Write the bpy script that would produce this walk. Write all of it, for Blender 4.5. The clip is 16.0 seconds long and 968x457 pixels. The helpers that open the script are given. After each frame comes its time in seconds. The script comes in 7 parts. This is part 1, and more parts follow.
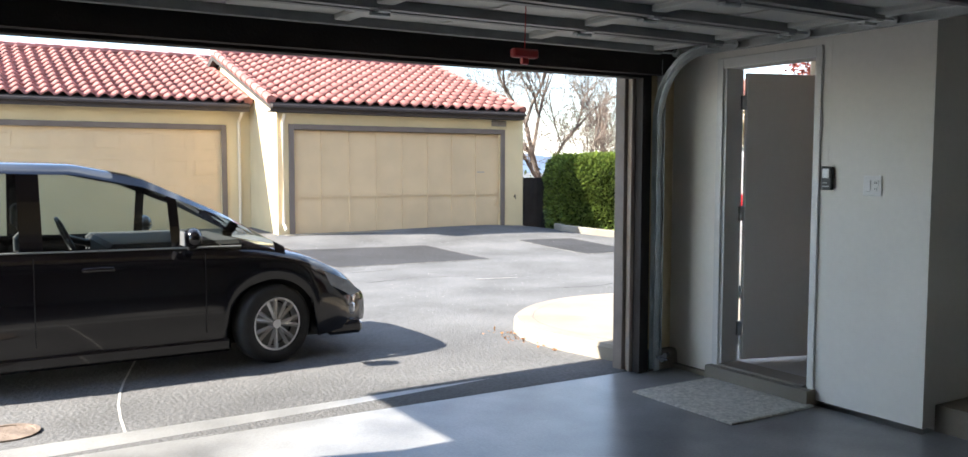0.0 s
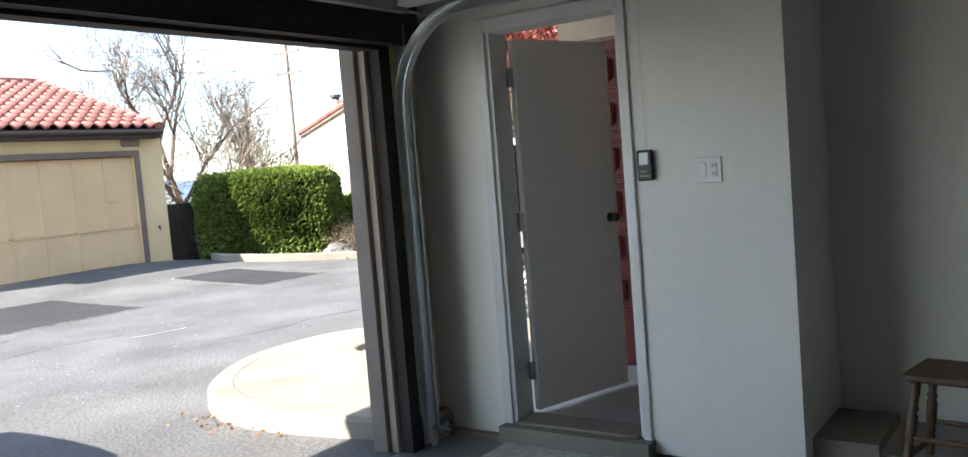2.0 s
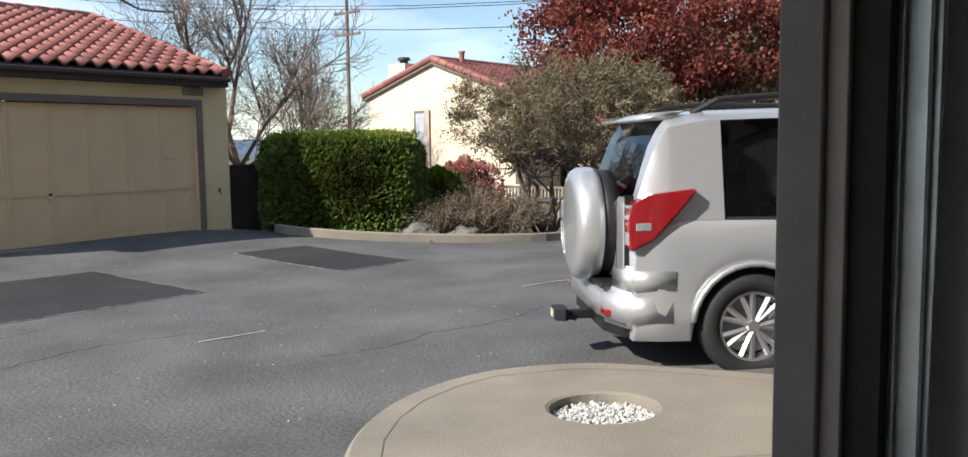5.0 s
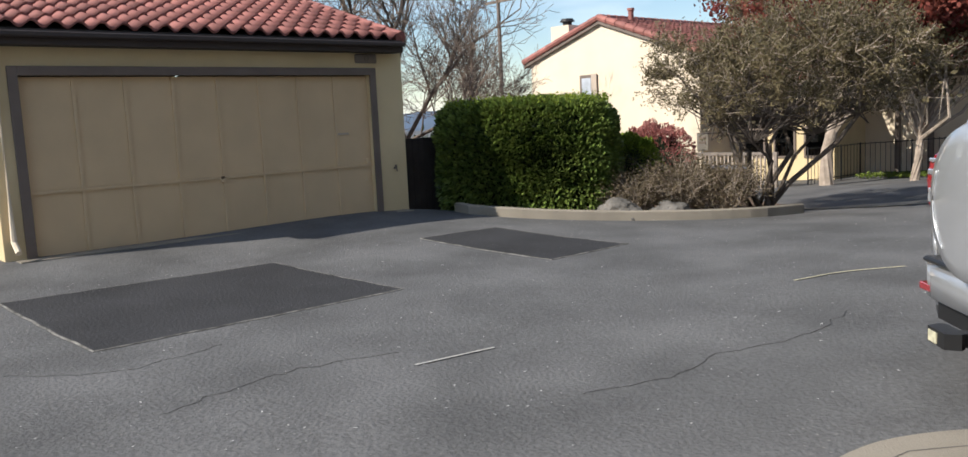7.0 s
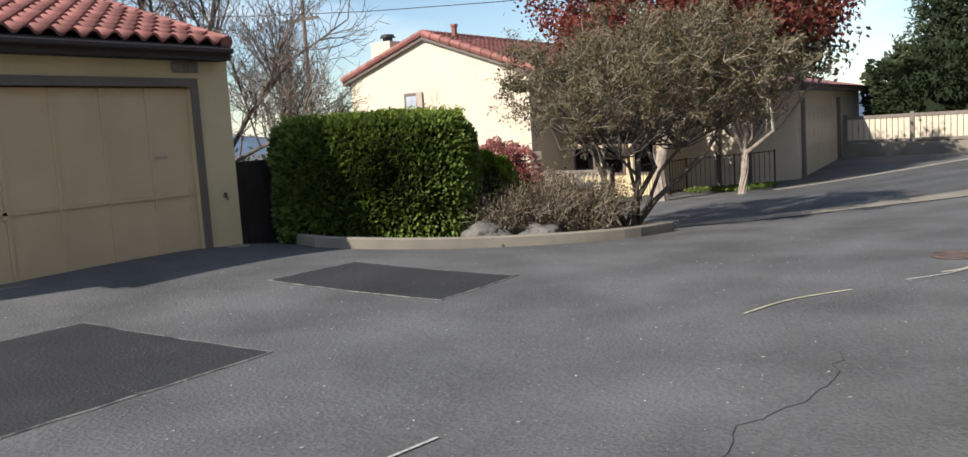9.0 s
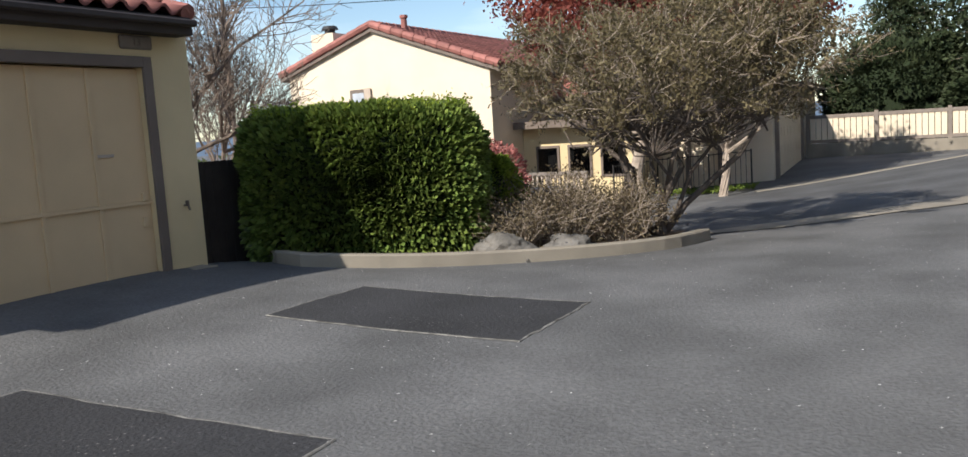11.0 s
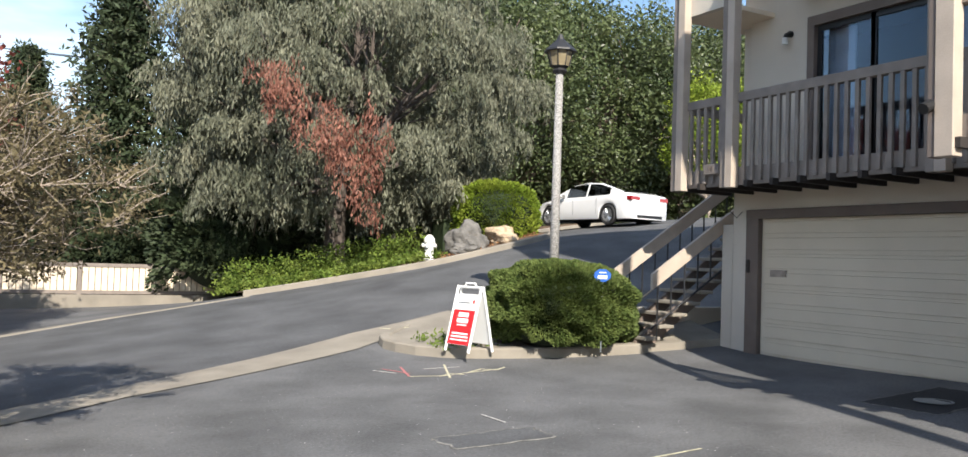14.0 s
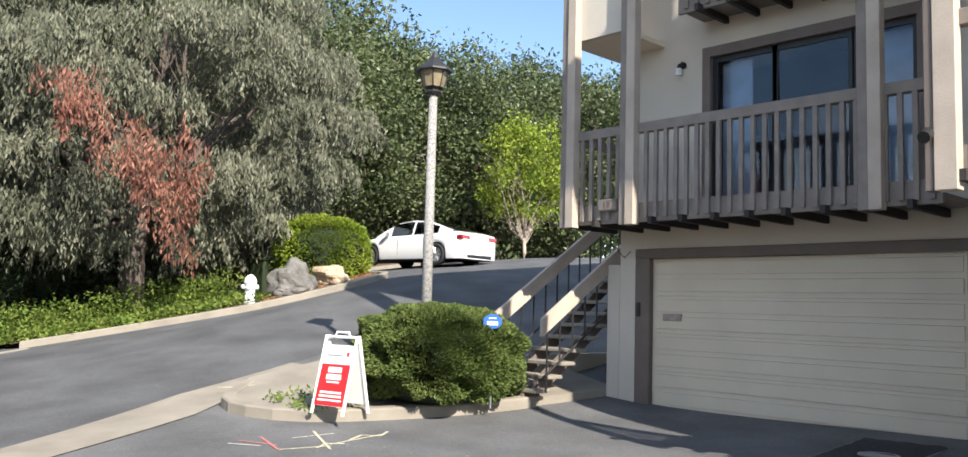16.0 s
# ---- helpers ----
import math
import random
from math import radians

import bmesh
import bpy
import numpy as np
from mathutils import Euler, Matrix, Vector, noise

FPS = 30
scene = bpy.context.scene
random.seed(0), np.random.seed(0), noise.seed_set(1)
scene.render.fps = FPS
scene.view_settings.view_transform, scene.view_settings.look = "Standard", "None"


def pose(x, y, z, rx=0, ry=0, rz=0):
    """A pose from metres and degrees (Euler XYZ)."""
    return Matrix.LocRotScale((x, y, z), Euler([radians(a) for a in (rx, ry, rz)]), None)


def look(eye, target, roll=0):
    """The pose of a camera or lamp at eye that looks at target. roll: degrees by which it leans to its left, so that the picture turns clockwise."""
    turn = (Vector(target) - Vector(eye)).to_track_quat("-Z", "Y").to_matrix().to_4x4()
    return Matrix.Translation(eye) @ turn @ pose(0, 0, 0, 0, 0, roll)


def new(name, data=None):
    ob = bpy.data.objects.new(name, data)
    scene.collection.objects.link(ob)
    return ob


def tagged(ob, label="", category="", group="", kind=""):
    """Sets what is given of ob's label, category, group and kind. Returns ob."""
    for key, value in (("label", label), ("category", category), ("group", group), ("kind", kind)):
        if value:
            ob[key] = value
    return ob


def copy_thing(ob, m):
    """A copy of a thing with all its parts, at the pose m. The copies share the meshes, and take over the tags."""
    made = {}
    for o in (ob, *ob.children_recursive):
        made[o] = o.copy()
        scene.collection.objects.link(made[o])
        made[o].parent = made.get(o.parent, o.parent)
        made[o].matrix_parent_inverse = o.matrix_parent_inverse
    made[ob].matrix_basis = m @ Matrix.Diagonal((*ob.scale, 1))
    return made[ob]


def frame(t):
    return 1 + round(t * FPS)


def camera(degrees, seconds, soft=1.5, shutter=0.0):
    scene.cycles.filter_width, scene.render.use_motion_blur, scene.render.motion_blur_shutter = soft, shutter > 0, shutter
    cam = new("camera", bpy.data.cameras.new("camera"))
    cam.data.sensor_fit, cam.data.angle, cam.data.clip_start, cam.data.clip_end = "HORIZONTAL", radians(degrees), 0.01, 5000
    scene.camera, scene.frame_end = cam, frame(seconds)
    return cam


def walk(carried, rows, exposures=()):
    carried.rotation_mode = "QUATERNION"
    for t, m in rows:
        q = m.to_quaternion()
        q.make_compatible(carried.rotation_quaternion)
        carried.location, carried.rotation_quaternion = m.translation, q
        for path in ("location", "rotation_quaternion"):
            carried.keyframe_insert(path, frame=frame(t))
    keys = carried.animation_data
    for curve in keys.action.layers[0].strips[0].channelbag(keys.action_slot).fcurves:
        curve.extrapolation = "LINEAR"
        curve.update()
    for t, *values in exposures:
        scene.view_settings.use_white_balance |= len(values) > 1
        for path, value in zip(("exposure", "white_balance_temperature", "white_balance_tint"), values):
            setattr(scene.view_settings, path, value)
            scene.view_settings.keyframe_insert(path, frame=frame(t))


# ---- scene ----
cam = camera(58.2, 16.0)
EXPOSURES = [(0, 2.3), (2.0, 2.3), (2.5, 2.1), (3.0, 1.7), (3.5, 1.4), (4.0, 1.1), (6.5, 0.5), (8.5, 0.5), (11, 0.55), (12.5, 0.75), (14.5, 1.08), (16, 1.25)]
PATH = [
    (0, (4.743, -4.06, 1.471), (3.041, -3.019, 1.327), 0.1),
    (0.5, (4.359, -3.861, 1.473), (2.756, -2.674, 1.326), -0.8),
    (1, (3.922, -3.735, 1.468), (2.519, -2.317, 1.317), -2.4),
    (1.5, (3.514, -3.549, 1.439), (2.289, -1.977, 1.264), -4.4),
    (2, (3.042, -3.286, 1.456), (1.892, -1.657, 1.313), -4.6),
    (2.5, (2.56, -3.074, 1.457), (1.516, -1.376, 1.29), -4.0),
    (3, (2.133, -2.768, 1.494), (1.088, -1.066, 1.389), -2.4),
    (3.5, (1.685, -2.591, 1.5), (0.64, -0.888, 1.431), -0.8),
    (4, (1.268, -2.339, 1.478), (0.159, -0.679, 1.357), -0.6),
    (4.2, (1.133, -2.239, 1.465), (-0.038, -0.623, 1.334), -0.7),
    (6.3, (-0.605, -1.621, 1.487), (-1.853, -0.082, 1.214), -1.2),
    (6.5, (-0.835, -1.503, 1.461), (-2.136, -0.009, 1.189), -1.9),
    (7, (-1.274, -1.215, 1.428), (-2.725, 0.138, 1.181), -2.8),
    (7.5, (-1.602, -1.097, 1.438), (-3.008, 0.319, 1.303), -2.5),
    (8, (-1.995, -0.897, 1.401), (-3.21, 0.681, 1.216), -2.3),
    (8.5, (-2.41, -0.704, 1.387), (-3.61, 0.884, 1.187), -5.6),
    (8.7, (-2.594, -0.652, 1.392), (-3.747, 0.969, 1.177), -4.5),
    (10.8, (-4.825, 0.323, 1.307), (-5.807, 2.052, 1.089), -3.6),
    (11, (-5.038, 0.456, 1.335), (-5.978, 2.207, 1.112), -3.7),
    (11.5, (-5.533, 0.778, 1.356), (-6.212, 2.65, 1.173), -3.2),
    (12, (-5.908, 1.085, 1.373), (-6.329, 3.03, 1.173), -1.6),
    (12.5, (-6.264, 1.46, 1.431), (-6.254, 3.455, 1.289), -0.3),
    (13, (-6.647, 1.846, 1.541), (-6.292, 3.814, 1.501), -0.1),
    (13.5, (-6.931, 2.235, 1.566), (-6.356, 4.151, 1.593), 1.5),
    (14, (-7.183, 2.696, 1.618), (-6.199, 4.436, 1.689), 1.9),
    (14.5, (-7.23, 3.2, 1.629), (-6.044, 4.807, 1.748), 1.7),
    (15, (-7.325, 3.742, 1.615), (-6.014, 5.249, 1.728), 1.4),
    (15.5, (-7.331, 4.268, 1.624), (-5.966, 5.721, 1.78), 1.7),
    (16, (-7.334, 4.853, 1.628), (-5.956, 6.292, 1.807), 1.6),
]
walk(cam, [(t, look(eye, target, roll)) for t, eye, target, roll in PATH], EXPOSURES)

# ---- world, sun ----
SUN = Vector((-1.65, -5.45, 4.1)).normalized()
world = bpy.data.worlds.new("sky")
scene.world = world
world.use_nodes = True
wn = world.node_tree
sky = wn.nodes.new("ShaderNodeTexSky")
sky.sky_type = "NISHITA"
sky.sun_disc = False
sky.sun_elevation = math.asin(SUN.z)
sky.sun_rotation = math.atan2(SUN.x, SUN.y)
sky.air_density, sky.dust_density, sky.ozone_density = 1.0, 0.15, 2.5
bg = wn.nodes["Background"]
bg.inputs["Strength"].default_value = 0.10
coord = wn.nodes.new("ShaderNodeTexCoord")
cloud_map = wn.nodes.new("ShaderNodeMapping")
cloud_map.inputs["Scale"].default_value = (1.2, 1.2, 5.0)
cloud = wn.nodes.new("ShaderNodeTexNoise")
cloud.inputs["Scale"].default_value, cloud.inputs["Detail"].default_value = 1.8, 7.0
cloud_ramp = wn.nodes.new("ShaderNodeValToRGB")
cloud_ramp.color_ramp.elements[0].position, cloud_ramp.color_ramp.elements[1].position = 0.47, 0.78
cloud_mix = wn.nodes.new("ShaderNodeMix")
cloud_mix.data_type = "RGBA"
cloud_mix.inputs[7].default_value = (9.5, 10.2, 11.0, 1)
wn.links.new(coord.outputs["Generated"], cloud_map.inputs["Vector"])
wn.links.new(cloud_map.outputs[0], cloud.inputs["Vector"])
wn.links.new(cloud.outputs["Fac"], cloud_ramp.inputs[0])
wn.links.new(cloud_ramp.outputs[0], cloud_mix.inputs[0])
wn.links.new(sky.outputs[0], cloud_mix.inputs[6])
wn.links.new(cloud_mix.outputs[2], bg.inputs["Color"])
sun_data = bpy.data.lights.new("sun", "SUN")
sun_data.energy, sun_data.angle, sun_data.color = 4.5, radians(0.53), (1.0, 0.93, 0.82)
sun = new("sun", sun_data)
sun.matrix_world = look(SUN * 60, (0, 0, 0))


# ---- materials ----
def mat(name, color, rough=0.7, var=0.12, scale=6.0, bump=0.15, fine=90.0, metal=0.0, spec=0.5, island=0.0, objvar=0.0, coat=0.0, second=None, grain=1.6):
    """Two-scale noise colour, with fine relief; scale and fine per metre."""
    m = bpy.data.materials.new(name)
    m.use_nodes = True
    nt = m.node_tree
    b = nt.nodes["Principled BSDF"]
    b.inputs["Roughness"].default_value, b.inputs["Metallic"].default_value = rough, metal
    b.inputs["Specular IOR Level"].default_value = spec
    b.inputs["Coat Weight"].default_value = coat
    tc = nt.nodes.new("ShaderNodeTexCoord")
    n1, n2 = nt.nodes.new("ShaderNodeTexNoise"), nt.nodes.new("ShaderNodeTexNoise")
    n1.inputs["Scale"].default_value, n1.inputs["Detail"].default_value = scale, 5.0
    n2.inputs["Scale"].default_value, n2.inputs["Detail"].default_value = fine, 3.0
    geo = nt.nodes.new("ShaderNodeNewGeometry")
    nt.links.new(tc.outputs["Object"], n1.inputs["Vector"])
    nt.links.new(tc.outputs["Object"], n2.inputs["Vector"])
    r1 = nt.nodes.new("ShaderNodeValToRGB")
    c2 = second or tuple(min(1.0, c * (1 + var)) for c in color)
    c1 = color if second else tuple(c * (1 - var) for c in color)
    r1.color_ramp.elements[0].color, r1.color_ramp.elements[1].color = (*c1, 1), (*c2, 1)
    r1.color_ramp.elements[0].position, r1.color_ramp.elements[1].position = 0.32, 0.68
    nt.links.new(n1.outputs["Fac"], r1.inputs[0])
    hsv = nt.nodes.new("ShaderNodeHueSaturation")
    add = nt.nodes.new("ShaderNodeMath")
    add.operation = "MULTIPLY_ADD"
    add.inputs[1].default_value, add.inputs[2].default_value = var * grain, 1 - var * grain / 2
    nt.links.new(n2.outputs["Fac"], add.inputs[0])
    last = add.outputs[0]
    if island or objvar:
        src = geo.outputs["Random Per Island"]
        if objvar:
            src = nt.nodes.new("ShaderNodeObjectInfo").outputs["Random"]
        k = nt.nodes.new("ShaderNodeMath")
        k.operation = "MULTIPLY_ADD"
        k.inputs[1].default_value, k.inputs[2].default_value = island or objvar, 1 - (island or objvar) / 2
        nt.links.new(src, k.inputs[0])
        mm = nt.nodes.new("ShaderNodeMath")
        mm.operation = "MULTIPLY"
        nt.links.new(last, mm.inputs[0])
        nt.links.new(k.outputs[0], mm.inputs[1])
        last = mm.outputs[0]
    nt.links.new(last, hsv.inputs["Value"])
    nt.links.new(r1.outputs[0], hsv.inputs["Color"])
    nt.links.new(hsv.outputs[0], b.inputs["Base Color"])
    if bump:
        bp = nt.nodes.new("ShaderNodeBump")
        bp.inputs["Strength"].default_value, bp.inputs["Distance"].default_value = bump, 0.01
        nt.links.new(n2.outputs["Fac"], bp.inputs["Height"])
        nt.links.new(bp.outputs[0], b.inputs["Normal"])
    return m


def leaf_mat(name, color, second, trans=0.35, scale=1.2, rough=0.6, spec=0.22, island=0.9):
    m = mat(name, color, rough, 0.15, scale, 0.0, 30.0, island=island, second=second, spec=spec)
    nt = m.node_tree
    b = nt.nodes["Principled BSDF"]
    out = nt.nodes["Material Output"]
    tr = nt.nodes.new("ShaderNodeBsdfTranslucent")
    mix = nt.nodes.new("ShaderNodeMixShader")
    mix.inputs[0].default_value = trans
    nt.links.new(b.inputs["Base Color"].links[0].from_socket, tr.inputs["Color"])
    nt.links.new(b.outputs[0], mix.inputs[1])
    nt.links.new(tr.outputs[0], mix.inputs[2])
    nt.links.new(mix.outputs[0], out.inputs["Surface"])
    return m


def glass_mat(name, tint=(0.9, 0.95, 1.0), rough=0.02):
    m = bpy.data.materials.new(name)
    m.use_nodes = True
    nt = m.node_tree
    out = nt.nodes["Material Output"]
    tr, gl, mix, fr = (nt.nodes.new("ShaderNode" + n) for n in ("BsdfTransparent", "BsdfGlossy", "MixShader", "Fresnel"))
    tr.inputs["Color"].default_value = (*tint, 1)
    gl.inputs["Roughness"].default_value = rough
    fr.inputs["IOR"].default_value = 1.5
    nt.links.new(fr.outputs[0], mix.inputs[0])
    nt.links.new(tr.outputs[0], mix.inputs[1])
    nt.links.new(gl.outputs[0], mix.inputs[2])
    nt.links.new(mix.outputs[0], out.inputs["Surface"])
    return m


def asphalt_mat(name, base, crack=0.0):
    m = mat(name, base, 0.85, 0.26, 0.9, 1.0, 38.0, spec=0.35, grain=4.2)
    m.node_tree.nodes["Noise Texture.001"].inputs["Detail"].default_value = 9.0
    nt = m.node_tree
    b = nt.nodes["Principled BSDF"]
    tc = nt.nodes.new("ShaderNodeTexCoord")
    # pale aggregate specks and worn patches
    v = nt.nodes.new("ShaderNodeTexVoronoi")
    v.inputs["Scale"].default_value = 22.0
    rv = nt.nodes.new("ShaderNodeValToRGB")
    rv.color_ramp.elements[0].position, rv.color_ramp.elements[1].position = 0.06, 0.20
    rv.color_ramp.elements[0].color, rv.color_ramp.elements[1].color = (1, 1, 1, 1), (0, 0, 0, 1)
    wear = nt.nodes.new("ShaderNodeTexNoise")
    wear.inputs["Scale"].default_value, wear.inputs["Detail"].default_value = 1.4, 8.0
    rw = nt.nodes.new("ShaderNodeValToRGB")
    rw.color_ramp.elements[0].position, rw.color_ramp.elements[1].position = 0.48, 0.8
    mul = nt.nodes.new("ShaderNodeMath")
    mul.operation = "MULTIPLY"
    mix = nt.nodes.new("ShaderNodeMix")
    mix.data_type = "RGBA"
    mix.inputs[7].default_value = (0.34, 0.33, 0.31, 1)
    for n in (v, wear):
        nt.links.new(tc.outputs["Object"], n.inputs["Vector"])
    nt.links.new(v.outputs["Distance"], rv.inputs[0])
    nt.links.new(wear.outputs["Fac"], rw.inputs[0])
    nt.links.new(rv.outputs[0], mul.inputs[0])
    nt.links.new(rw.outputs[0], mul.inputs[1])
    nt.links.new(mul.outputs[0], mix.inputs[0])
    src = b.inputs["Base Color"].links[0].from_socket
    nt.links.new(src, mix.inputs[6])
    nt.links.new(mix.outputs[2], b.inputs["Base Color"])
    return m


def plank_mat(name, color, rough=0.6, var=0.15):
    """Painted or bare wood: grain stretched along z."""
    m = mat(name, color, rough, var, 5.0, 0.2, 60.0)
    return m


M = {}
M["asphalt"] = asphalt_mat("worn_asphalt", (0.112, 0.112, 0.114))
M["asphalt_new"] = asphalt_mat("dark_asphalt", (0.033, 0.033, 0.036))
M["road"] = asphalt_mat("road_asphalt", (0.088, 0.089, 0.093))
M["concrete"] = mat("concrete", (0.25, 0.222, 0.182), 0.85, 0.16, 1.6, 0.4, 110.0)
M["slab"] = mat("garage_concrete", (0.23, 0.23, 0.23), 0.30, 0.40, 1.6, 0.12, 60.0, spec=0.7)
M["stucco"] = mat("cream_stucco", (0.66, 0.53, 0.32), 0.9, 0.06, 1.3, 0.5, 130.0)
M["stucco_pale"] = mat("pale_stucco", (0.74, 0.63, 0.49), 0.9, 0.05, 1.0, 0.4, 130.0)
M["stucco_grey"] = mat("greige_stucco", (0.60, 0.54, 0.46), 0.9, 0.05, 1.0, 0.4, 130.0)
M["drywall"] = mat("painted_drywall", (0.83, 0.81, 0.76), 0.75, 0.05, 0.9, 0.12, 25.0)
M["doorgrey"] = mat("flush_door_paint", (0.80, 0.79, 0.76), 0.55, 0.04, 1.5, 0.05, 40.0)
M["whitepaint"] = mat("white_paint", (0.72, 0.72, 0.70), 0.5, 0.05, 3.0, 0.05, 60.0)
M["tan"] = mat("tan_door_paint", (0.62, 0.46, 0.28), 0.6, 0.05, 2.0, 0.1, 70.0)
M["beigesteel"] = mat("beige_steel_paint", (0.66, 0.575, 0.445), 0.45, 0.04, 1.5, 0.05, 50.0)
M["trim"] = mat("taupe_trim_paint", (0.16, 0.125, 0.105), 0.65, 0.10, 3.0, 0.2, 70.0)
M["balcony"] = mat("weathered_taupe_wood", (0.22, 0.185, 0.16), 0.75, 0.14, 4.0, 0.3, 60.0)
M["beigewood"] = mat("beige_painted_wood", (0.44, 0.365, 0.30), 0.7, 0.10, 3.0, 0.2, 60.0)
M["darkwood"] = mat("dark_beam_wood", (0.035, 0.028, 0.025), 0.8, 0.25, 3.0, 0.3, 60.0)
M["tile"] = mat("terracotta_tile", (0.30, 0.115, 0.098), 0.75, 0.18, 5.0, 0.3, 60.0, objvar=0.5)
M["tile_far"] = mat("terracotta_tile_far", (0.30, 0.118, 0.10), 0.75, 0.18, 5.0, 0.3, 60.0, island=0.5)
M["steel"] = mat("galvanised_steel", (0.50, 0.53, 0.54), 0.38, 0.12, 8.0, 0.08, 60.0, metal=0.9)
M["strut"] = mat("grey_steel_strut", (0.26, 0.27, 0.27), 0.5, 0.1, 8.0, 0.05, 60.0, metal=0.3)
M["doorback"] = mat("door_back_steel", (0.50, 0.51, 0.49), 0.5, 0.05, 1.5, 0.05, 60.0)
M["fascia"] = mat("dark_brown_fascia_paint", (0.045, 0.033, 0.030), 0.6, 0.12, 3.0, 0.2, 70.0)
M["black"] = mat("black_plastic", (0.012, 0.012, 0.013), 0.45, 0.1, 9.0, 0.05, 90.0)
M["iron"] = mat("black_iron", (0.018, 0.018, 0.02), 0.5, 0.15, 9.0, 0.1, 90.0)
M["redplastic"] = mat("red_plastic", (0.50, 0.03, 0.03), 0.4, 0.05, 9.0, 0.0)
M["reddoor"] = mat("red_stained_door", (0.13, 0.020, 0.015), 0.4, 0.12, 4.0, 0.1, 50.0)
M["porch"] = mat("porch_tile", (0.36, 0.34, 0.32), 0.55, 0.08, 3.0, 0.1, 60.0, objvar=0.2)
M["stool"] = mat("brown_wood", (0.11, 0.065, 0.035), 0.5, 0.25, 9.0, 0.2, 40.0)
M["matt"] = mat("woven_mat", (0.55, 0.52, 0.46), 0.95, 0.25, 40.0, 0.8, 160.0)
M["gravel"] = mat("white_gravel", (0.50, 0.50, 0.49), 0.85, 0.15, 9.0, 0.2, 60.0, island=0.9)
M["soil"] = mat("brown_soil", (0.13, 0.085, 0.055), 0.95, 0.35, 5.0, 0.9, 40.0)
# distance haze put into the blue base colour
M["hill"] = mat("haze_blue_hill", (0.08, 0.12, 0.18), 0.95, 0.15, 0.02, 0.0, 0.2)
M["rock"] = mat("grey_boulder", (0.13, 0.122, 0.112), 0.9, 0.35, 4.0, 0.8, 30.0)
M["rock_tan"] = mat("tan_boulder", (0.42, 0.32, 0.22), 0.9, 0.35, 5.0, 0.8, 30.0)
M["bark"] = mat("grey_bark", (0.17, 0.13, 0.105), 0.9, 0.3, 6.0, 0.8, 40.0)
M["bark_dark"] = mat("dark_bark", (0.10, 0.08, 0.068), 0.9, 0.25, 6.0, 0.6, 40.0)
M["bark_pale"] = mat("pale_bark", (0.34, 0.28, 0.23), 0.9, 0.25, 6.0, 0.6, 40.0)
M["bark_red"] = mat("peeling_red_bark", (0.20, 0.08, 0.05), 0.9, 0.35, 4.0, 0.9, 30.0)
M["chalkwhite"] = mat("white_paint_mark", (0.42, 0.41, 0.39), 0.9, 0.3, 30.0, 0.1)
M["chalkyellow"] = mat("yellow_paint_mark", (0.48, 0.45, 0.32), 0.9, 0.3, 30.0, 0.1)
M["chalkpink"] = mat("pink_paint_mark", (0.42, 0.16, 0.16), 0.9, 0.3, 30.0, 0.1)
M["slate"] = mat("slate_grey_vinyl", (0.085, 0.088, 0.10), 0.5, 0.1, 5.0, 0.1)
M["rustcover"] = mat("rusty_worn_cover", (0.115, 0.078, 0.070), 0.85, 0.35, 9.0, 0.4, 50.0)
M["sandrim"] = mat("sandy_asphalt_rim", (0.15, 0.145, 0.135), 0.95, 0.6, 9.0, 0.5, 50.0)
M["crack"] = mat("asphalt_crack", (0.03, 0.03, 0.03), 0.95, 0.2, 9.0, 0.3)
M["signred"] = mat("red_sign_print", (0.55, 0.02, 0.025), 0.45, 0.04, 3.0, 0.0)
M["signwhite"] = mat("white_sign_plastic", (0.80, 0.80, 0.79), 0.45, 0.04, 3.0, 0.0)
M["signblue"] = mat("blue_sign_print", (0.03, 0.12, 0.45), 0.4, 0.04, 3.0, 0.0)
M["lampstone"] = mat("speckled_concrete_post", (0.27, 0.26, 0.25), 0.9, 0.5, 45.0, 0.5, 120.0)
M["hydrant"] = mat("white_hydrant_paint", (0.80, 0.79, 0.76), 0.45, 0.05, 5.0, 0.1)
M["lampglass"] = mat("amber_lamp_glass", (0.22, 0.18, 0.11), 0.25, 0.2, 9.0, 0.0)
M["rubber"] = mat("tyre_rubber", (0.018, 0.018, 0.019), 0.75, 0.15, 20.0, 0.2)
M["alloy"] = mat("alloy_wheel", (0.62, 0.62, 0.63), 0.3, 0.05, 9.0, 0.0, metal=0.85)
M["carblack"] = mat("black_car_paint", (0.005, 0.004, 0.0055), 0.18, 0.05, 2.0, 0.0, spec=0.3, coat=0.5)
M["carsilver"] = mat("silver_car_paint", (0.50, 0.51, 0.53), 0.35, 0.03, 2.0, 0.0, metal=0.55, coat=1.0)
M["carwhite"] = mat("white_car_paint", (0.78, 0.78, 0.79), 0.3, 0.03, 2.0, 0.0, coat=1.0)
M["lampred"] = mat("red_lamp_lens", (0.28, 0.010, 0.014), 0.15, 0.1, 20.0, 0.0, coat=1.0)
M["lampclear"] = mat("clear_lamp_lens", (0.62, 0.63, 0.66), 0.12, 0.15, 20.0, 0.0, metal=0.6, coat=1.0)
M["plate"] = mat("number_plate", (0.70, 0.70, 0.68), 0.4, 0.04, 9.0, 0.0)
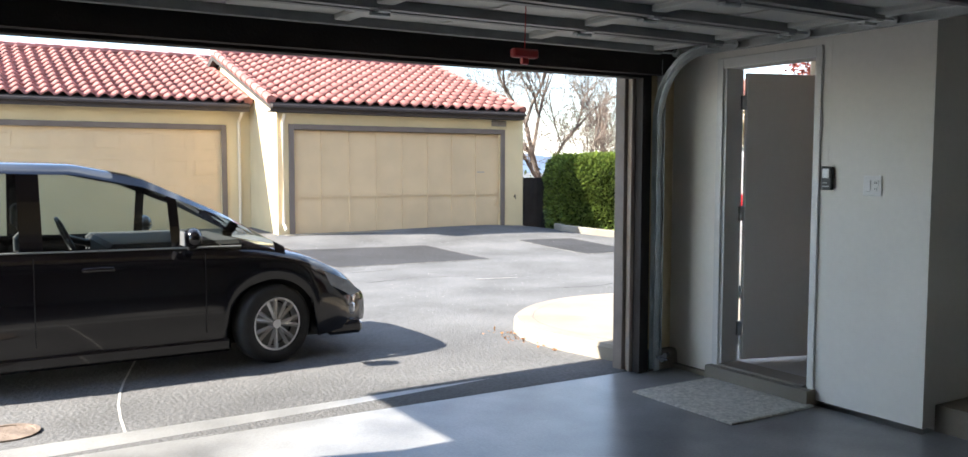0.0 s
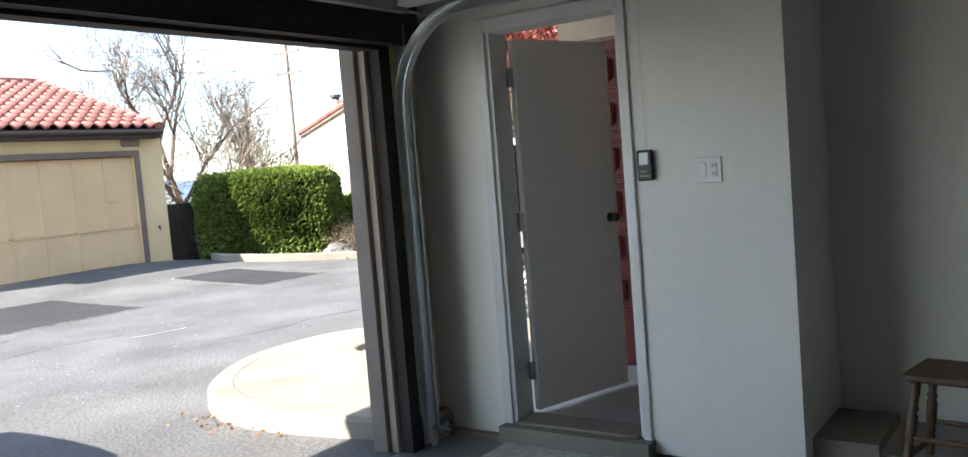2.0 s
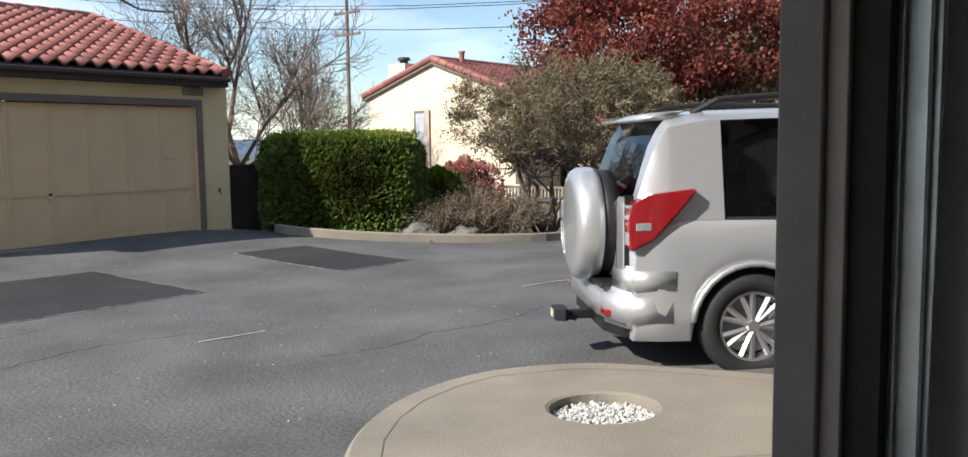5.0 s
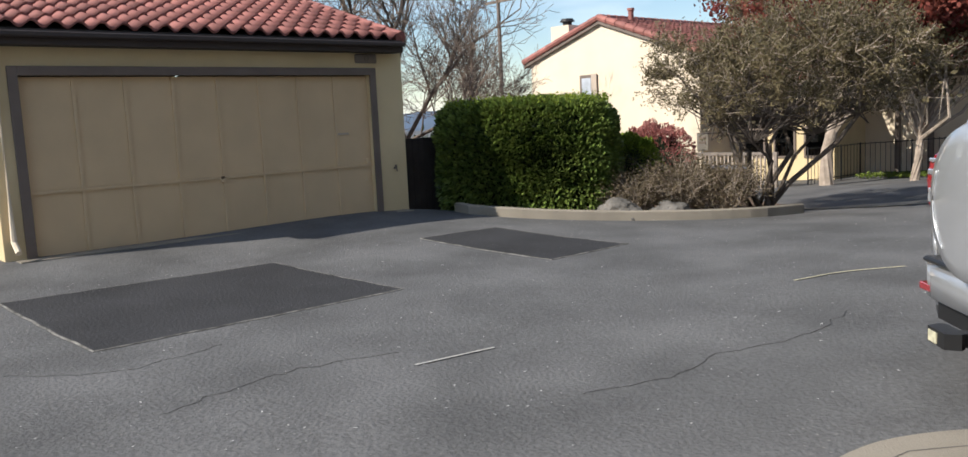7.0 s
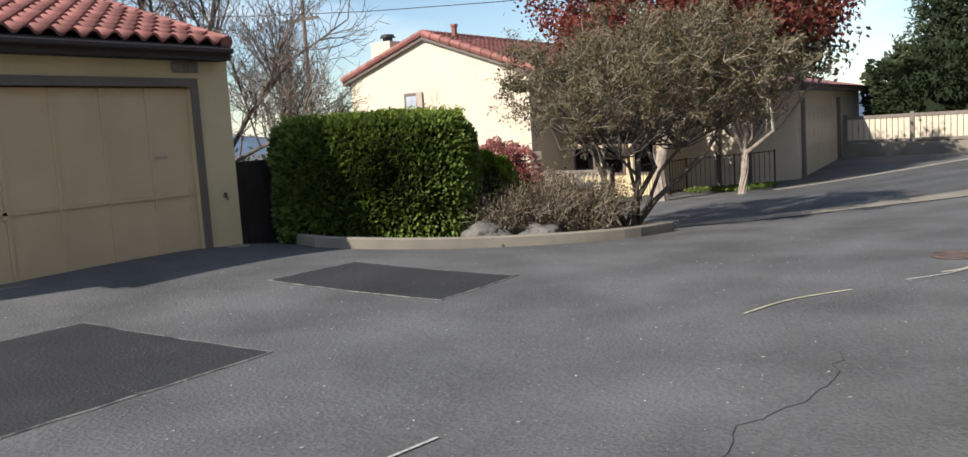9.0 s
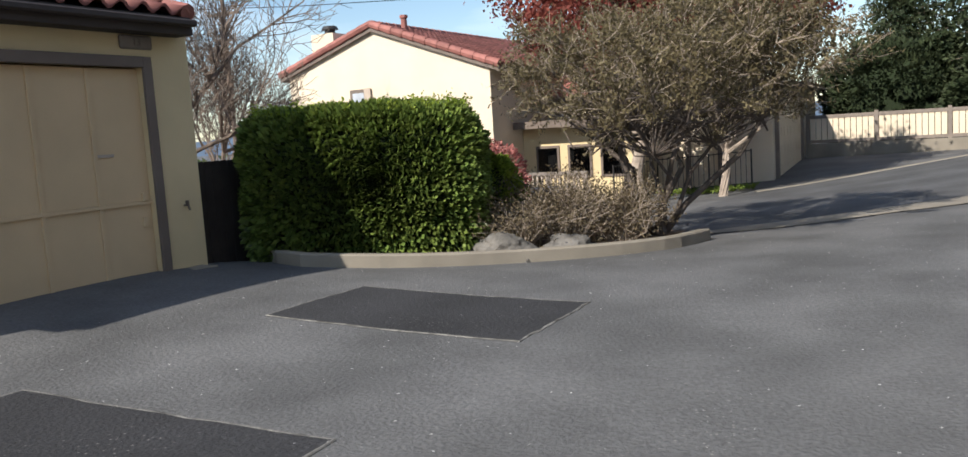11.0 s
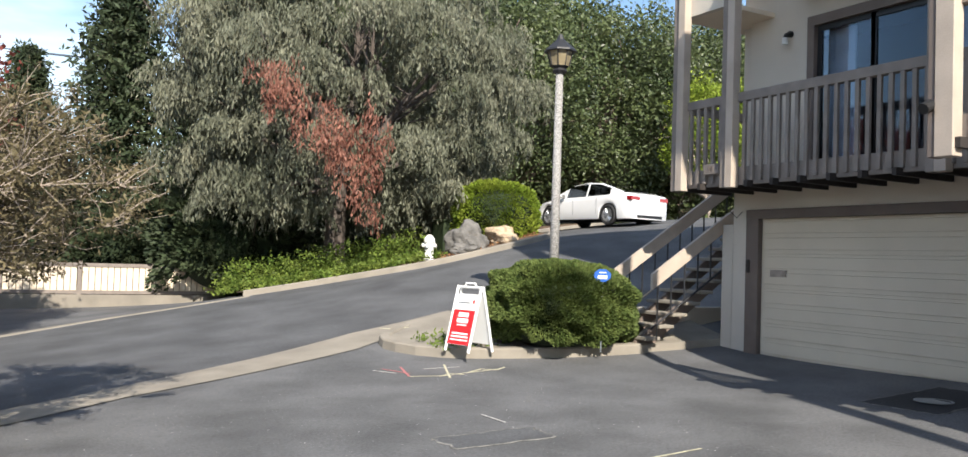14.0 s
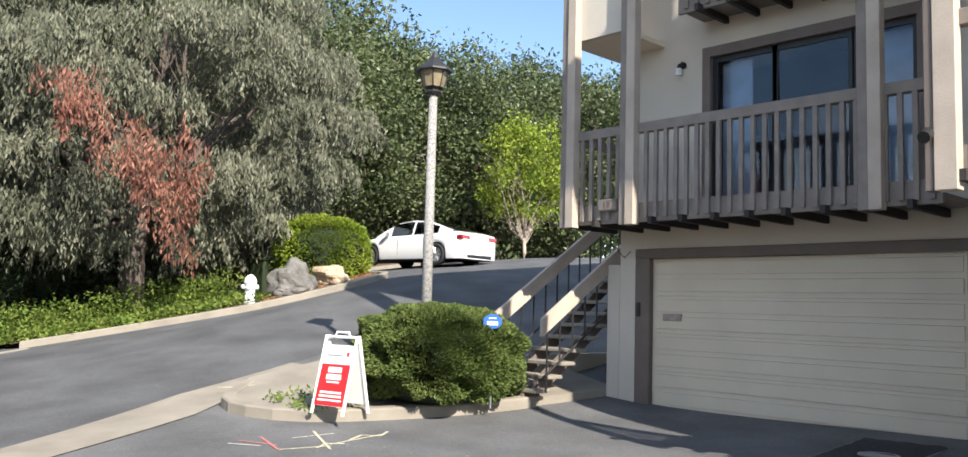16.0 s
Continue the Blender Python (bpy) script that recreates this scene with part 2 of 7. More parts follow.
M["seat"] = mat("dark_seat_cloth", (0.03, 0.03, 0.032), 0.9, 0.2, 20.0, 0.2)
# cloth colour of the curtain; also the painted reflection on one house pane
M["curtain"] = mat("pale_blue_curtain_and_reflection", (0.42, 0.46, 0.52), 0.9, 0.15, 3.0, 0.0)
# dimness of the unlit interior put into the base grey
M["room"] = mat("room_painted_dim", (0.10, 0.10, 0.11), 0.9, 0.1, 2.0, 0.0)
M["glass"] = glass_mat("window_glass")
M["glass_dark"] = glass_mat("tinted_glass", (0.10, 0.12, 0.15))
M["glass_car"] = glass_mat("car_glass", (0.72, 0.80, 0.80))
M["hedge"] = leaf_mat("hedge_leaf", (0.10, 0.155, 0.036), (0.195, 0.25, 0.06), 0.35, 7.0, 0.36, 0.5, 1.1)
# shade among the leaves put into a near-black colour
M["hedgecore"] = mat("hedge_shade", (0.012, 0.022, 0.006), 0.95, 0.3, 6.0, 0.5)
M["juniper"] = leaf_mat("juniper_leaf", (0.075, 0.11, 0.03), (0.16, 0.20, 0.06), 0.3, 5.0)
M["olive"] = leaf_mat("olive_leaf", (0.10, 0.083, 0.042), (0.20, 0.165, 0.095), 0.3, 2.5)
M["euc"] = leaf_mat("eucalyptus_leaf", (0.09, 0.10, 0.066), (0.205, 0.205, 0.145), 0.2, 0.9)
M["eucdead"] = leaf_mat("dead_brown_leaf", (0.19, 0.078, 0.055), (0.34, 0.165, 0.12))
M["conifer"] = leaf_mat("conifer_needle", (0.022, 0.036, 0.018), (0.065, 0.082, 0.04), 0.2)
M["oak"] = leaf_mat("oak_leaf", (0.042, 0.062, 0.024), (0.105, 0.128, 0.05), 0.2, 0.5, 0.45, 0.4)
M["brightleaf"] = leaf_mat("yellow_green_leaf", (0.14, 0.21, 0.022), (0.26, 0.31, 0.045))
M["redleaf"] = leaf_mat("dark_red_leaf", (0.13, 0.025, 0.025), (0.27, 0.085, 0.06))
M["pinkleaf"] = leaf_mat("pink_red_leaf", (0.30, 0.09, 0.09), (0.46, 0.22, 0.19))
M["dryleaf"] = leaf_mat("dry_shrub_leaf", (0.11, 0.085, 0.055), (0.21, 0.17, 0.11))
M["grass"] = leaf_mat("weed_leaf", (0.075, 0.13, 0.02), (0.19, 0.24, 0.05), 0.35, 2.5)
M["litter"] = leaf_mat("dead_leaf_litter", (0.20, 0.08, 0.04), (0.35, 0.20, 0.10))


# ---- building helpers ----
def link(name, bm, material, parent=None, label="", smooth=False):
    me = bpy.data.meshes.new(name)
    bm.to_mesh(me)
    bm.free()
    for m in material if isinstance(material, (list, tuple)) else (material,):
        me.materials.append(m)
    if smooth:
        for p in me.polygons:
            p.use_smooth = True
    ob = new(name, me)
    if parent:
        ob.parent = parent
    if label:
        ob["label"] = label
    return ob


part = link


def parts(name, boxes, material, parent, label=""):
    """One part for each box."""
    for b in boxes if isinstance(boxes[0], tuple) else (boxes,):
        part(name, B(b), material, parent, label)


def thing(name, label, category, at=(0, 0, 0), rz=0.0, group="", kind=""):
    ob = new(name)
    ob.empty_display_size = 0.2
    ob.matrix_world = pose(*at, 0, 0, rz)
    return tagged(ob, label, category, group, kind)


def box(bm, x0, x1, y0, y1, z0, z1, bev=0.0, mi=0):
    a, b, c = sorted((x0, x1)), sorted((y0, y1)), sorted((z0, z1))
    m = Matrix.LocRotScale(((a[0] + a[1]) / 2, (b[0] + b[1]) / 2, (c[0] + c[1]) / 2), None, (a[1] - a[0], b[1] - b[0], c[1] - c[0]))
    r = bmesh.ops.create_cube(bm, size=1, matrix=m)
    vs = r["verts"]
    if bev:
        es = list({e for v in vs for e in v.link_edges})
        bmesh.ops.bevel(bm, geom=es, offset=bev, segments=1, affect="EDGES")
    if mi:
        for f in {f for v in vs if v.is_valid for f in v.link_faces}:
            f.material_index = mi
    return bm


def B(*boxes, bev=0.0):
    bm = bmesh.new()
    for b in boxes:
        box(bm, *b, bev=bev)
    return bm


def tube(bm, pts, radii, sides=8, cap=True):
    """A tube along points, with a radius at each."""
    pts = [Vector(p) for p in pts]
    if not isinstance(radii, (list, tuple)):
        radii = [radii] * len(pts)
    rings = []
    for i, p in enumerate(pts):
        d = (pts[min(i + 1, len(pts) - 1)] - pts[max(i - 1, 0)])
        if d.length < 1e-6:
            d = Vector((0, 0, 1))
        q = d.to_track_quat("Z", "Y")
        rings.append([bm.verts.new(p + q @ Vector((math.cos(a) * radii[i], math.sin(a) * radii[i], 0))) for a in (2 * math.pi * k / sides for k in range(sides))])
    for r0, r1 in zip(rings, rings[1:]):
        for k in range(sides):
            bm.faces.new((r0[k], r0[(k + 1) % sides], r1[(k + 1) % sides], r1[k]))
    if cap:
        bm.faces.new(rings[0][::-1])
        bm.faces.new(rings[-1])
    return bm


def T(*runs, sides=8):
    bm = bmesh.new()
    for pts, r in runs:
        tube(bm, pts, r, sides)
    return bm


def prism(bm, pts2, axis, lo, hi):
    """A polygon pushed along an axis: 'x' takes (y, z), 'y' takes (x, z), 'z' takes (x, y)."""
    def at(p, v):
        return {"x": (v, p[0], p[1]), "y": (p[0], v, p[1]), "z": (p[0], p[1], v)}[axis]
    a = [bm.verts.new(at(p, lo)) for p in pts2]
    b = [bm.verts.new(at(p, hi)) for p in pts2]
    bm.faces.new(a)
    bm.faces.new(b[::-1])
    for k in range(len(a)):
        bm.faces.new((a[k], b[k], b[(k + 1) % len(a)], a[(k + 1) % len(a)]))
    bmesh.ops.recalc_face_normals(bm, faces=bm.faces)
    return bm


# ---- ground height: a smooth sheet through known levels ----
LEVELS = np.array([
    (-1, -2, -.03), (-1, -9, -.03), (-3, 1, -.06), (-5.6, 2.9, -.12), (-7.6, 3.6, -.1), (-10, 3.5, -.06), (-9.7, 7, -.07), (-7.6, 6, -.13),
    (-12.3, 7, .1), (-12.3, 1.6, .08), (-14, -5, .08), (-3.5, 7.8, 0), (-1.9, 13, .05), (3.05, 12.6, .32), (2.3, 8, .28), (-7.6, 12.2, -.27),
    (-9, 14, -.45), (-10.4, 17.4, -.5), (-9.5, 22.6, -.6), (-9, 30, -.2), (-1.6, 25.4, .45), (-1.2, 30, .1), (2.8, 23.1, 1.42), (6, 22.2, 2.25),
    (10.5, 24, 2.8), (5, 18, 1.45), (-14, 12, -.6), (-20, 21, -.9), (-12, 24.8, -.65), (14, 20, 3.0), (0.5, 19.5, .85), (-1, 3, -.02), (11.8, 27, 3.0), (15.5, 29, 3.35)])
LEV = LEVELS[:, :2]


def _tps(a, b):
    r2 = ((a[:, None, :] - b[None, :, :]) ** 2).sum(-1) + 1e-9
    return 0.5 * r2 * np.log(r2)


_n = len(LEV)
_k = np.zeros((_n + 3, _n + 3))
_k[:_n, :_n] = _tps(LEV, LEV) + np.eye(_n) * 0.6
_k[:_n, _n], _k[:_n, _n + 1:], _k[_n, :_n], _k[_n + 1:, :_n] = 1, LEV, 1, LEV.T
_w = np.linalg.solve(_k, np.r_[LEVELS[:, 2], 0, 0, 0])


def gzs(xy):
    xy = np.asarray(xy, float)
    c = np.c_[np.clip(xy[:, 0], -24, 16), np.clip(xy[:, 1], -12, 33)]
    z = _tps(c, LEV) @ _w[:_n] + _w[_n] + c @ _w[_n + 1:]
    far = np.clip(np.hypot(xy[:, 0] + 4, xy[:, 1] - 10) / 60 - 0.6, 0, 1)
    z = z * (1 - far) - 4 * far
    return z


def gz(x, y):
    return float(gzs([(x, y)])[0])


def smooth_path(pts, step=0.3, closed=False):
    """Catmull-Rom through points, at about even steps."""
    pts = [Vector((*p[:2], 0)) for p in pts]
    n = len(pts)
    out = []
    for i in range(n if closed else n - 1):
        p0, p1, p2, p3 = (pts[(i + k) % n] if closed else pts[min(max(i + k, 0), n - 1)] for k in (-1, 0, 1, 2))
        m = max(1, int((p2 - p1).length / step))
        for j in range(m):
            t = j / m
            out.append(0.5 * (2 * p1 + (p2 - p0) * t + (2 * p0 - 5 * p1 + 4 * p2 - p3) * t * t + (3 * p1 - p0 - 3 * p2 + p3) * t ** 3))
    if not closed:
        out.append(pts[-1])
    return out


def sweep(pts, profile, step=0.3, closed=False):
    """A profile of (offset to the left, height above ground) along a path on the ground."""
    path = smooth_path(pts, step, closed)
    bm = bmesh.new()
    rows = []
    for i, p in enumerate(path):
        a = path[i - 1] if i or closed else path[0]
        b = path[(i + 1) % len(path)] if i + 1 < len(path) or closed else path[-1]
        d = (b - a).normalized()
        left = Vector((-d.y, d.x, 0))
        row = []
        for off, h in profile:
            q = p + left * off
            row.append(bm.verts.new((q.x, q.y, gz(q.x, q.y) + h)))
        rows.append(row)
    pairs = list(zip(rows, rows[1:])) + ([(rows[-1], rows[0])] if closed else [])
    for r0, r1 in pairs:
        for k in range(len(profile) - 1):
            bm.faces.new((r0[k + 1], r0[k], r1[k], r1[k + 1]))
    bmesh.ops.recalc_face_normals(bm, faces=bm.faces)
    return bm


def drape(poly, h, step=0.5, skirt=0.0):
    """A polygon laid on the ground at a height above it, cut by a grid."""
    bm = bmesh.new()
    f = bm.faces.new([bm.verts.new((x, y, 0)) for x, y in poly])
    if f.normal.z < 0:
        f.normal_flip()
    xs, ys = [p[0] for p in poly], [p[1] for p in poly]
    for axis, lo, hi in (((1, 0, 0), min(xs), max(xs)), ((0, 1, 0), min(ys), max(ys))):
        v = lo + step
        while v < hi:
            bmesh.ops.bisect_plane(bm, geom=bm.verts[:] + bm.edges[:] + bm.faces[:], plane_co=Vector(axis) * v, plane_no=axis)
            v += step
    if skirt:
        r = bmesh.ops.extrude_edge_only(bm, edges=[e for e in bm.edges if len(e.link_faces) == 1])
        low = {v for v in r["geom"] if isinstance(v, bmesh.types.BMVert)}
    else:
        low = set()
    z = gzs([(v.co.x, v.co.y) for v in bm.verts])
    for v, zz in zip(bm.verts, z):
        v.co.z = zz + h - (skirt if v in low else 0)
    bmesh.ops.recalc_face_normals(bm, faces=bm.faces)
    return bm


def leaves(points, sizes, rng, droop=0.0, normals=None, aspect=0.5):
    """Bent two-triangle leaves at points; returns vertex and face lists."""
    n = len(points)
    pts = np.asarray(points, float)
    d = rng.normal(size=(n, 3))
    if normals is not None:
        d = d * 0.7 + np.asarray(normals)
    if droop:
        d = d * (1 - droop) + np.array([0, 0, -1.3]) * droop
    d /= np.linalg.norm(d, axis=1, keepdims=True) + 1e-9
    s = np.cross(d, rng.normal(size=(n, 3)))
    s /= np.linalg.norm(s, axis=1, keepdims=True) + 1e-9
    ln = np.asarray(sizes, float).reshape(-1, 1) * np.ones((n, 1))
    v = np.empty((n, 4, 3))
    v[:, 0] = pts
    v[:, 1] = pts + d * ln * 0.5 + s * ln * aspect * 0.5
    v[:, 2] = pts + d * ln
    v[:, 3] = pts + d * ln * 0.5 - s * ln * aspect * 0.5
    return v.reshape(-1, 3), np.arange(4 * n).reshape(-1, 4)


def leaf_object(name, points, sizes, material, parent=None, seed=1, droop=0.0, normals=None, aspect=0.5, label=""):
    v, f = leaves(points, sizes, np.random.default_rng(seed), droop, normals, aspect)
    me = bpy.data.meshes.new(name)
    me.from_pydata(v.tolist(), [], f.tolist())
    me.materials.append(material)
    ob = new(name, me)
    if parent:
        ob.parent = parent
    if label:
        ob["label"] = label
    return ob


# ---- ground ----
def axis_steps(lo, a, b, hi, fine):
    out, v, s = list(np.arange(a, b + 1e-6, fine)), a, fine
    while v > lo:
        s *= 1.5
        v -= s
        out.insert(0, max(v, lo))
    v, s = b, fine
    while v < hi:
        s *= 1.5
        v += s
        out.append(min(v, hi))
    return out


gx, gy = axis_steps(-1500, -22, 14, 1500, 0.4), axis_steps(-1500, -10, 33, 1500, 0.4)
grid = np.array([(x, y) for y in gy for x in gx])
gh = gzs(grid)
inside = (grid[:, 0] > 0.25) & (grid[:, 0] < 8) & (grid[:, 1] > -7) & (grid[:, 1] < 4)
gh = np.where(inside, np.minimum(gh, -0.12), gh)
nx = len(gx)
faces = [(j * nx + i, j * nx + i + 1, (j + 1) * nx + i + 1, (j + 1) * nx + i) for j in range(len(gy) - 1) for i in range(nx - 1)]
me = bpy.data.meshes.new("ground")
me.from_pydata(np.c_[grid, gh].tolist(), [], faces)
me.materials.append(M["asphalt"])
for p in me.polygons:
    p.use_smooth = True
tagged(new("ground", me), "worn grey asphalt driveway and yard", "ground", kind="structure")

# newer road surface up the hill, concrete gutter beside it
road_near = [(-9.6, 12.5), (-8.9, 12.8), (-7.3, 13.85), (-5.4, 14.9), (-3.5, 15.85), (-1.8, 16.75), (0.4, 17.4), (3, 18.2), (8, 18.0), (14, 17)]
road_foot = [(-9.4, 12.2), (-8.7, 12.45), (-7.0, 12.95), (-5.7, 13.9), (-4.2, 14.55), (-2.15, 15.5), (-1.6, 15.9), (0.6, 16.7)]
road_far = [(22, 17), (24, 31), (16, 32.5), (11.5, 31.5), (8.6, 28.5), (7.2, 25.2), (6.75, 23.8), (6.3, 22.4), (5.0, 22.1), (2.8, 22.6), (-1.6, 24.6), (-5, 24.4), (-9.2, 22.4)]
tagged(link("road", drape(road_near + road_far, 0.006), M["road"], smooth=True), "smooth dark asphalt road climbing the hill", "road", kind="structure")
tagged(link("gutter", drape(road_near[:7] + road_foot[::-1], 0.014), M["concrete"], smooth=True), "pale concrete gutter along the road", "gutter", kind="structure")
tagged(link("gutter_2", sweep([(-9.2, 22.2), (-5, 24.2), (-1.6, 24.5)], [(-0.3, 0), (-0.28, 0.02), (0.0, 0.02), (0.02, 0)]), M["concrete"]), "pale concrete strip at the far road edge", "gutter", kind="structure")
KERB = [(0.0, -0.05), (0.0, 0.13), (0.02, 0.15), (0.15, 0.15), (0.17, 0.13), (0.17, -0.05)]
tagged(link("kerb", sweep([(-1.6, 24.8), (0.5, 24.0), (2.8, 22.75), (5.0, 22.2), (6.1, 22.4), (6.6, 23.2), (6.8, 24.6), (7.5, 26.8), (8.6, 28.9), (11.5, 32.0), (16, 33.0)], KERB), M["concrete"]), "pale concrete kerb along the planted bank", "kerb", kind="structure")
tagged(link("kerb_2", sweep([(-12.2, 8.3), (-11.75, 7.95), (-11.3, 7.82), (-10.5, 8.2), (-9.8, 8.75), (-9.1, 9.4), (-8.4, 10.1), (-7.9, 10.85), (-7.75, 11.7)], KERB), M["concrete"]), "low curved concrete kerb before the hedge", "kerb", kind="structure")
bed = [(-12.1, 8.45), (-11.7, 8.12), (-11.3, 7.98), (-10.58, 8.34), (-9.9, 8.88), (-9.2, 9.53), (-8.5, 10.22), (-8.03, 10.95), (-8.2, 12.2), (-10.5, 15), (-15, 18), (-20, 18), (-20, 8.6)]
tagged(link("planting_bed", drape(bed, 0.11), M["soil"]), "bare brown soil of the planting bed", "soil", kind="structure")
bank = [(-1.7, 25.0), (0.5, 24.2), (2.8, 22.95), (5.0, 22.42), (6.0, 22.6), (6.45, 23.3), (6.6, 24.7), (7.3, 27.0), (8.4, 29.1), (11.4, 32.3), (16, 33.4), (16, 36), (-3, 36), (-1.4, 30.2)]
tagged(link("bank", drape(bank, 0.12), M["soil"]), "brown soil bank under shrubs and trees", "soil", kind="structure")
island2 = [(-1.75, 15.5), (-1.5, 14.6), (-0.8, 14.0), (0.2, 13.55), (1.6, 13.25), (3.2, 12.95), (3.6, 14.6), (2.6, 16.6), (0.8, 16.9), (-0.8, 16.6)]
tagged(link("planting_bed_2", drape(island2, 0.12, skirt=0.2), M["concrete"]), "pale concrete path and bed beside the stairs", "pavement", kind="structure")
tagged(link("kerb_3", sweep([(-1.0, 16.4), (-1.7, 15.7), (-1.72, 15.0), (-1.3, 14.25), (-0.5, 13.75), (0.6, 13.35), (1.7, 13.15)], [(o, h) for o, h in KERB]), M["concrete"]), "low rounded concrete kerb of the sign bed", "kerb", kind="structure")

# round concrete island before the garage, with a gravel tree well
isl_c = Vector((-1.45, 1.55))


def island_outline(grow):
    ring = [(-0.15, 0.16), (-1.2, 0.10), (-1.88, 0.32), (-2.42, 0.82), (-2.74, 1.52), (-2.72, 2.25), (-2.33, 2.76), (-1.9, 2.93), (-1.0, 3.1), (0.1, 3.15)]
    return [(isl_c.x + (x - isl_c.x) * grow, isl_c.y + (y - isl_c.y) * grow) for x, y in ring]


def disc_slab(outline, hole_c, hole_r, top, material, name, label):
    """A slab between an outline and a round hole."""
    path = smooth_path(outline, 0.12) + [Vector((0.1, 0.18, 0))]
    bm = bmesh.new()
    n = 72
    def edge(a):
        d = Vector((math.cos(a), math.sin(a), 0))
        best = 0.3
        pts = path + [path[0]]
        for p, q in zip(pts, pts[1:]):
            r = q - p
            den = d.x * r.y - d.y * r.x
            if abs(den) < 1e-9:
                continue
            w = p - Vector((*hole_c, 0))
            t = (w.x * r.y - w.y * r.x) / den
            u = (w.x * d.y - w.y * d.x) / den
            if t > 0 and -0.001 <= u <= 1.001:
                best = max(best, t)
        return best
    rows = []
    for k in range(n):
        a = 2 * math.pi * k / n
        e = edge(a)
        row = []
        for r, h in ((hole_r, -0.2), (hole_r, top - 0.01), (hole_r + 0.02, top), (e * 0.5 + hole_r * 0.5, top), (e - 0.03, top), (e, top - 0.025), (e + 0.015, -0.12)):
            x, y = hole_c[0] + math.cos(a) * r, hole_c[1] + math.sin(a) * r
            row.append(bm.verts.new((x, y, gz(x, y) + h)))
        rows.append(row)
    for k in range(n):
        r0, r1 = rows[k], rows[(k + 1) % n]
        for j in range(6):
            bm.faces.new((r0[j], r0[j + 1], r1[j + 1], r1[j]))
    bmesh.ops.recalc_face_normals(bm, faces=bm.faces)
    return tagged(link(name, bm, material), label, "kerb island", kind="structure")


WELL = (-1.68, 1.97)
disc_slab(island_outline(1.0), WELL, 0.29, 0.12, M["concrete"], "pavement", "rounded pale concrete island with a round tree well")
jt = sweep([(-0.1, 0.33), (-1.15, 0.27), (-1.8, 0.47), (-2.28, 0.92), (-2.58, 1.55), (-2.56, 2.2), (-2.22, 2.63), (-1.84, 2.78), (-0.9, 2.94)], [(-0.0035, 0.1215), (0.0035, 0.1215)])
tagged(link("joint", jt, M["rock"]), "thin tooled joint line in the concrete island", "joint", kind="structure")
tagged(link("joint_2", sweep([(-1.9, 0.36), (-1.45, 1.0), (-0.6, 1.75), (-0.1, 2.05)], [(-0.0035, 0.1215), (0.0035, 0.1215)]), M["rock"]), "thin tooled joint across the concrete island", "joint", kind="structure")
rng = np.random.default_rng(4)
bm = bmesh.new()
for k in range(1300):
    r, a = 0.28 * math.sqrt(rng.random()), rng.random() * 6.283
    x, y = WELL[0] + r * math.cos(a), WELL[1] + r * math.sin(a)
    bmesh.ops.create_icosphere(bm, subdivisions=1, radius=float(rng.uniform(0.007, 0.014)), matrix=Matrix.LocRotScale((x, y, gz(x, y) + 0.045 + 0.02 * rng.random()), Euler(rng.random(3) * 6), (1.2, 0.9, 0.7)))
tagged(link("gravel", bm, M["gravel"]), "white gravel filling the tree well", "gravel", kind="stuff")

# asphalt repairs
def patch(name, x0, x1, y0, y1, label, rag=0.012, material="asphalt_new"):
    r = random.Random(int(x0 * 10))
    pts = []
    for (ax, ay), (bx, by) in (((x0, y0), (x1, y0)), ((x1, y0), (x1, y1)), ((x1, y1), (x0, y1)), ((x0, y1), (x0, y0))):
        for k in range(12):
            pts.append((ax + (bx - ax) * k / 12 + r.uniform(-rag, rag), ay + (by - ay) * k / 12 + r.uniform(-rag, rag)))
    tagged(link(name, drape(pts, 0.008), M[material]), label, "asphalt patch", kind="structure")
    rim = sweep([p for p in pts], [(-0.014, 0.004), (-0.006, 0.0095), (0.006, 0.0095), (0.014, 0.004)], 0.2, True)
    tagged(link(name + "_rim", rim, M["sandrim"]), "sandy crumbling rim of the asphalt patch", "asphalt patch", kind="structure")


patch("asphalt_patch", -10.0, -7.65, 0.85, 3.66, "dark fresh asphalt patch in the driveway")
patch("asphalt_patch_2", -9.9, -7.65, 5.72, 7.08, "small dark fresh asphalt patch in the driveway")

# ---- our garage ----
tagged(link("floor", B((-0.02, 7.0, -5.7, 0.44, -0.14, 0.0), (2.0, 7.0, 0.44, 1.1, -0.14, 0.0)), M["slab"]), "smooth stained concrete garage floor", "floor", kind="structure")
tagged(link("threshold", B((-0.32, -0.03, -5.2, 0.05, -0.2, -0.004)), M["slab"]), "concrete apron strip at the garage mouth", "threshold", kind="structure")
tagged(link("ceiling", B((0.0, 7.0, -5.7, 1.2, 2.75, 2.9)), M["drywall"]), "off-white garage ceiling", "ceiling", kind="structure")
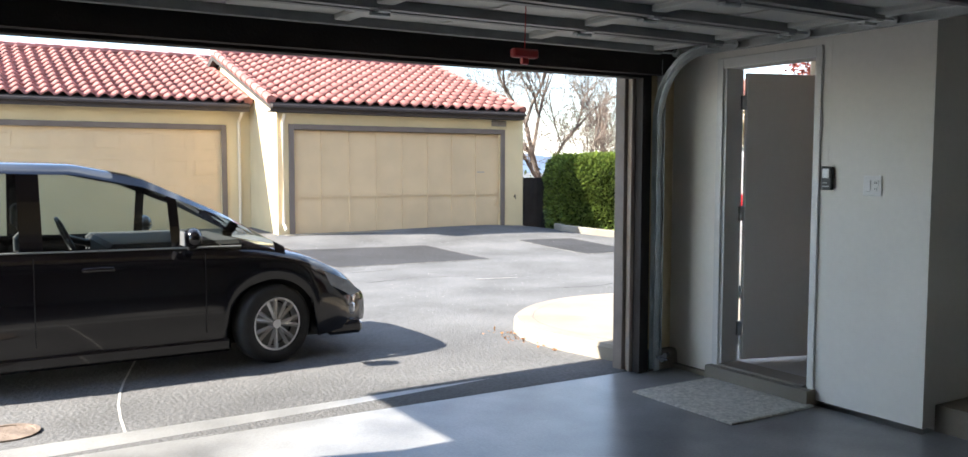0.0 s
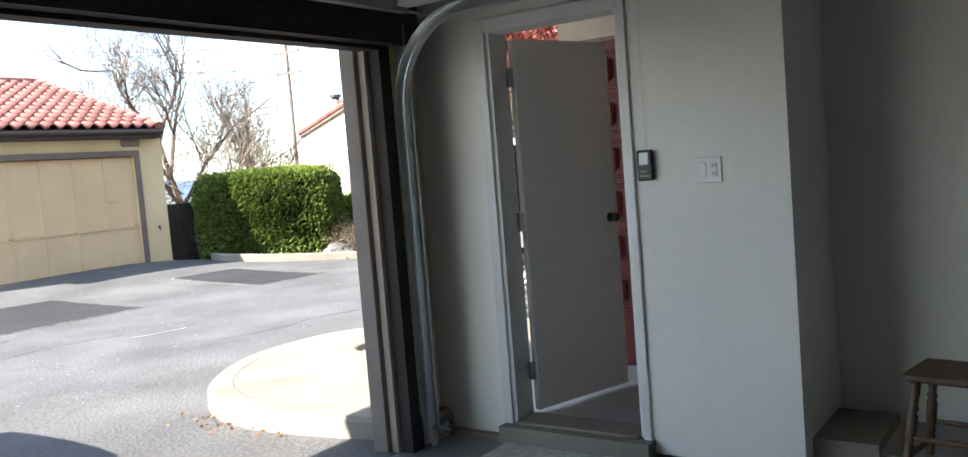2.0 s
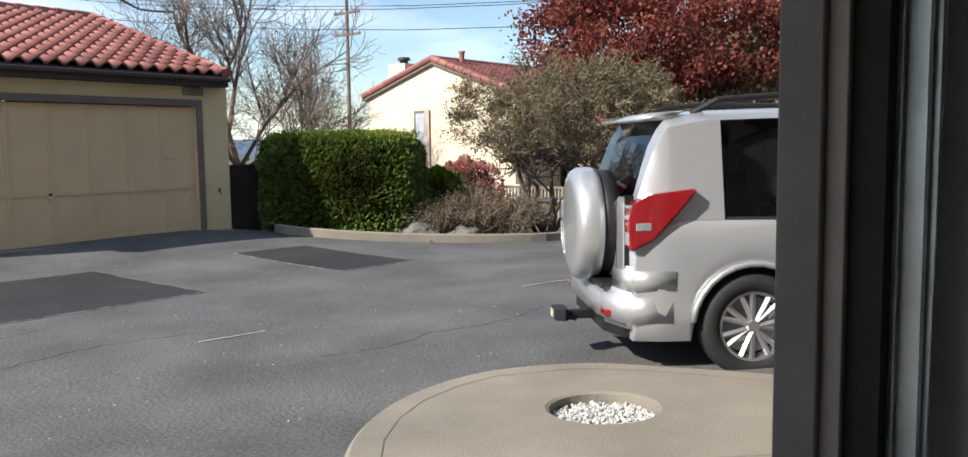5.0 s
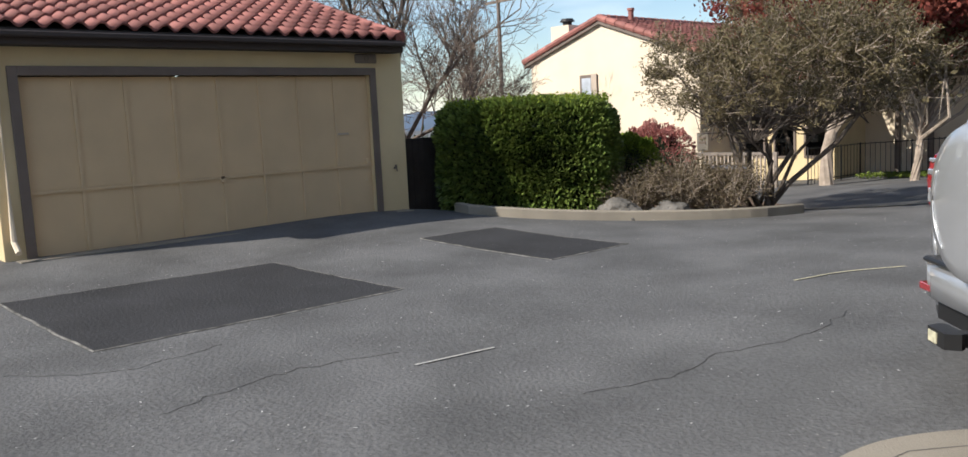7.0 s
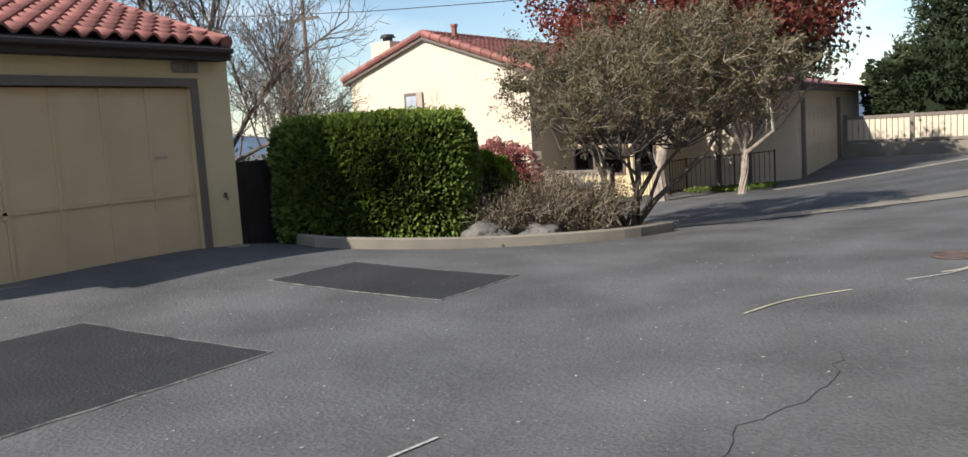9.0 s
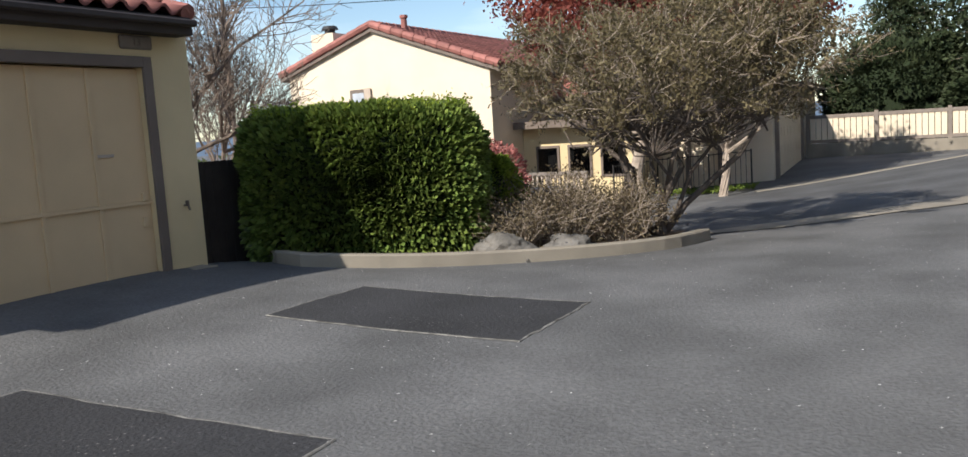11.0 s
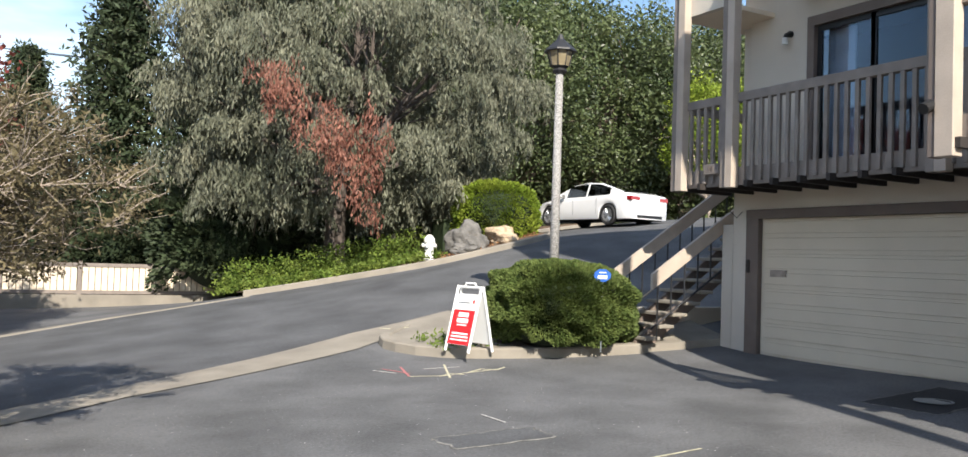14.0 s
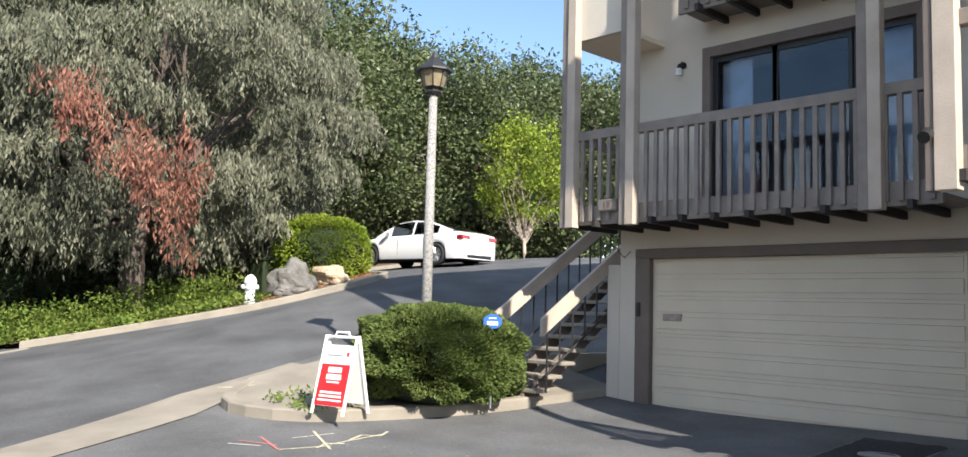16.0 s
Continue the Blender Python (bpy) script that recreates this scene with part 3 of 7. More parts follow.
# right wall: with the doorway at X 0.55 to 1.25
OX0, OX1, OZ0, OZ1, WY = 0.51, 1.255, 0.10, 2.13, 0.445
wr = B((0.0, OX0, WY, WY + 0.14, -0.1, 2.75), (OX0, OX1, WY, WY + 0.14, OZ1, 2.75), (OX1, 2.0, WY, WY + 0.14, 0.03, 2.75), (1.86, 2.0, WY + 0.14, 1.1, 0.0, 2.75), (1.86, 7.1, 1.1, 1.24, -0.1, 2.75))
tagged(link("wall_right", wr, M["drywall"]), "off-white painted garage side wall with a doorway", "wall", kind="structure")
tagged(link("wall_left", B((0.0, 7.1, -5.84, -5.7, -0.1, 2.75)), M["drywall"]), "off-white painted garage side wall", "wall", kind="structure")
tagged(link("wall_back", B((7.0, 7.14, -5.7, 1.1, -0.1, 2.75)), M["drywall"]), "off-white painted garage back wall", "wall", kind="structure")
tagged(link("wall_front", B((-0.02, 0.12, -5.84, -4.95, -0.1, 2.9), (-0.02, 0.12, -4.95, 0.1, 2.14, 2.9)), M["stucco"]), "stucco front wall over the garage mouth", "wall", kind="structure")
tagged(link("wall_front_2", B((-0.02, 0.02, 0.13, 0.58, -0.1, 2.9)), M["stucco"]), "stucco front wall beside the garage mouth", "wall", kind="structure")
tagged(link("footing", B((0.0, OX0 - 0.02, 0.40, 0.45, 0, 0.03), (OX0 - 0.05, OX1 + 0.05, 0.36, 0.60, 0, 0.095), (2.0, 2.27, 0.56, 1.05, 0, 0.15)), M["concrete"]), "raw concrete footing and step at the doorway", "footing", kind="structure")
tagged(link("header_beam", B((0.12, 0.20, -5.0, 0.30, 2.10, 2.42), (0.02, 0.12, -5.0, 0.12, 2.08, 2.14)), M["darkwood"]), "dark wooden header beam over the garage mouth", "beam", kind="structure")
jam = thing("door_frame", "taupe and beige wooden jamb of the garage mouth", "door frame", kind="structure")
part("casing", B((-0.10, 0.0, 0.0, 0.13, -0.08, 2.12), bev=0.004), M["balcony"], jam)
part("stop", B((0.0, 0.045, 0.03, 0.09, 0.0, 2.10), bev=0.003), M["beigewood"], jam)
part("inner_jamb", B((0.045, 0.12, 0.06, 0.14, 0.0, 2.2)), M["darkwood"], jam, "dark bare wood jamb")
part("casing", B((-0.10, 0.0, -5.05, -4.93, -0.08, 2.12), bev=0.004), M["balcony"], jam)
part("head_casing", B((-0.10, 0.02, -5.05, 0.13, 2.12, 2.22), bev=0.004), M["balcony"], jam)

# trim round the inner doorway
dt = thing("door_trim", "white painted wooden trim round the side doorway", "door trim", kind="structure")
part("side_trim", B((0.455, 0.51, WY - 0.018, WY - 0.001, 0.06, 2.20), bev=0.004), M["whitepaint"], dt)
part("side_trim", B((1.255, 1.295, WY - 0.018, WY - 0.001, 0.02, 2.20), bev=0.004), M["whitepaint"], dt)
part("head_trim", B((0.51, 1.255, WY - 0.018, WY - 0.001, 2.13, 2.20), bev=0.004), M["whitepaint"], dt)
part("jamb", B((0.51, 0.53, WY, WY + 0.16, 0.1, 2.13)), M["whitepaint"], dt)
part("jamb", B((1.235, 1.254, WY, WY + 0.16, 0.1, 2.13)), M["whitepaint"], dt)
part("sill", B((0.53, 1.235, WY - 0.03, WY + 0.16, 0.096, 0.112), bev=0.004), M["concrete"], dt, "worn pale door sill")
# the open flush door, swung outwards
dr = thing("door_1", "grey flush door standing open outwards", "door", (0.535, 0.612, 0.125), 73.0)
part("leaf", B((0.0, 0.70, -0.038, 0.0, 0.0, 1.98), bev=0.004), M["doorgrey"], dr)
for side, yy in ((1, 0.0), (-1, -0.038)):
    pts = [(0.64, yy, 0.98), (0.64, yy + side * 0.025, 0.98), (0.64, yy + side * 0.04, 0.98), (0.64, yy + side * 0.06, 0.98)]
    part("knob", T((pts, [0.028, 0.012, 0.026, 0.022]), sides=12), M["iron"], dr, "black round door knob", True)
for z in (0.22, 1.02, 1.78):
    hg = bmesh.new()
    box(hg, -0.03, 0.0, -0.03, 0.004, z - 0.05, z + 0.05)
    tube(hg, [(-0.012, 0.008, z - 0.052), (-0.012, 0.008, z + 0.052)], 0.008)
    part("hinge", hg, M["steel"], dr, "steel butt hinge")
# entry porch beyond it
tagged(link("porch_floor", B((-0.3, 3.2, 0.60, 1.75, -0.1, 0.10)), M["porch"]), "grey tiled porch floor beyond the doorway", "floor", kind="structure")
tagged(link("porch_wall", B((1.33, 3.2, 1.64, 1.80, -0.1, 2.75), (0.26, 1.33, 1.64, 1.80, 2.19, 2.75), (3.06, 3.2, 1.25, 1.64, -0.1, 2.75), (0.26, 0.32, 1.64, 1.80, -0.1, 2.19)), M["stucco_grey"]), "stucco porch wall", "wall", kind="structure")
tagged(link("porch_ceiling", B((-0.3, 3.2, 0.585, 1.64, 2.5, 2.62)), M["stucco_pale"]), "pale porch ceiling", "ceiling", kind="structure")
rd = thing("door_2", "dark red panelled wooden entrance door", "door", (0.33, 1.66, 0.12))
part("leaf", B((0, 1.0, 0.0, 0.05, 0, 2.05)), M["reddoor"], rd)
for i in range(3):
    for j in range(6):
        x, z = 0.065 + i * 0.30, 0.36 + j * 0.278
        pb = bmesh.new()
        for q in ((x, x + 0.27, z, z + 0.022), (x, x + 0.27, z + 0.222, z + 0.244), (x, x + 0.022, z + 0.022, z + 0.222), (x + 0.248, x + 0.27, z + 0.022, z + 0.222)):
            box(pb, q[0], q[1], -0.022, 0.0, q[2], q[3], 0.006)
        box(pb, x + 0.048, x + 0.222, -0.024, 0.0, z + 0.048, z + 0.196, 0.02)
        part("panel", pb, M["reddoor"], rd)
part("kick_plate", B((0.03, 0.97, -0.012, 0.0, 0.03, 0.29), bev=0.005), M["reddoor"], rd)

# ---- overhead door, rolled up under the ceiling ----
od = thing("garage_door", "white steel sectional garage door raised under the ceiling", "garage door", (0, 0, 0))
DZ = 2.26
for i in range(4):
    x0 = 0.34 + i * 0.535
    sec = bmesh.new()
    box(sec, x0, x0 + 0.525, -4.85, -0.02, DZ, DZ + 0.04)
    for k in range(8):
        y0 = -4.75 + k * 0.595
        box(sec, x0 + 0.10, x0 + 0.43, y0 + 0.06, y0 + 0.50, DZ - 0.008, DZ, 0.006)
    part("section", sec, M["doorback"], od)
    for xs in (x0 + 0.015, x0 + 0.47):
        part("strut", B((xs, xs + 0.045, -4.85, -0.02, DZ - 0.05, DZ - 0.002)), M["strut"], od, "grey steel strut")
    for y in (-4.8, -3.55, -2.28, -1.05, -0.06):
        part("stile", B((x0 + 0.06, x0 + 0.47, y - 0.045, y + 0.045, DZ - 0.03, DZ - 0.001), bev=0.004), M["doorback"], od)
        if i:
            hb = bmesh.new()
            box(hb, x0 - 0.06, x0 + 0.06, y - 0.03, y + 0.03, DZ - 0.062, DZ - 0.052)
            tube(hb, [(x0, y - 0.05, DZ - 0.066), (x0, y + 0.05, DZ - 0.066)], 0.011)
            part("hinge", hb, M["steel"], od, "small steel hinge")
for i in range(5):
    x = 0.34 + i * 0.535
    part("roller", T(([(x, -0.02, DZ - 0.03), (x, 0.17, DZ - 0.03)], 0.007), ([(x, 0.14, DZ - 0.03), (x, 0.165, DZ - 0.03)], 0.024)), M["steel"], od)
part("bottom_seal", B((0.30, 0.34, -4.85, -0.02, DZ - 0.02, DZ + 0.03)), M["black"], od, "black rubber bottom seal")

for nm, yt in (("right", 0.165), ("left", -5.05)):
    tr = thing("door_track", "curved galvanised steel track of the garage door", "door track", group="garage door tracks")
    path = [(0.155, yt, 0.02), (0.155, yt, 1.70)] + [(0.155 + 0.42 * (1 - math.cos(a)), yt, 1.78 + 0.45 * math.sin(a)) for a in np.linspace(0.1, 1.57, 9)] + [(2.9, yt, 2.235)]
    bm = bmesh.new()
    rows = []
    for i, p in enumerate(path):
        d = (Vector(path[min(i + 1, len(path) - 1)]) - Vector(path[max(i - 1, 0)])).normalized()
        n = Vector((-d.z, 0, d.x))
        rows.append([bm.verts.new(Vector(p) + n * a + Vector((0, b, 0))) for a, b in ((-0.028, -0.02), (-0.032, 0.0), (-0.028, 0.028), (0.028, 0.028), (0.032, 0.0), (0.028, -0.02), (0.024, -0.02), (0.026, 0.02), (-0.026, 0.02), (-0.024, -0.02))])
    for r0, r1 in zip(rows, rows[1:]):
        for k in range(10):
            bm.faces.new((r0[k], r0[(k + 1) % 10], r1[(k + 1) % 10], r1[k]))
    part("rail", bm, M["steel"], tr, smooth=False)
    part("angle_bracket", B((0.12, 0.128, yt + 0.03, yt + 0.10, 0.1, 2.1), (0.12, 0.20, yt + 0.028, yt + 0.034, 0.1, 2.1)), M["steel"], tr)
    part("hanger", B((2.5, 2.53, yt, yt + 0.03, 2.25, 2.75)), M["steel"], tr)
    if nm == "right":
        part("hang_angle", B((0.75, 2.9, yt + 0.03, yt + 0.036, 2.22, 2.27), (0.75, 2.9, yt + 0.03, yt + 0.07, 2.265, 2.27)), M["steel"], tr)
        part("pulley", T(([(0.24, yt - 0.005, 0.12), (0.24, yt + 0.02, 0.12)], 0.028), ([(0.17, yt, 0.12), (0.30, yt, 0.12)], 0.009), ([(0.28, yt - 0.01, 0.15), (0.28, yt + 0.02, 0.15)], 0.018)), M["iron"], tr, "black bottom roller bracket")
        part("cable", T(([(0.20, yt - 0.02, 0.15), (0.22, yt - 0.02, 2.2)], 0.002), sides=4), M["steel"], tr)

rh = thing("release_handle", "red plastic emergency release handle on a cord", "pull handle", (1.15, -1.63, 2.02))
hb = bmesh.new()
box(hb, -0.02, 0.02, -0.075, 0.075, -0.02, 0.025, 0.008)
box(hb, -0.012, 0.012, -0.02, 0.02, -0.05, -0.02, 0.004)
part("grip", hb, M["redplastic"], rh)
part("cord", T(([(0, 0, 0.02), (0.01, 0.005, 0.4), (0, 0, 0.73)], 0.003), sides=5), M["redplastic"], rh)
ol = thing("opener_rail", "steel rail of the garage door opener", "opener rail", (0, -2.45, 2.5))
part("rail", B((0.2, 4.2, -0.02, 0.02, 0.0, 0.05)), M["steel"], ol)
part("motor_box", B((4.0, 4.5, -0.16, 0.16, -0.06, 0.16), bev=0.02), M["strut"], ol)
part("arm", T(([(0.5, 0, 0.0), (0.35, 0, -0.2)], 0.012)), M["steel"], ol)
parts("strap", ((4.1, 4.13, -0.14, -0.11, 0.16, 0.25), (4.4, 4.43, 0.11, 0.14, 0.16, 0.25)), M["steel"], ol)

wc = thing("wall_control", "black garage door control with a white button", "wall switch", (1.355, 0.443, 1.40))
part("body", B((-0.038, 0.038, -0.028, 0, -0.07, 0.07), bev=0.006), M["black"], wc)
part("button", B((-0.024, 0.024, -0.034, -0.026, 0.0, 0.058), bev=0.004), M["signwhite"], wc, "white push button")
part("lettering", B((-0.022, 0.010, -0.0295, -0.0275, -0.03, -0.025), (-0.024, 0.022, -0.0295, -0.0275, -0.052, -0.046)), M["strut"], wc)
part("wire", T(([(0.0, -0.004, 0.07), (0.0, -0.004, 0.8), (-0.01, -0.004, 1.0)], 0.0014), sides=5), M["drywall"], wc)
sw = thing("switch_plate", "white wall plate with rocker switch and socket", "light switch", (1.65, 0.443, 1.36))
part("plate", B((-0.058, 0.058, -0.006, 0, -0.058, 0.058), bev=0.003), M["signwhite"], sw)
part("rocker", B((-0.041, -0.009, -0.011, -0.004, -0.034, 0.034), bev=0.003), M["signwhite"], sw)
part("socket", B((0.009, 0.041, -0.009, -0.004, -0.034, 0.034), bev=0.003), M["signwhite"], sw)
for z in (-0.018, 0.018):
    part("slot", B((0.018, 0.021, -0.0105, -0.0085, z - 0.006, z + 0.006), (0.029, 0.032, -0.0105, -0.0085, z - 0.006, z + 0.006)), M["black"], sw, "dark socket slot")

mt = thing("doormat", "beige woven rectangular doormat on concrete", "doormat", (0.92, 0.03, 0.0), 0.0)
bm = B((-0.425, 0.425, -0.36, 0.36, 0.001, 0.012), bev=0.004)
for k in range(60):
    box(bm, -0.415, 0.415, -0.354 + k * 0.012, -0.354 + k * 0.012 + 0.007, 0.012, 0.0155)
part("weave", bm, M["matt"], mt)


def turned_leg(p0, p1):
    p0, p1 = Vector(p0), Vector(p1)
    prof = [(0, .014), (.05, .017), (.2, .014), (.38, .019), (.42, .013), (.45, .02), (.48, .013), (.52, .02), (.7, .021), (.73, .014), (.76, .022), (.79, .015), (.9, .019), (1, .019)]
    return T(([p0.lerp(p1, a) for a, _ in prof], [r for _, r in prof]), sides=10)


st = thing("stool", "small dark brown wooden stool with turned legs", "stool", (2.60, 0.50, 0.0), -10)
part("seat", B((-0.18, 0.18, -0.14, 0.14, 0.475, 0.515), bev=0.012), M["stool"], st)
feet = [(-0.19, -0.15), (0.19, -0.15), (0.19, 0.15), (-0.19, 0.15)]
for fx, fy in feet:
    part("leg", turned_leg((fx, fy, 0), (fx * 0.72, fy * 0.66, 0.478)), M["stool"], st, smooth=True)
for (a, b, z) in ((0, 3, 0.17), (1, 2, 0.17), (0, 1, 0.25), (3, 2, 0.25)):
    k = 1 - 0.3 * z / 0.478
    part("stretcher", T(([(feet[a][0] * k, feet[a][1] * k, z), ((feet[a][0] + feet[b][0]) / 2 * k, (feet[a][1] + feet[b][1]) / 2 * k, z), (feet[b][0] * k, feet[b][1] * k, z)], [0.009, 0.013, 0.009])), M["stool"], st)


# ---- tile roofs ----
def tile_mesh(w=0.25, ln=0.40):
    """One S-shaped roof tile, its lower end at the origin, running up +X of its own frame."""
    bm = bmesh.new()
    cols = 9
    rows = []
    for x, lift in ((0.0, 0.036), (ln, 0.0)):
        for dz in (0.0,):
            row = []
            for k in range(cols):
                u = k / (cols - 1)
                row.append(bm.verts.new((x, (u - 0.5) * w * 1.04, lift + 0.042 * math.cos((u - 0.35) * 2 * math.pi))))
            rows.append(row)
    low = [bm.verts.new(v.co + Vector((0.012, 0, -0.034))) for v in rows[0]]
    for k in range(cols - 1):
        bm.faces.new((rows[0][k], rows[1][k], rows[1][k + 1], rows[0][k + 1]))
        bm.faces.new((low[k], rows[0][k], rows[0][k + 1], low[k + 1]))
    bmesh.ops.recalc_face_normals(bm, faces=bm.faces)
    me = bpy.data.meshes.new("roof_tile")
    bm.to_mesh(me)
    bm.free()
    for p in me.polygons:
        p.use_smooth = True
    return me


TILE = tile_mesh()
TILE.materials.append(M["tile"])


def tiled_slope(parent, origin, along, up, length, slope, limit):
    """Tiles over a slope: origin at the eave's corner, 'along' the eave, 'up' the slope."""
    o, a, u = Vector(origin), Vector(along).normalized(), Vector(up).normalized()
    n = a.cross(u)
    if n.z < 0:
        n = -n
    rot = Matrix((u, n.cross(u), n)).transposed().to_4x4()
    ca, cu = int(length / 0.25), int(slope / 0.34)
    allm = [Matrix.Translation(o + a * ((i + 0.5) * length / ca) + u * (j * slope / cu) + n * 0.045) @ rot for j in range(cu) for i in range(ca)]
    for m in allm[:limit]:
        t = new("roof_tile", TILE)
        t.parent = parent
        t.matrix_parent_inverse = Matrix()
        t.matrix_local = parent.matrix_world.inverted() @ m if parent.parent is None else m
    rest = allm[limit:]
    if rest:
        base = np.array([v.co for v in TILE.vertices])
        fc = [tuple(p.vertices) for p in TILE.polygons]
        vs, fs = [], []
        for m in rest:
            q = np.array(m)
            k = len(vs) * len(base)
            vs.append(base @ q[:3, :3].T + q[:3, 3])
            fs += [tuple(i + k for i in f) for f in fc]
        me = bpy.data.meshes.new("roof_tiles")
        me.from_pydata(np.concatenate(vs).tolist(), [], fs)
        me.materials.append(M["tile_far"])
        for p in me.polygons:
            p.use_smooth = True
        ob = new("roof_tiles", me)
        ob.parent = parent
        tagged(ob, kind="stuff")


def ridge_caps(parent, p0, p1, r=0.09):
    p0, p1 = Vector(p0), Vector(p1)
    n = max(2, int((p1 - p0).length / 0.36))
    bm = bmesh.new()
    d = (p1 - p0) / n
    for k in range(n):
        a = p0 + d * k
        tube(bm, [a, a + d * 1.1], [r * 1.08, r * 0.9], 8)
    part("ridge_tiles", bm, M["tile_far"], parent)


def gable_roof(house, x_eave, x_ridge, x_back, y0, y1, z_eave, z_ridge, limit):
    """Ridge along y; the front slope rises from x_eave to x_ridge."""
    bm = bmesh.new()
    prism(bm, [(x_eave, z_eave), (x_ridge, z_ridge), (x_back, z_eave), (x_back, z_eave - 0.14), (x_ridge, z_ridge - 0.14), (x_eave, z_eave - 0.14)], "y", y0, y1)
    roof = part("roof", bm, M["darkwood"], house)
    up = Vector((x_ridge - x_eave, 0, z_ridge - z_eave))
    tiled_slope(roof, (x_eave, y0, z_eave), (0, 1, 0), up, y1 - y0, up.length, limit)
    ridge_caps(roof, (x_ridge, y0, z_ridge + 0.05), (x_ridge, y1, z_ridge + 0.05))
    for y in (y0 + 0.02, y1 - 0.02):
        ridge_caps(roof, (x_eave, y, z_eave + 0.05), (x_ridge, y, z_ridge + 0.05))
    return roof


def board_door(parent, x, y0, y1, z0, z1, out):
    """Tan one-piece door: eight boards, battens, a cross rail below the middle."""
    d = part("door", B((x, x + 0.03 * out, y0, y1, z0, z1)), M["tan"], parent, "tan painted board garage door")
    n, w = 8, (y1 - y0) / 8
    zr = z0 + (z1 - z0) * 0.36
    x2 = x + 0.03 * out
    for k in range(n):
        part("board", B((x2, x2 + 0.006 * out, y0 + k * w + 0.006, y0 + (k + 1) * w - 0.006, z0 + 0.01, zr - 0.02)), M["tan"], d)
        part("board", B((x2, x2 + 0.006 * out, y0 + k * w + 0.006, y0 + (k + 1) * w - 0.006, zr + 0.02, z1 - 0.01)), M["tan"], d)
    for k in range(1, n):
        part("batten", B((x2, x2 + 0.026 * out, y0 + k * w - 0.020, y0 + k * w + 0.020, z0 + 0.01, z1 - 0.01)), M["tan"], d)
    part("rail", B((x2, x2 + 0.030 * out, y0, y1, zr - 0.018, zr + 0.018)), M["tan"], d)
    part("slot", B((x2, x2 + 0.02 * out, y1 - 0.62, y1 - 0.40, z0 + 1.24, z0 + 1.27)), M["beigewood"], d, "small painted mail slot")
    for yy, zz in ((y1 - 0.08, zr + 0.05), (y1 - 0.10, zr - 0.2), (y0 + w * 4 - 0.03, zr - 0.02)):
        part("latch", B((x2 + 0.006 * out, x2 + 0.03 * out, yy - 0.03, yy + 0.03, zz - 0.05, zz + 0.05), bev=0.005), M["tan"], d)
    return d


def steel_door(parent, x, y0, y1, z0, z1, out, material, cols=8, rows=4):
    d = part("door", B((x, x + 0.03 * out, y0, y1, z0, z1)), material, parent, "raised-panel sectional garage door")
    x2 = x + 0.03 * out
    h, w = (z1 - z0) / rows, (y1 - y0) / cols
    for r in range(rows):
        part("section", B((x2, x2 + 0.008 * out, y0 + 0.005, y1 - 0.005, z0 + r * h + 0.006, z0 + (r + 1) * h - 0.006)), material, d)
        for c in range(cols):
            a, b = y0 + c * w + 0.07, y0 + (c + 1) * w - 0.07
            pb = bmesh.new()
            box(pb, x2 + 0.008 * out, x2 + 0.011 * out, a, b, z0 + r * h + 0.10, z0 + (r + 1) * h - 0.10, 0.005)
            box(pb, x2 + 0.011 * out, x2 + 0.015 * out, a + 0.035, b - 0.035, z0 + r * h + 0.135, z0 + (r + 1) * h - 0.135, 0.006)
            part("panel", pb, material, d)
    return d


def ribbed_door(parent, x, y0, y1, z0, z1, out, material):
    """Four sections, each with two rows of long shallow pressed panels."""
    d = part("door", B((x, x + 0.03 * out, y0, y1, z0, z1)), material, parent, "beige steel door with long pressed panels")
    x2, h = x + 0.03 * out, (z1 - z0) / 4
    for r in range(4):
        zz = z0 + r * h
        part("section", B((x2, x2 + 0.010 * out, y0 + 0.004, y1 - 0.004, zz + 0.005, zz + h - 0.005), bev=0.003), material, d)
        for k in range(2):
            lo = zz + 0.06 + k * h * 0.46
            pb = bmesh.new()
            box(pb, x2 + 0.010 * out, x2 + 0.021 * out, y0 + 0.035, y1 - 0.035, lo, lo + h * 0.34, 0.009)
            part("panel", pb, material, d)
    part("lock", T(([(x2, (y0 + y1) / 2, z1 - 0.32), (x2 + 0.02 * out, (y0 + y1) / 2, z1 - 0.32)], 0.018), sides=10), M["steel"], d, "small steel lock")
    return d


def door_casing(parent, x, y0, y1, z0, z1, out, w=0.11):
    for nm, b in (("casing", (x, x + 0.04 * out, y0 - w, y0, z0, z1 + w)), ("casing", (x, x + 0.04 * out, y1, y1 + w, z0, z1 + w)), ("head_casing", (x, x + 0.045 * out, y0, y1, z1, z1 + w))):
        part(nm, B(b, bev=0.006), M["trim"], parent, "taupe painted trim")


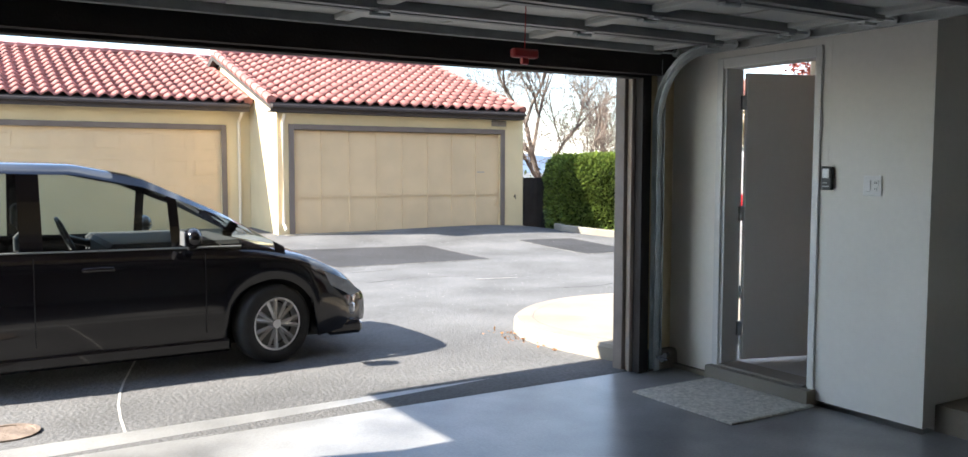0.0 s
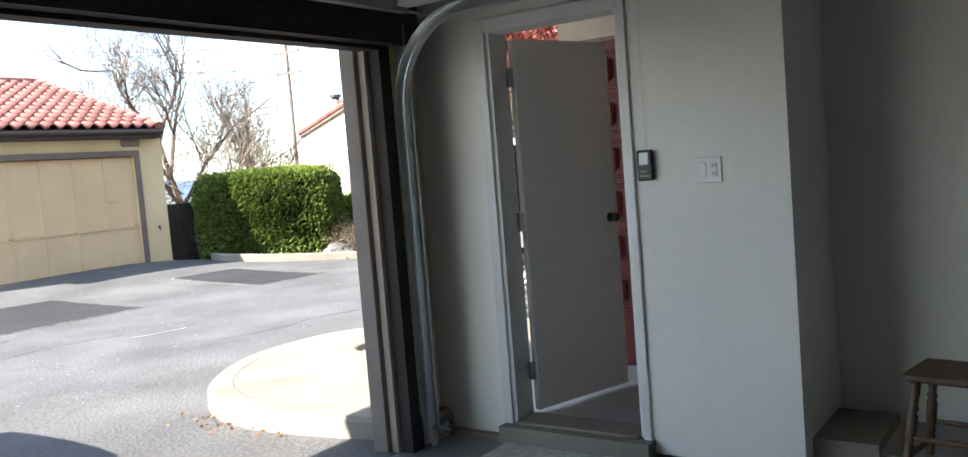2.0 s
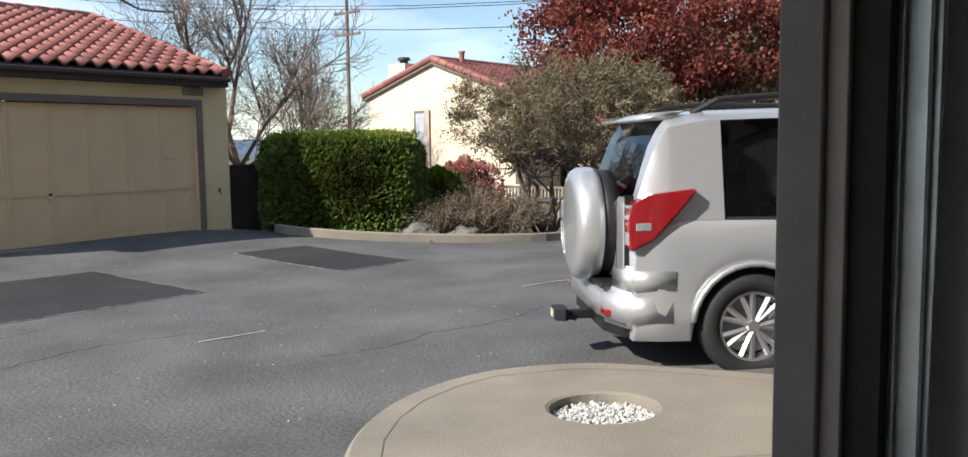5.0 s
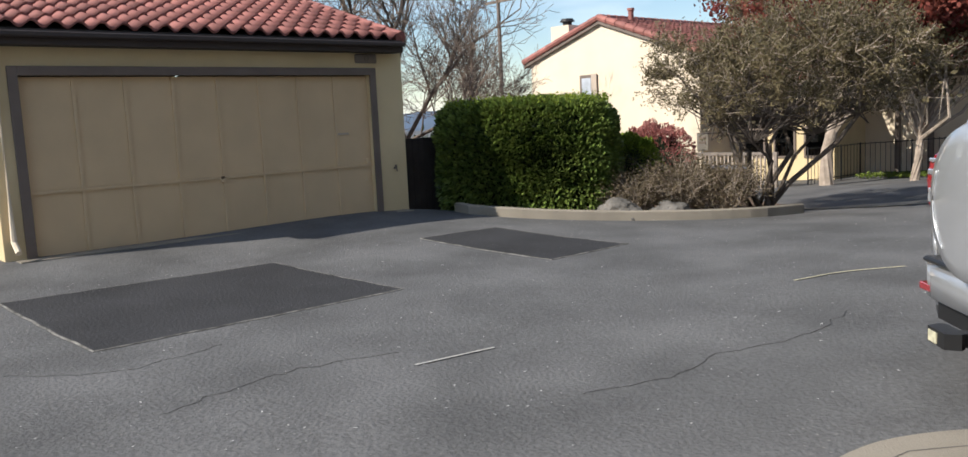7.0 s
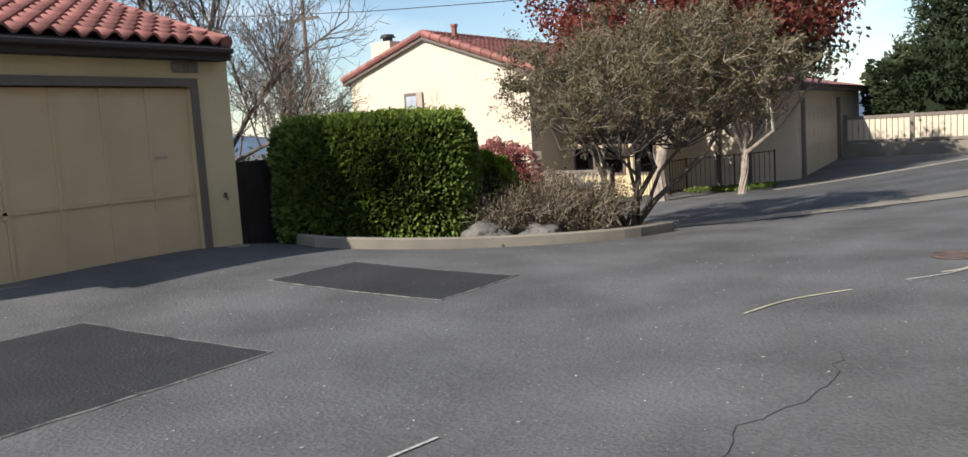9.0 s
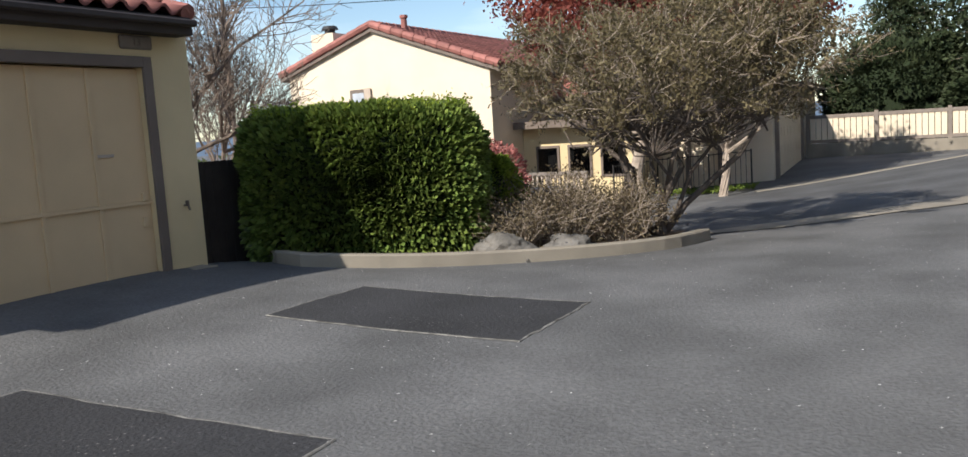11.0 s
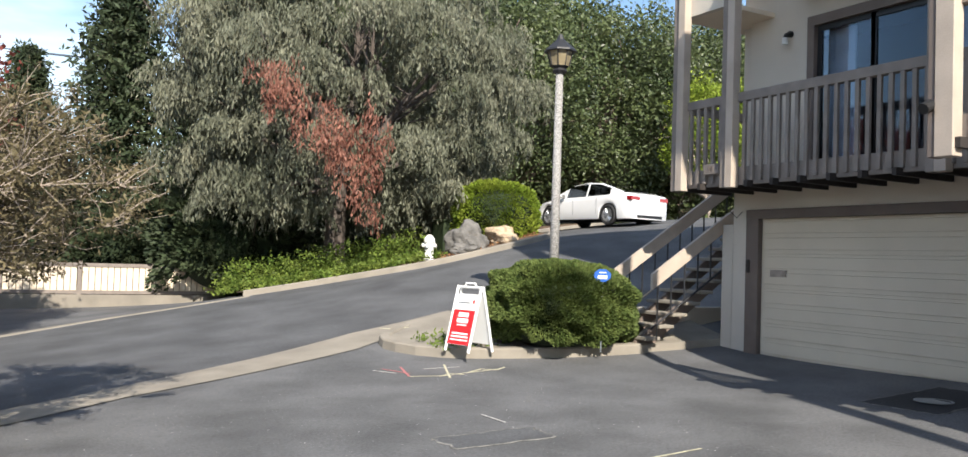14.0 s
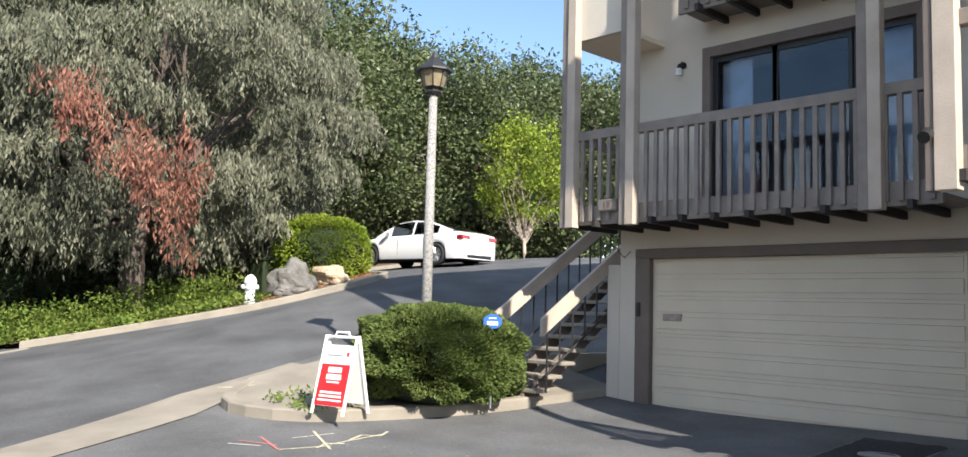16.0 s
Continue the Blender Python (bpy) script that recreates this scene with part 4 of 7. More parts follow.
def number_plaque(parent, at, text, out, w=0.36, h=0.15, along=1):
    p = part("number_plaque", B((at[0], at[0] + 0.03 * out, at[1] - w / 2, at[1] + w / 2, at[2] - h / 2, at[2] + h / 2), bev=0.02), M["balcony"], parent, "weathered wooden house number plaque")
    cu = bpy.data.curves.new("numerals", "FONT")
    cu.body, cu.size, cu.extrude, cu.align_x, cu.align_y = text, h * 0.75, 0.004, "CENTER", "CENTER"
    t = new("numerals", cu)
    t.matrix_world = pose(at[0] + 0.034 * out, at[1], at[2], 90, 0, 90 if out > 0 else -90)
    dg = bpy.context.evaluated_depsgraph_get()
    me2 = bpy.data.meshes.new_from_object(t.evaluated_get(dg))
    me2.transform(t.matrix_world)
    me2.materials.clear()
    me2.materials.append(M["trim"])
    bpy.data.objects.remove(t)
    o = new("numerals", me2)
    o.parent = p
    return p


# facing garage, with the tan board door
g13 = thing("garage_building", "cream stucco garage with a tan board door and red tile roof", "garage")
FX, GZ = -12.25, 0.10
parts("wall", ((FX - 0.16, FX, 1.5, 1.84, -0.4, 2.62), (FX - 0.16, FX, 6.77, 7.40, -0.4, 2.62), (FX - 0.16, FX, 1.84, 6.77, 2.20, 2.62), (-20.3, FX - 0.16, 1.5, 1.66, -0.6, 2.62), (-20.3, FX - 0.16, 7.24, 7.40, -0.9, 2.62), (-20.3, -20.14, 1.66, 7.24, -0.9, 2.62)), M["stucco"], g13)
for y in (1.5, 7.24):
    part("gable_wall", prism(bmesh.new(), [(FX, 2.62), (-16.3, 3.9), (-20.3, 2.62)], "y", y, y + 0.16), M["stucco"], g13)
board_door(g13, FX - 0.10, 1.84, 6.77, GZ - 0.03, 2.18, 1)
door_casing(g13, FX, 1.84, 6.77, -0.1, 2.19, 1)
gable_roof(g13, -12.02, -16.3, -20.7, 1.30, 7.27, 2.70, 4.08, 290)
part("fascia", B((-12.03, -12.00, 1.30, 7.27, 2.52, 2.69), bev=0.004), M["fascia"], g13)
part("gutter", B((-12.00, -11.91, 1.30, 7.27, 2.60, 2.67), bev=0.015), M["fascia"], g13)
part("soffit", B((-12.25, -12.03, 1.30, 7.27, 2.52, 2.55)), M["darkwood"], g13)
number_plaque(g13, (FX, 6.72, 2.44), "13", 1, 0.40, 0.14)
part("downpipe", T(([(-12.12, 1.62, 2.5), (-12.2, 1.60, 2.3), (-12.2, 1.60, 0.3), (-12.05, 1.60, 0.18)], 0.035)), M["stucco_pale"], g13, "painted rain downpipe")
part("hose_tap", T(([(FX, 7.15, 0.75), (FX + 0.06, 7.15, 0.75), (FX + 0.08, 7.15, 0.70)], 0.012), ([(FX + 0.05, 7.15, 0.75), (FX + 0.05, 7.15, 0.80)], 0.02)), M["bark"], g13, "small brass hose tap")
tagged(link("door_sill", B((FX - 0.02, FX + 0.25, 1.6, 7.3, -0.1, GZ - 0.02)), M["concrete"]), "concrete strip under the facing garage door", "sill", kind="structure")

# its neighbour, set back
g12 = thing("garage_building", "cream stucco garage with raised-panel door and red tile roof", "garage")
NX = -14.1
parts("wall", ((NX - 0.16, NX, 0.88, 1.5, -0.4, 2.68), (NX - 0.16, NX, -6.8, -4.25, -0.4, 2.68), (NX - 0.16, NX, -4.25, 0.88, 2.22, 2.68), (-22, NX - 0.16, -6.8, -6.64, -0.4, 2.68)), M["stucco"], g12)
steel_door(g12, NX - 0.10, -4.25, 0.88, 0.08, 2.22, 1, M["tan"])
door_casing(g12, NX, -4.25, 0.88, -0.1, 2.22, 1)
gable_roof(g12, -13.75, -18.1, -22.4, -7.1, 1.4, 2.78, 4.15, 280)
part("fascia", B((-13.76, -13.73, -7.1, 1.4, 2.60, 2.77)), M["fascia"], g12)
part("gutter", B((-13.73, -13.63, -7.1, 1.4, 2.68, 2.75), bev=0.015), M["fascia"], g12)
part("downpipe", T(([(-13.75, 1.25, 2.6), (-14.04, 1.25, 2.4), (-14.04, 1.25, 0.2)], 0.035)), M["stucco_pale"], g12, "painted rain downpipe")
far = thing("house", "cream house with red tile roof behind the garages", "house")
parts("wall", ((-34, -26, -12, 6, -0.9, 3.9)), M["stucco"], far)
gable_roof(far, -25.5, -30, -34.5, -12.4, 6.3, 4.0, 5.6, 0)

# gable house down the slope
h2 = thing("house", "cream stucco gable house with red tile roof", "house")
hy, hz0 = 21.0, -2.0
bm = bmesh.new()
prism(bm, [(-22.3, hz0), (-15.6, hz0), (-15.6, 2.95), (-19.2, 4.28), (-22.3, 3.25)], "y", hy, hy + 11)
part("wall", bm, M["stucco_pale"], h2)
bm = bmesh.new()
prism(bm, [(-22.55, 3.28), (-19.2, 4.42), (-15.25, 2.98), (-15.25, 2.84), (-19.2, 4.28), (-22.55, 3.14)], "y", hy - 0.12, hy + 11.3)
r2 = part("roof", bm, M["trim"], h2)
for (xa, za), (xb, zb) in (((-15.25, 2.98), (-19.2, 4.42)), ((-22.55, 3.28), (-19.2, 4.42))):
    up = Vector((xb - xa, 0, zb - za))
    tiled_slope(r2, (xa, hy - 0.1, za), (0, 1, 0), up, 11.3, up.length, 0)
    ridge_caps(r2, (xa, hy - 0.1, za + 0.06), (xb, hy - 0.1, zb + 0.06), 0.11)
ridge_caps(r2, (-19.2, hy, 4.48), (-19.2, hy + 11.2, 4.48), 0.11)
ch = part("chimney", B((-21.6, -20.8, hy + 0.3, hy + 1.1, 3.2, 4.45)), M["stucco_pale"], h2)
part("chimney_cap", T(([(-21.2, hy + 0.7, 4.45), (-21.2, hy + 0.7, 4.60)], 0.16), ([(-21.2, hy + 0.7, 4.60), (-21.2, hy + 0.7, 4.70)], [0.26, 0.2]), sides=12), M["iron"], ch, "black metal chimney cowl")
part("vent_pipe", T(([(-18.9, hy + 1.2, 4.2), (-18.9, hy + 1.2, 4.75)], 0.09), ([(-18.9, hy + 1.2, 4.72), (-18.9, hy + 1.2, 4.8)], 0.12)), M["tile_far"], h2)
wn1 = part("window", B((-20.1, -19.4, hy - 0.05, hy - 0.002, 1.45, 2.72)), M["trim"], h2)
# opaque plate: the reflection is put into its pale blue colour
part("pane", B((-20.0, -19.62, hy - 0.07, hy - 0.05, 1.55, 2.62)), M["curtain"], wn1, "matte pale blue pane with the reflection painted in")
part("side_casing", B((-19.60, -19.38, hy - 0.08, hy - 0.05, 0.2, 2.74)), M["beigewood"], wn1)
# its low wing with deck
parts("wing_wall", ((-15.6, -12.4, hy + 1.8, hy + 9, hz0, 1.3)), M["stucco"], h2)
part("wing_roof", B((-15.6, -12.1, hy + 1.2, hy + 9.2, 1.3, 1.5)), M["trim"], h2)
for k in range(3):
    w = part("window", B((-15.2 + k * 0.95, -14.5 + k * 0.95, hy + 1.76, hy + 1.80, -0.1, 0.8)), M["trim"], h2)
    part("pane", B((-15.13 + k * 0.95, -14.57 + k * 0.95, hy + 1.74, hy + 1.76, -0.03, 0.73)), M["glass_dark"], w)
dk = thing("deck_rail", "taupe wooden deck railing", "railing", (0, 0, 0))
part("rail", B((-15.6, -12.6, 19.9, 20.0, 0.15, 0.23)), M["balcony"], dk)
for k in range(4):
    part("post", B((-15.6 + k * 0.97, -15.52 + k * 0.97, 19.9, 19.98, -1.2, 0.15)), M["balcony"], dk)
for k in range(24):
    part("baluster", B((-15.5 + k * 0.12, -15.46 + k * 0.12, 19.92, 19.96, -0.8, 0.15)), M["beigewood"], dk)

# garage block at the court
cb = thing("garage_building", "pale stucco garage block with a beige panelled door", "garage")
parts("wall", ((-16.5, -9.15, 24.8, 33.5, -1.2, 2.0)), M["stucco_pale"], cb)
part("roof", B((-16.6, -8.85, 24.4, 33.8, 2.0, 2.18), bev=0.02), M["trim"], cb)
bm = bmesh.new()
prism(bm, [(-8.8, 2.18), (-12.7, 3.0), (-16.6, 2.18)], "y", 24.4, 33.8)
part("roof_slope", bm, M["tile_far"], cb)
steel_door(cb, -9.15, 25.3, 29.6, -0.5, 1.55, 1, M["beigesteel"])
for y in (25.1, 29.7):
    part("casing", B((-9.15, -9.05, y, y + 0.15, -0.6, 1.8)), M["balcony"], cb)
for x in (-12.6, -11.5, -10.6):
    part("pilaster", B((x, x + 0.12, 24.66, 24.8, -1.0, 2.0)), M["trim"], cb)


def iron_fence(name, p0, p1, h, label, gap=0.13):
    p0, p1 = Vector((*p0, 0)), Vector((*p1, 0))
    f = thing(name, label, "fence")
    n = int((p1 - p0).length / gap)
    for k in range(n + 1):
        p = p0.lerp(p1, k / n)
        z = gz(p.x, p.y)
        thick = 0.022 if k % 10 in (0,) or k == n else 0.008
        part("post" if thick > 0.01 else "bar", T(([(p.x, p.y, z - 0.05), (p.x, p.y, z + h)], thick), sides=6), M["iron"], f)
    for hh in (0.12, h - 0.04):
        part("rail", T(([(p0.lerp(p1, t / 6).x, p0.lerp(p1, t / 6).y, gz(*p0.lerp(p1, t / 6)[:2]) + hh) for t in range(7)], 0.014), sides=6), M["iron"], f)


iron_fence("iron_fence", (-11.9, 23.3), (-9.5, 23.6), 1.0, "black wrought iron railing before the court wall")
iron_fence("iron_fence", (-12.4, 21.2), (-11.9, 23.3), 1.0, "black wrought iron railing beside the steps")
gt = thing("gate", "dark stained wooden board gate beside the garage", "gate", (-12.6, 7.42, gz(-12.6, 8.2)))
for k in range(13):
    part("board", B((0, 0.03, k * 0.125 + 0.004, k * 0.125 + 0.121, -0.1, 1.22), bev=0.003), M["darkwood"], gt)
for z in (0.2, 1.0):
    part("rail", B((-0.05, -0.002, 0, 1.62, z, z + 0.1)), M["darkwood"], gt)

# white and beige slat fence across the court
fe = thing("slat_fence", "cream slat fence with taupe rails and posts", "fence")
for seg in range(6):
    xa = -9.0 + seg * 2.0
    part("post", B((xa, xa + 0.11, 29.95, 30.08, -0.4, 1.2)), M["balcony"], fe)
    part("top_rail", B((xa + 0.11, xa + 2.0, 29.97, 30.07, 1.03, 1.14)), M["balcony"], fe)
    part("bottom_rail", B((xa + 0.11, xa + 2.0, 29.97, 30.07, 0.26, 0.36)), M["balcony"], fe)
    for k in range(11):
        part("slat", B((xa + 0.13 + k * 0.17, xa + 0.28 + k * 0.17, 29.99, 30.02, 0.36, 1.03)), M["stucco_pale"], fe)
tagged(link("low_wall", B((-9.0, 3.2, 29.9, 30.12, -0.6, 0.24)), M["concrete"]), "low concrete wall under the fence", "wall", kind="structure")

# ---- the house with the balcony ----
g19 = thing("house", "greige stucco town house with balcony over a garage", "house")
HX = 3.05
parts("wall", ((HX, HX + 0.16, 12.32, 12.75, -0.2, 2.9), (HX, HX + 0.16, 8.0, 12.32, 2.42, 2.9), (HX, HX + 0.16, 11.33, 12.45, 2.9, 9.0), (HX, HX + 0.16, 7.9, 8.45, 2.9, 9.0), (HX, HX + 0.16, 8.45, 11.33, 5.28, 9.0), (HX, HX + 0.16, 8.45, 11.33, 2.9, 2.98), (HX + 0.16, 12, 12.59, 12.75, -0.2, 9.0), (HX + 0.16, 12, 7.9, 8.06, 0, 9.0)), M["stucco_grey"], g19)
part("roof", B((2.0, 12, 7.7, 13.2, 9.0, 9.2)), M["trim"], g19)
# room surfaces coloured dark, so the dimness behind the window is painted in
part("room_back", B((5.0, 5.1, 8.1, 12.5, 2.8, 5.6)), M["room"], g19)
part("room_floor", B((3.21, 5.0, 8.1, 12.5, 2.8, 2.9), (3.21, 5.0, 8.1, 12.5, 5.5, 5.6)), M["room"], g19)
ribbed_door(g19, HX + 0.10, 8.06, 12.21, 0.27, 2.38, -1, M["beigesteel"])
for nm, b in (("casing", (HX - 0.03, HX + 0.07, 12.21, 12.46, 0.25, 2.38)), ("head_casing", (HX - 0.035, HX + 0.07, 8.0, 12.46, 2.38, 2.52))):
    part(nm, B(b, bev=0.006), M["trim"], g19, "taupe painted trim")
part("mail_slot", B((HX + 0.03, HX + 0.07, 11.72, 12.02, 1.50, 1.60), bev=0.005), M["bark_pale"], g19, "brass mail slot")
part("keypad", B((HX - 0.06, HX - 0.03, 12.36, 12.42, 1.55, 1.75), bev=0.006), M["black"], g19, "black keypad box")
# sliding window
sl = part("window", B((HX - 0.03, HX + 0.05, 8.40, 11.36, 5.16, 5.30), (HX - 0.03, HX + 0.05, 11.24, 11.36, 2.95, 5.16), (HX - 0.03, HX + 0.05, 8.40, 8.52, 2.95, 5.16)), M["trim"], g19, "taupe trimmed sliding window door")
for a, b in ((10.28, 11.24), (9.28, 10.36), (8.52, 9.3)):
    part("window_frame", B((HX + 0.05, HX + 0.10, a, a + 0.07, 3.0, 5.16), (HX + 0.05, HX + 0.10, b - 0.07, b, 3.0, 5.16), (HX + 0.05, HX + 0.10, a + 0.07, b - 0.07, 5.08, 5.16), (HX + 0.05, HX + 0.10, a + 0.07, b - 0.07, 3.0, 3.1)), M["black"], sl, "dark aluminium sash")
    part("pane", B((HX + 0.07, HX + 0.078, a + 0.07, b - 0.07, 3.1, 5.08)), M["glass"], sl)
part("curtain", B((HX + 0.25, HX + 0.28, 10.75, 11.2, 3.0, 5.1), (HX + 0.25, HX + 0.28, 8.55, 9.25, 3.0, 5.1)), M["curtain"], sl, "pale curtain")
wl = part("wall_lamp", T(([(HX, 11.68, 5.12), (HX - 0.04, 11.68, 5.12)], 0.05), ([(HX - 0.04, 11.68, 5.12), (HX - 0.10, 11.68, 5.10), (HX - 0.13, 11.68, 5.04)], 0.035), sides=10), M["black"], g19, "small black wall lamp")
part("bulb_glass", T(([(HX - 0.13, 11.68, 5.05), (HX - 0.13, 11.68, 4.95)], [0.04, 0.045]), sides=10), M["whitepaint"], wl)
part("cable", T(([(2.9, 12.66, 2.75), (2.92, 12.7, 2.5), (2.98, 12.62, 2.4), (3.04, 12.56, 2.5)], 0.008), sides=5), M["black"], g19)


def balcony(x, xw, y0, y1, z0, z1, posts, label, gap=0.155, lean=True):
    b = thing("balcony", label, "balcony")
    part("deck", B((x + 0.05, xw, y0, y1, z0 + 0.06, z0 + 0.12)), M["balcony"], b)
    part("rim_board", B((x, x + 0.05, y0, y1, z0, z0 + 0.26), bev=0.004), M["balcony"], b)
    k = y0 + 0.25
    while k < y1:
        part("joist", B((x - 0.12, xw, k, k + 0.06, z0 - 0.04, z0 + 0.05)), M["darkwood"], b, "dark joist end")
        k += 0.46
    part("top_rail", B((x - 0.05, x + 0.06, y0, y1, z1 - 0.13, z1), bev=0.006), M["balcony"], b)
    n = int((y1 - y0) / gap)
    for k in range(n):
        y = y0 + 0.06 + k * (y1 - y0 - 0.08) / n
        part("baluster", B((x - 0.045, x - 0.002, y, y + 0.055, z0 + 0.05, z1 - 0.10)), M["balcony"], b)
    return b


bl = balcony(2.05, HX, 7.95, 12.95, 2.80, 4.12, (), "weathered taupe wooden balcony with vertical slats")
for y, w, top in ((12.72, 0.26, 9.0), (11.69, 0.25, 9.0), (8.50, 0.26, 9.0)):
    p = part("post", B((1.90, 2.04, y, y + w * 0.55, 2.76, top), bev=0.006), M["beigewood"], bl, "beige painted post board")
    part("post", B((1.92, 2.06, y + w * 0.55 + 0.003, y + w, 2.76, top), bev=0.006), M["balcony"], bl)
number_plaque(bl, (1.995, 12.17, 3.05), "19", -1, 0.32, 0.17)
# end railing and roof of the landing
part("side_rail", B((2.1, 4.5, 12.90, 12.97, 3.99, 4.12)), M["balcony"], bl)
part("upper_wall", B((2.02, 2.12, 12.0, 12.72, 5.45, 9.0)), M["stucco_grey"], bl, "stucco panel over the landing")
part("landing_ceiling", B((2.05, 4.5, 12.0, 13.0, 5.45, 5.52)), M["stucco_pale"], bl)
part("landing_wall", B((4.4, 4.5, 12.75, 13.0, 2.9, 5.45)), M["stucco_pale"], bl)
b2 = balcony(2.4, HX, 7.95, 11.35, 5.62, 6.9, (), "upper taupe wooden balcony with vertical slats")
b3 = balcony(-0.05, 0.56, 2.2, 7.15, 2.73, 4.06, (), "near taupe wooden balcony with wide slats", 0.25)
part("post", B((-0.20, -0.06, 7.10, 7.27, 2.62, 9.0), bev=0.006), M["beigewood"], b3, "beige painted post board")
part("post", B((-0.19, -0.05, 7.275, 7.34, 2.62, 9.0), bev=0.006), M["trim"], b3)
part("floodlight", T(([(-0.19, 7.31, 3.08), (-0.29, 7.31, 3.03)], 0.05), sides=10), M["black"], b3, "black floodlight")

nb = thing("house", "greige stucco town house beside the balcony", "house")
parts("wall", ((0.56, 0.72, 1.82, 7.0, -0.2, 9.0), (0.72, 9, 6.84, 7.0, -0.2, 9.0)), M["stucco_grey"], nb)
part("roof", B((-0.4, 9, 1.7, 7.4, 9.0, 9.2)), M["trim"], nb)
part("casing", B((0.52, 0.56, 6.1, 6.25, 0.0, 2.5), (0.52, 0.56, 2.2, 6.1, 2.35, 2.5)), M["trim"], nb)
part("standpipe", T(([(0.50, 6.86, 0.1), (0.50, 6.86, 0.58), (0.55, 6.85, 0.62)], 0.025)), M["signwhite"], nb, "white painted standpipe")
part("hose_tap", T(([(0.56, 6.82, 0.95), (0.50, 6.82, 0.95), (0.48, 6.82, 0.90)], 0.018)), M["iron"], nb, "dark hose tap")
oh = thing("house", "stucco upper storey over the garage", "house")
parts("wall", ((-0.02, 7.14, -5.84, 0.58, 2.9, 6.0)), M["stucco"], oh)
part("roof", B((-0.6, 7.6, -6.2, 0.8, 6.0, 6.2)), M["trim"], oh)
part("balcony_deck", B((-1.5, -0.02, -5.44, 1.76, 2.72, 2.86)), M["balcony"], oh)
part("balcony_post", B((-1.5, -1.3, 1.76, 1.96, 2.42, 6.0), bev=0.006), M["beigewood"], oh)

# stairs
ss = thing("stairs", "open concrete tread stairs with taupe handrails", "stairs")
for k in range(12):
    x, z = 1.55 + k * 0.27, 0.46 + k * 0.18
    part("tread", B((x, x + 0.30, 13.03, 14.0, z, z + 0.055), bev=0.01), M["concrete"], ss)
for y in (13.25, 13.8):
    bm = bmesh.new()
    prism(bm, [(1.5, 0.28), (1.75, 0.28), (4.8, 2.40), (4.8, 2.6), (1.55, 0.44)], "y", y, y + 0.06)
    part("stringer", bm, M["trim"], ss)
for y in (13.0, 14.02):
    x0, z0, dx, dz = 1.62, 1.24, 3.2, 2.06
    bm = bmesh.new()
    prism(bm, [(x0, z0), (x0 + dx, z0 + dz), (x0 + dx, z0 + dz + 0.24), (x0, z0 + 0.24)], "y", y - 0.03, y + 0.03)
    part("handrail", bm, M["beigewood"], ss, "beige board handrail")
    part("lower_rail", T(([(x0, y, z0 - 0.60), (x0 + dx, y, z0 + dz - 0.60)], 0.018)), M["iron"], ss)
    for k in range(12):
        x = x0 + 0.12 + k * 0.27
        zz = z0 + (x - x0) * dz / dx
        part("baluster", T(([(x, y, zz - (0.85 if k == 0 else 0.60)), (x, y, zz + 0.05)], 0.014), sides=6), M["iron"], ss)
tagged(link("stair_wall", B((2.4, 6, 14.15, 14.3, -0.2, 0.9), (3.05, 6, 12.76, 12.98, 0, 2.3)), M["stucco_grey"]), "low stucco wall under the stairs", "wall", kind="structure")
tagged(link("landing", B((4.6, 6.5, 12.76, 14.1, 2.5, 2.7)), M["concrete"]), "concrete stair landing", "landing", kind="structure")


# ---- vehicles ----
def lathe(bm, prof, axis_pts=24):
    """Profile (radius, offset) turned about the x axis."""
    rings = []
    for r, x in prof:
        rings.append([bm.verts.new((x, r * math.cos(a), r * math.sin(a))) for a in (2 * math.pi * k / axis_pts for k in range(axis_pts))])
    for r0, r1 in zip(rings, rings[1:]):
        for k in range(axis_pts):
            bm.faces.new((r0[k], r0[(k + 1) % axis_pts], r1[(k + 1) % axis_pts], r1[k]))
    bm.faces.new(rings[-1])
    bmesh.ops.recalc_face_normals(bm, faces=bm.faces)
    return bm


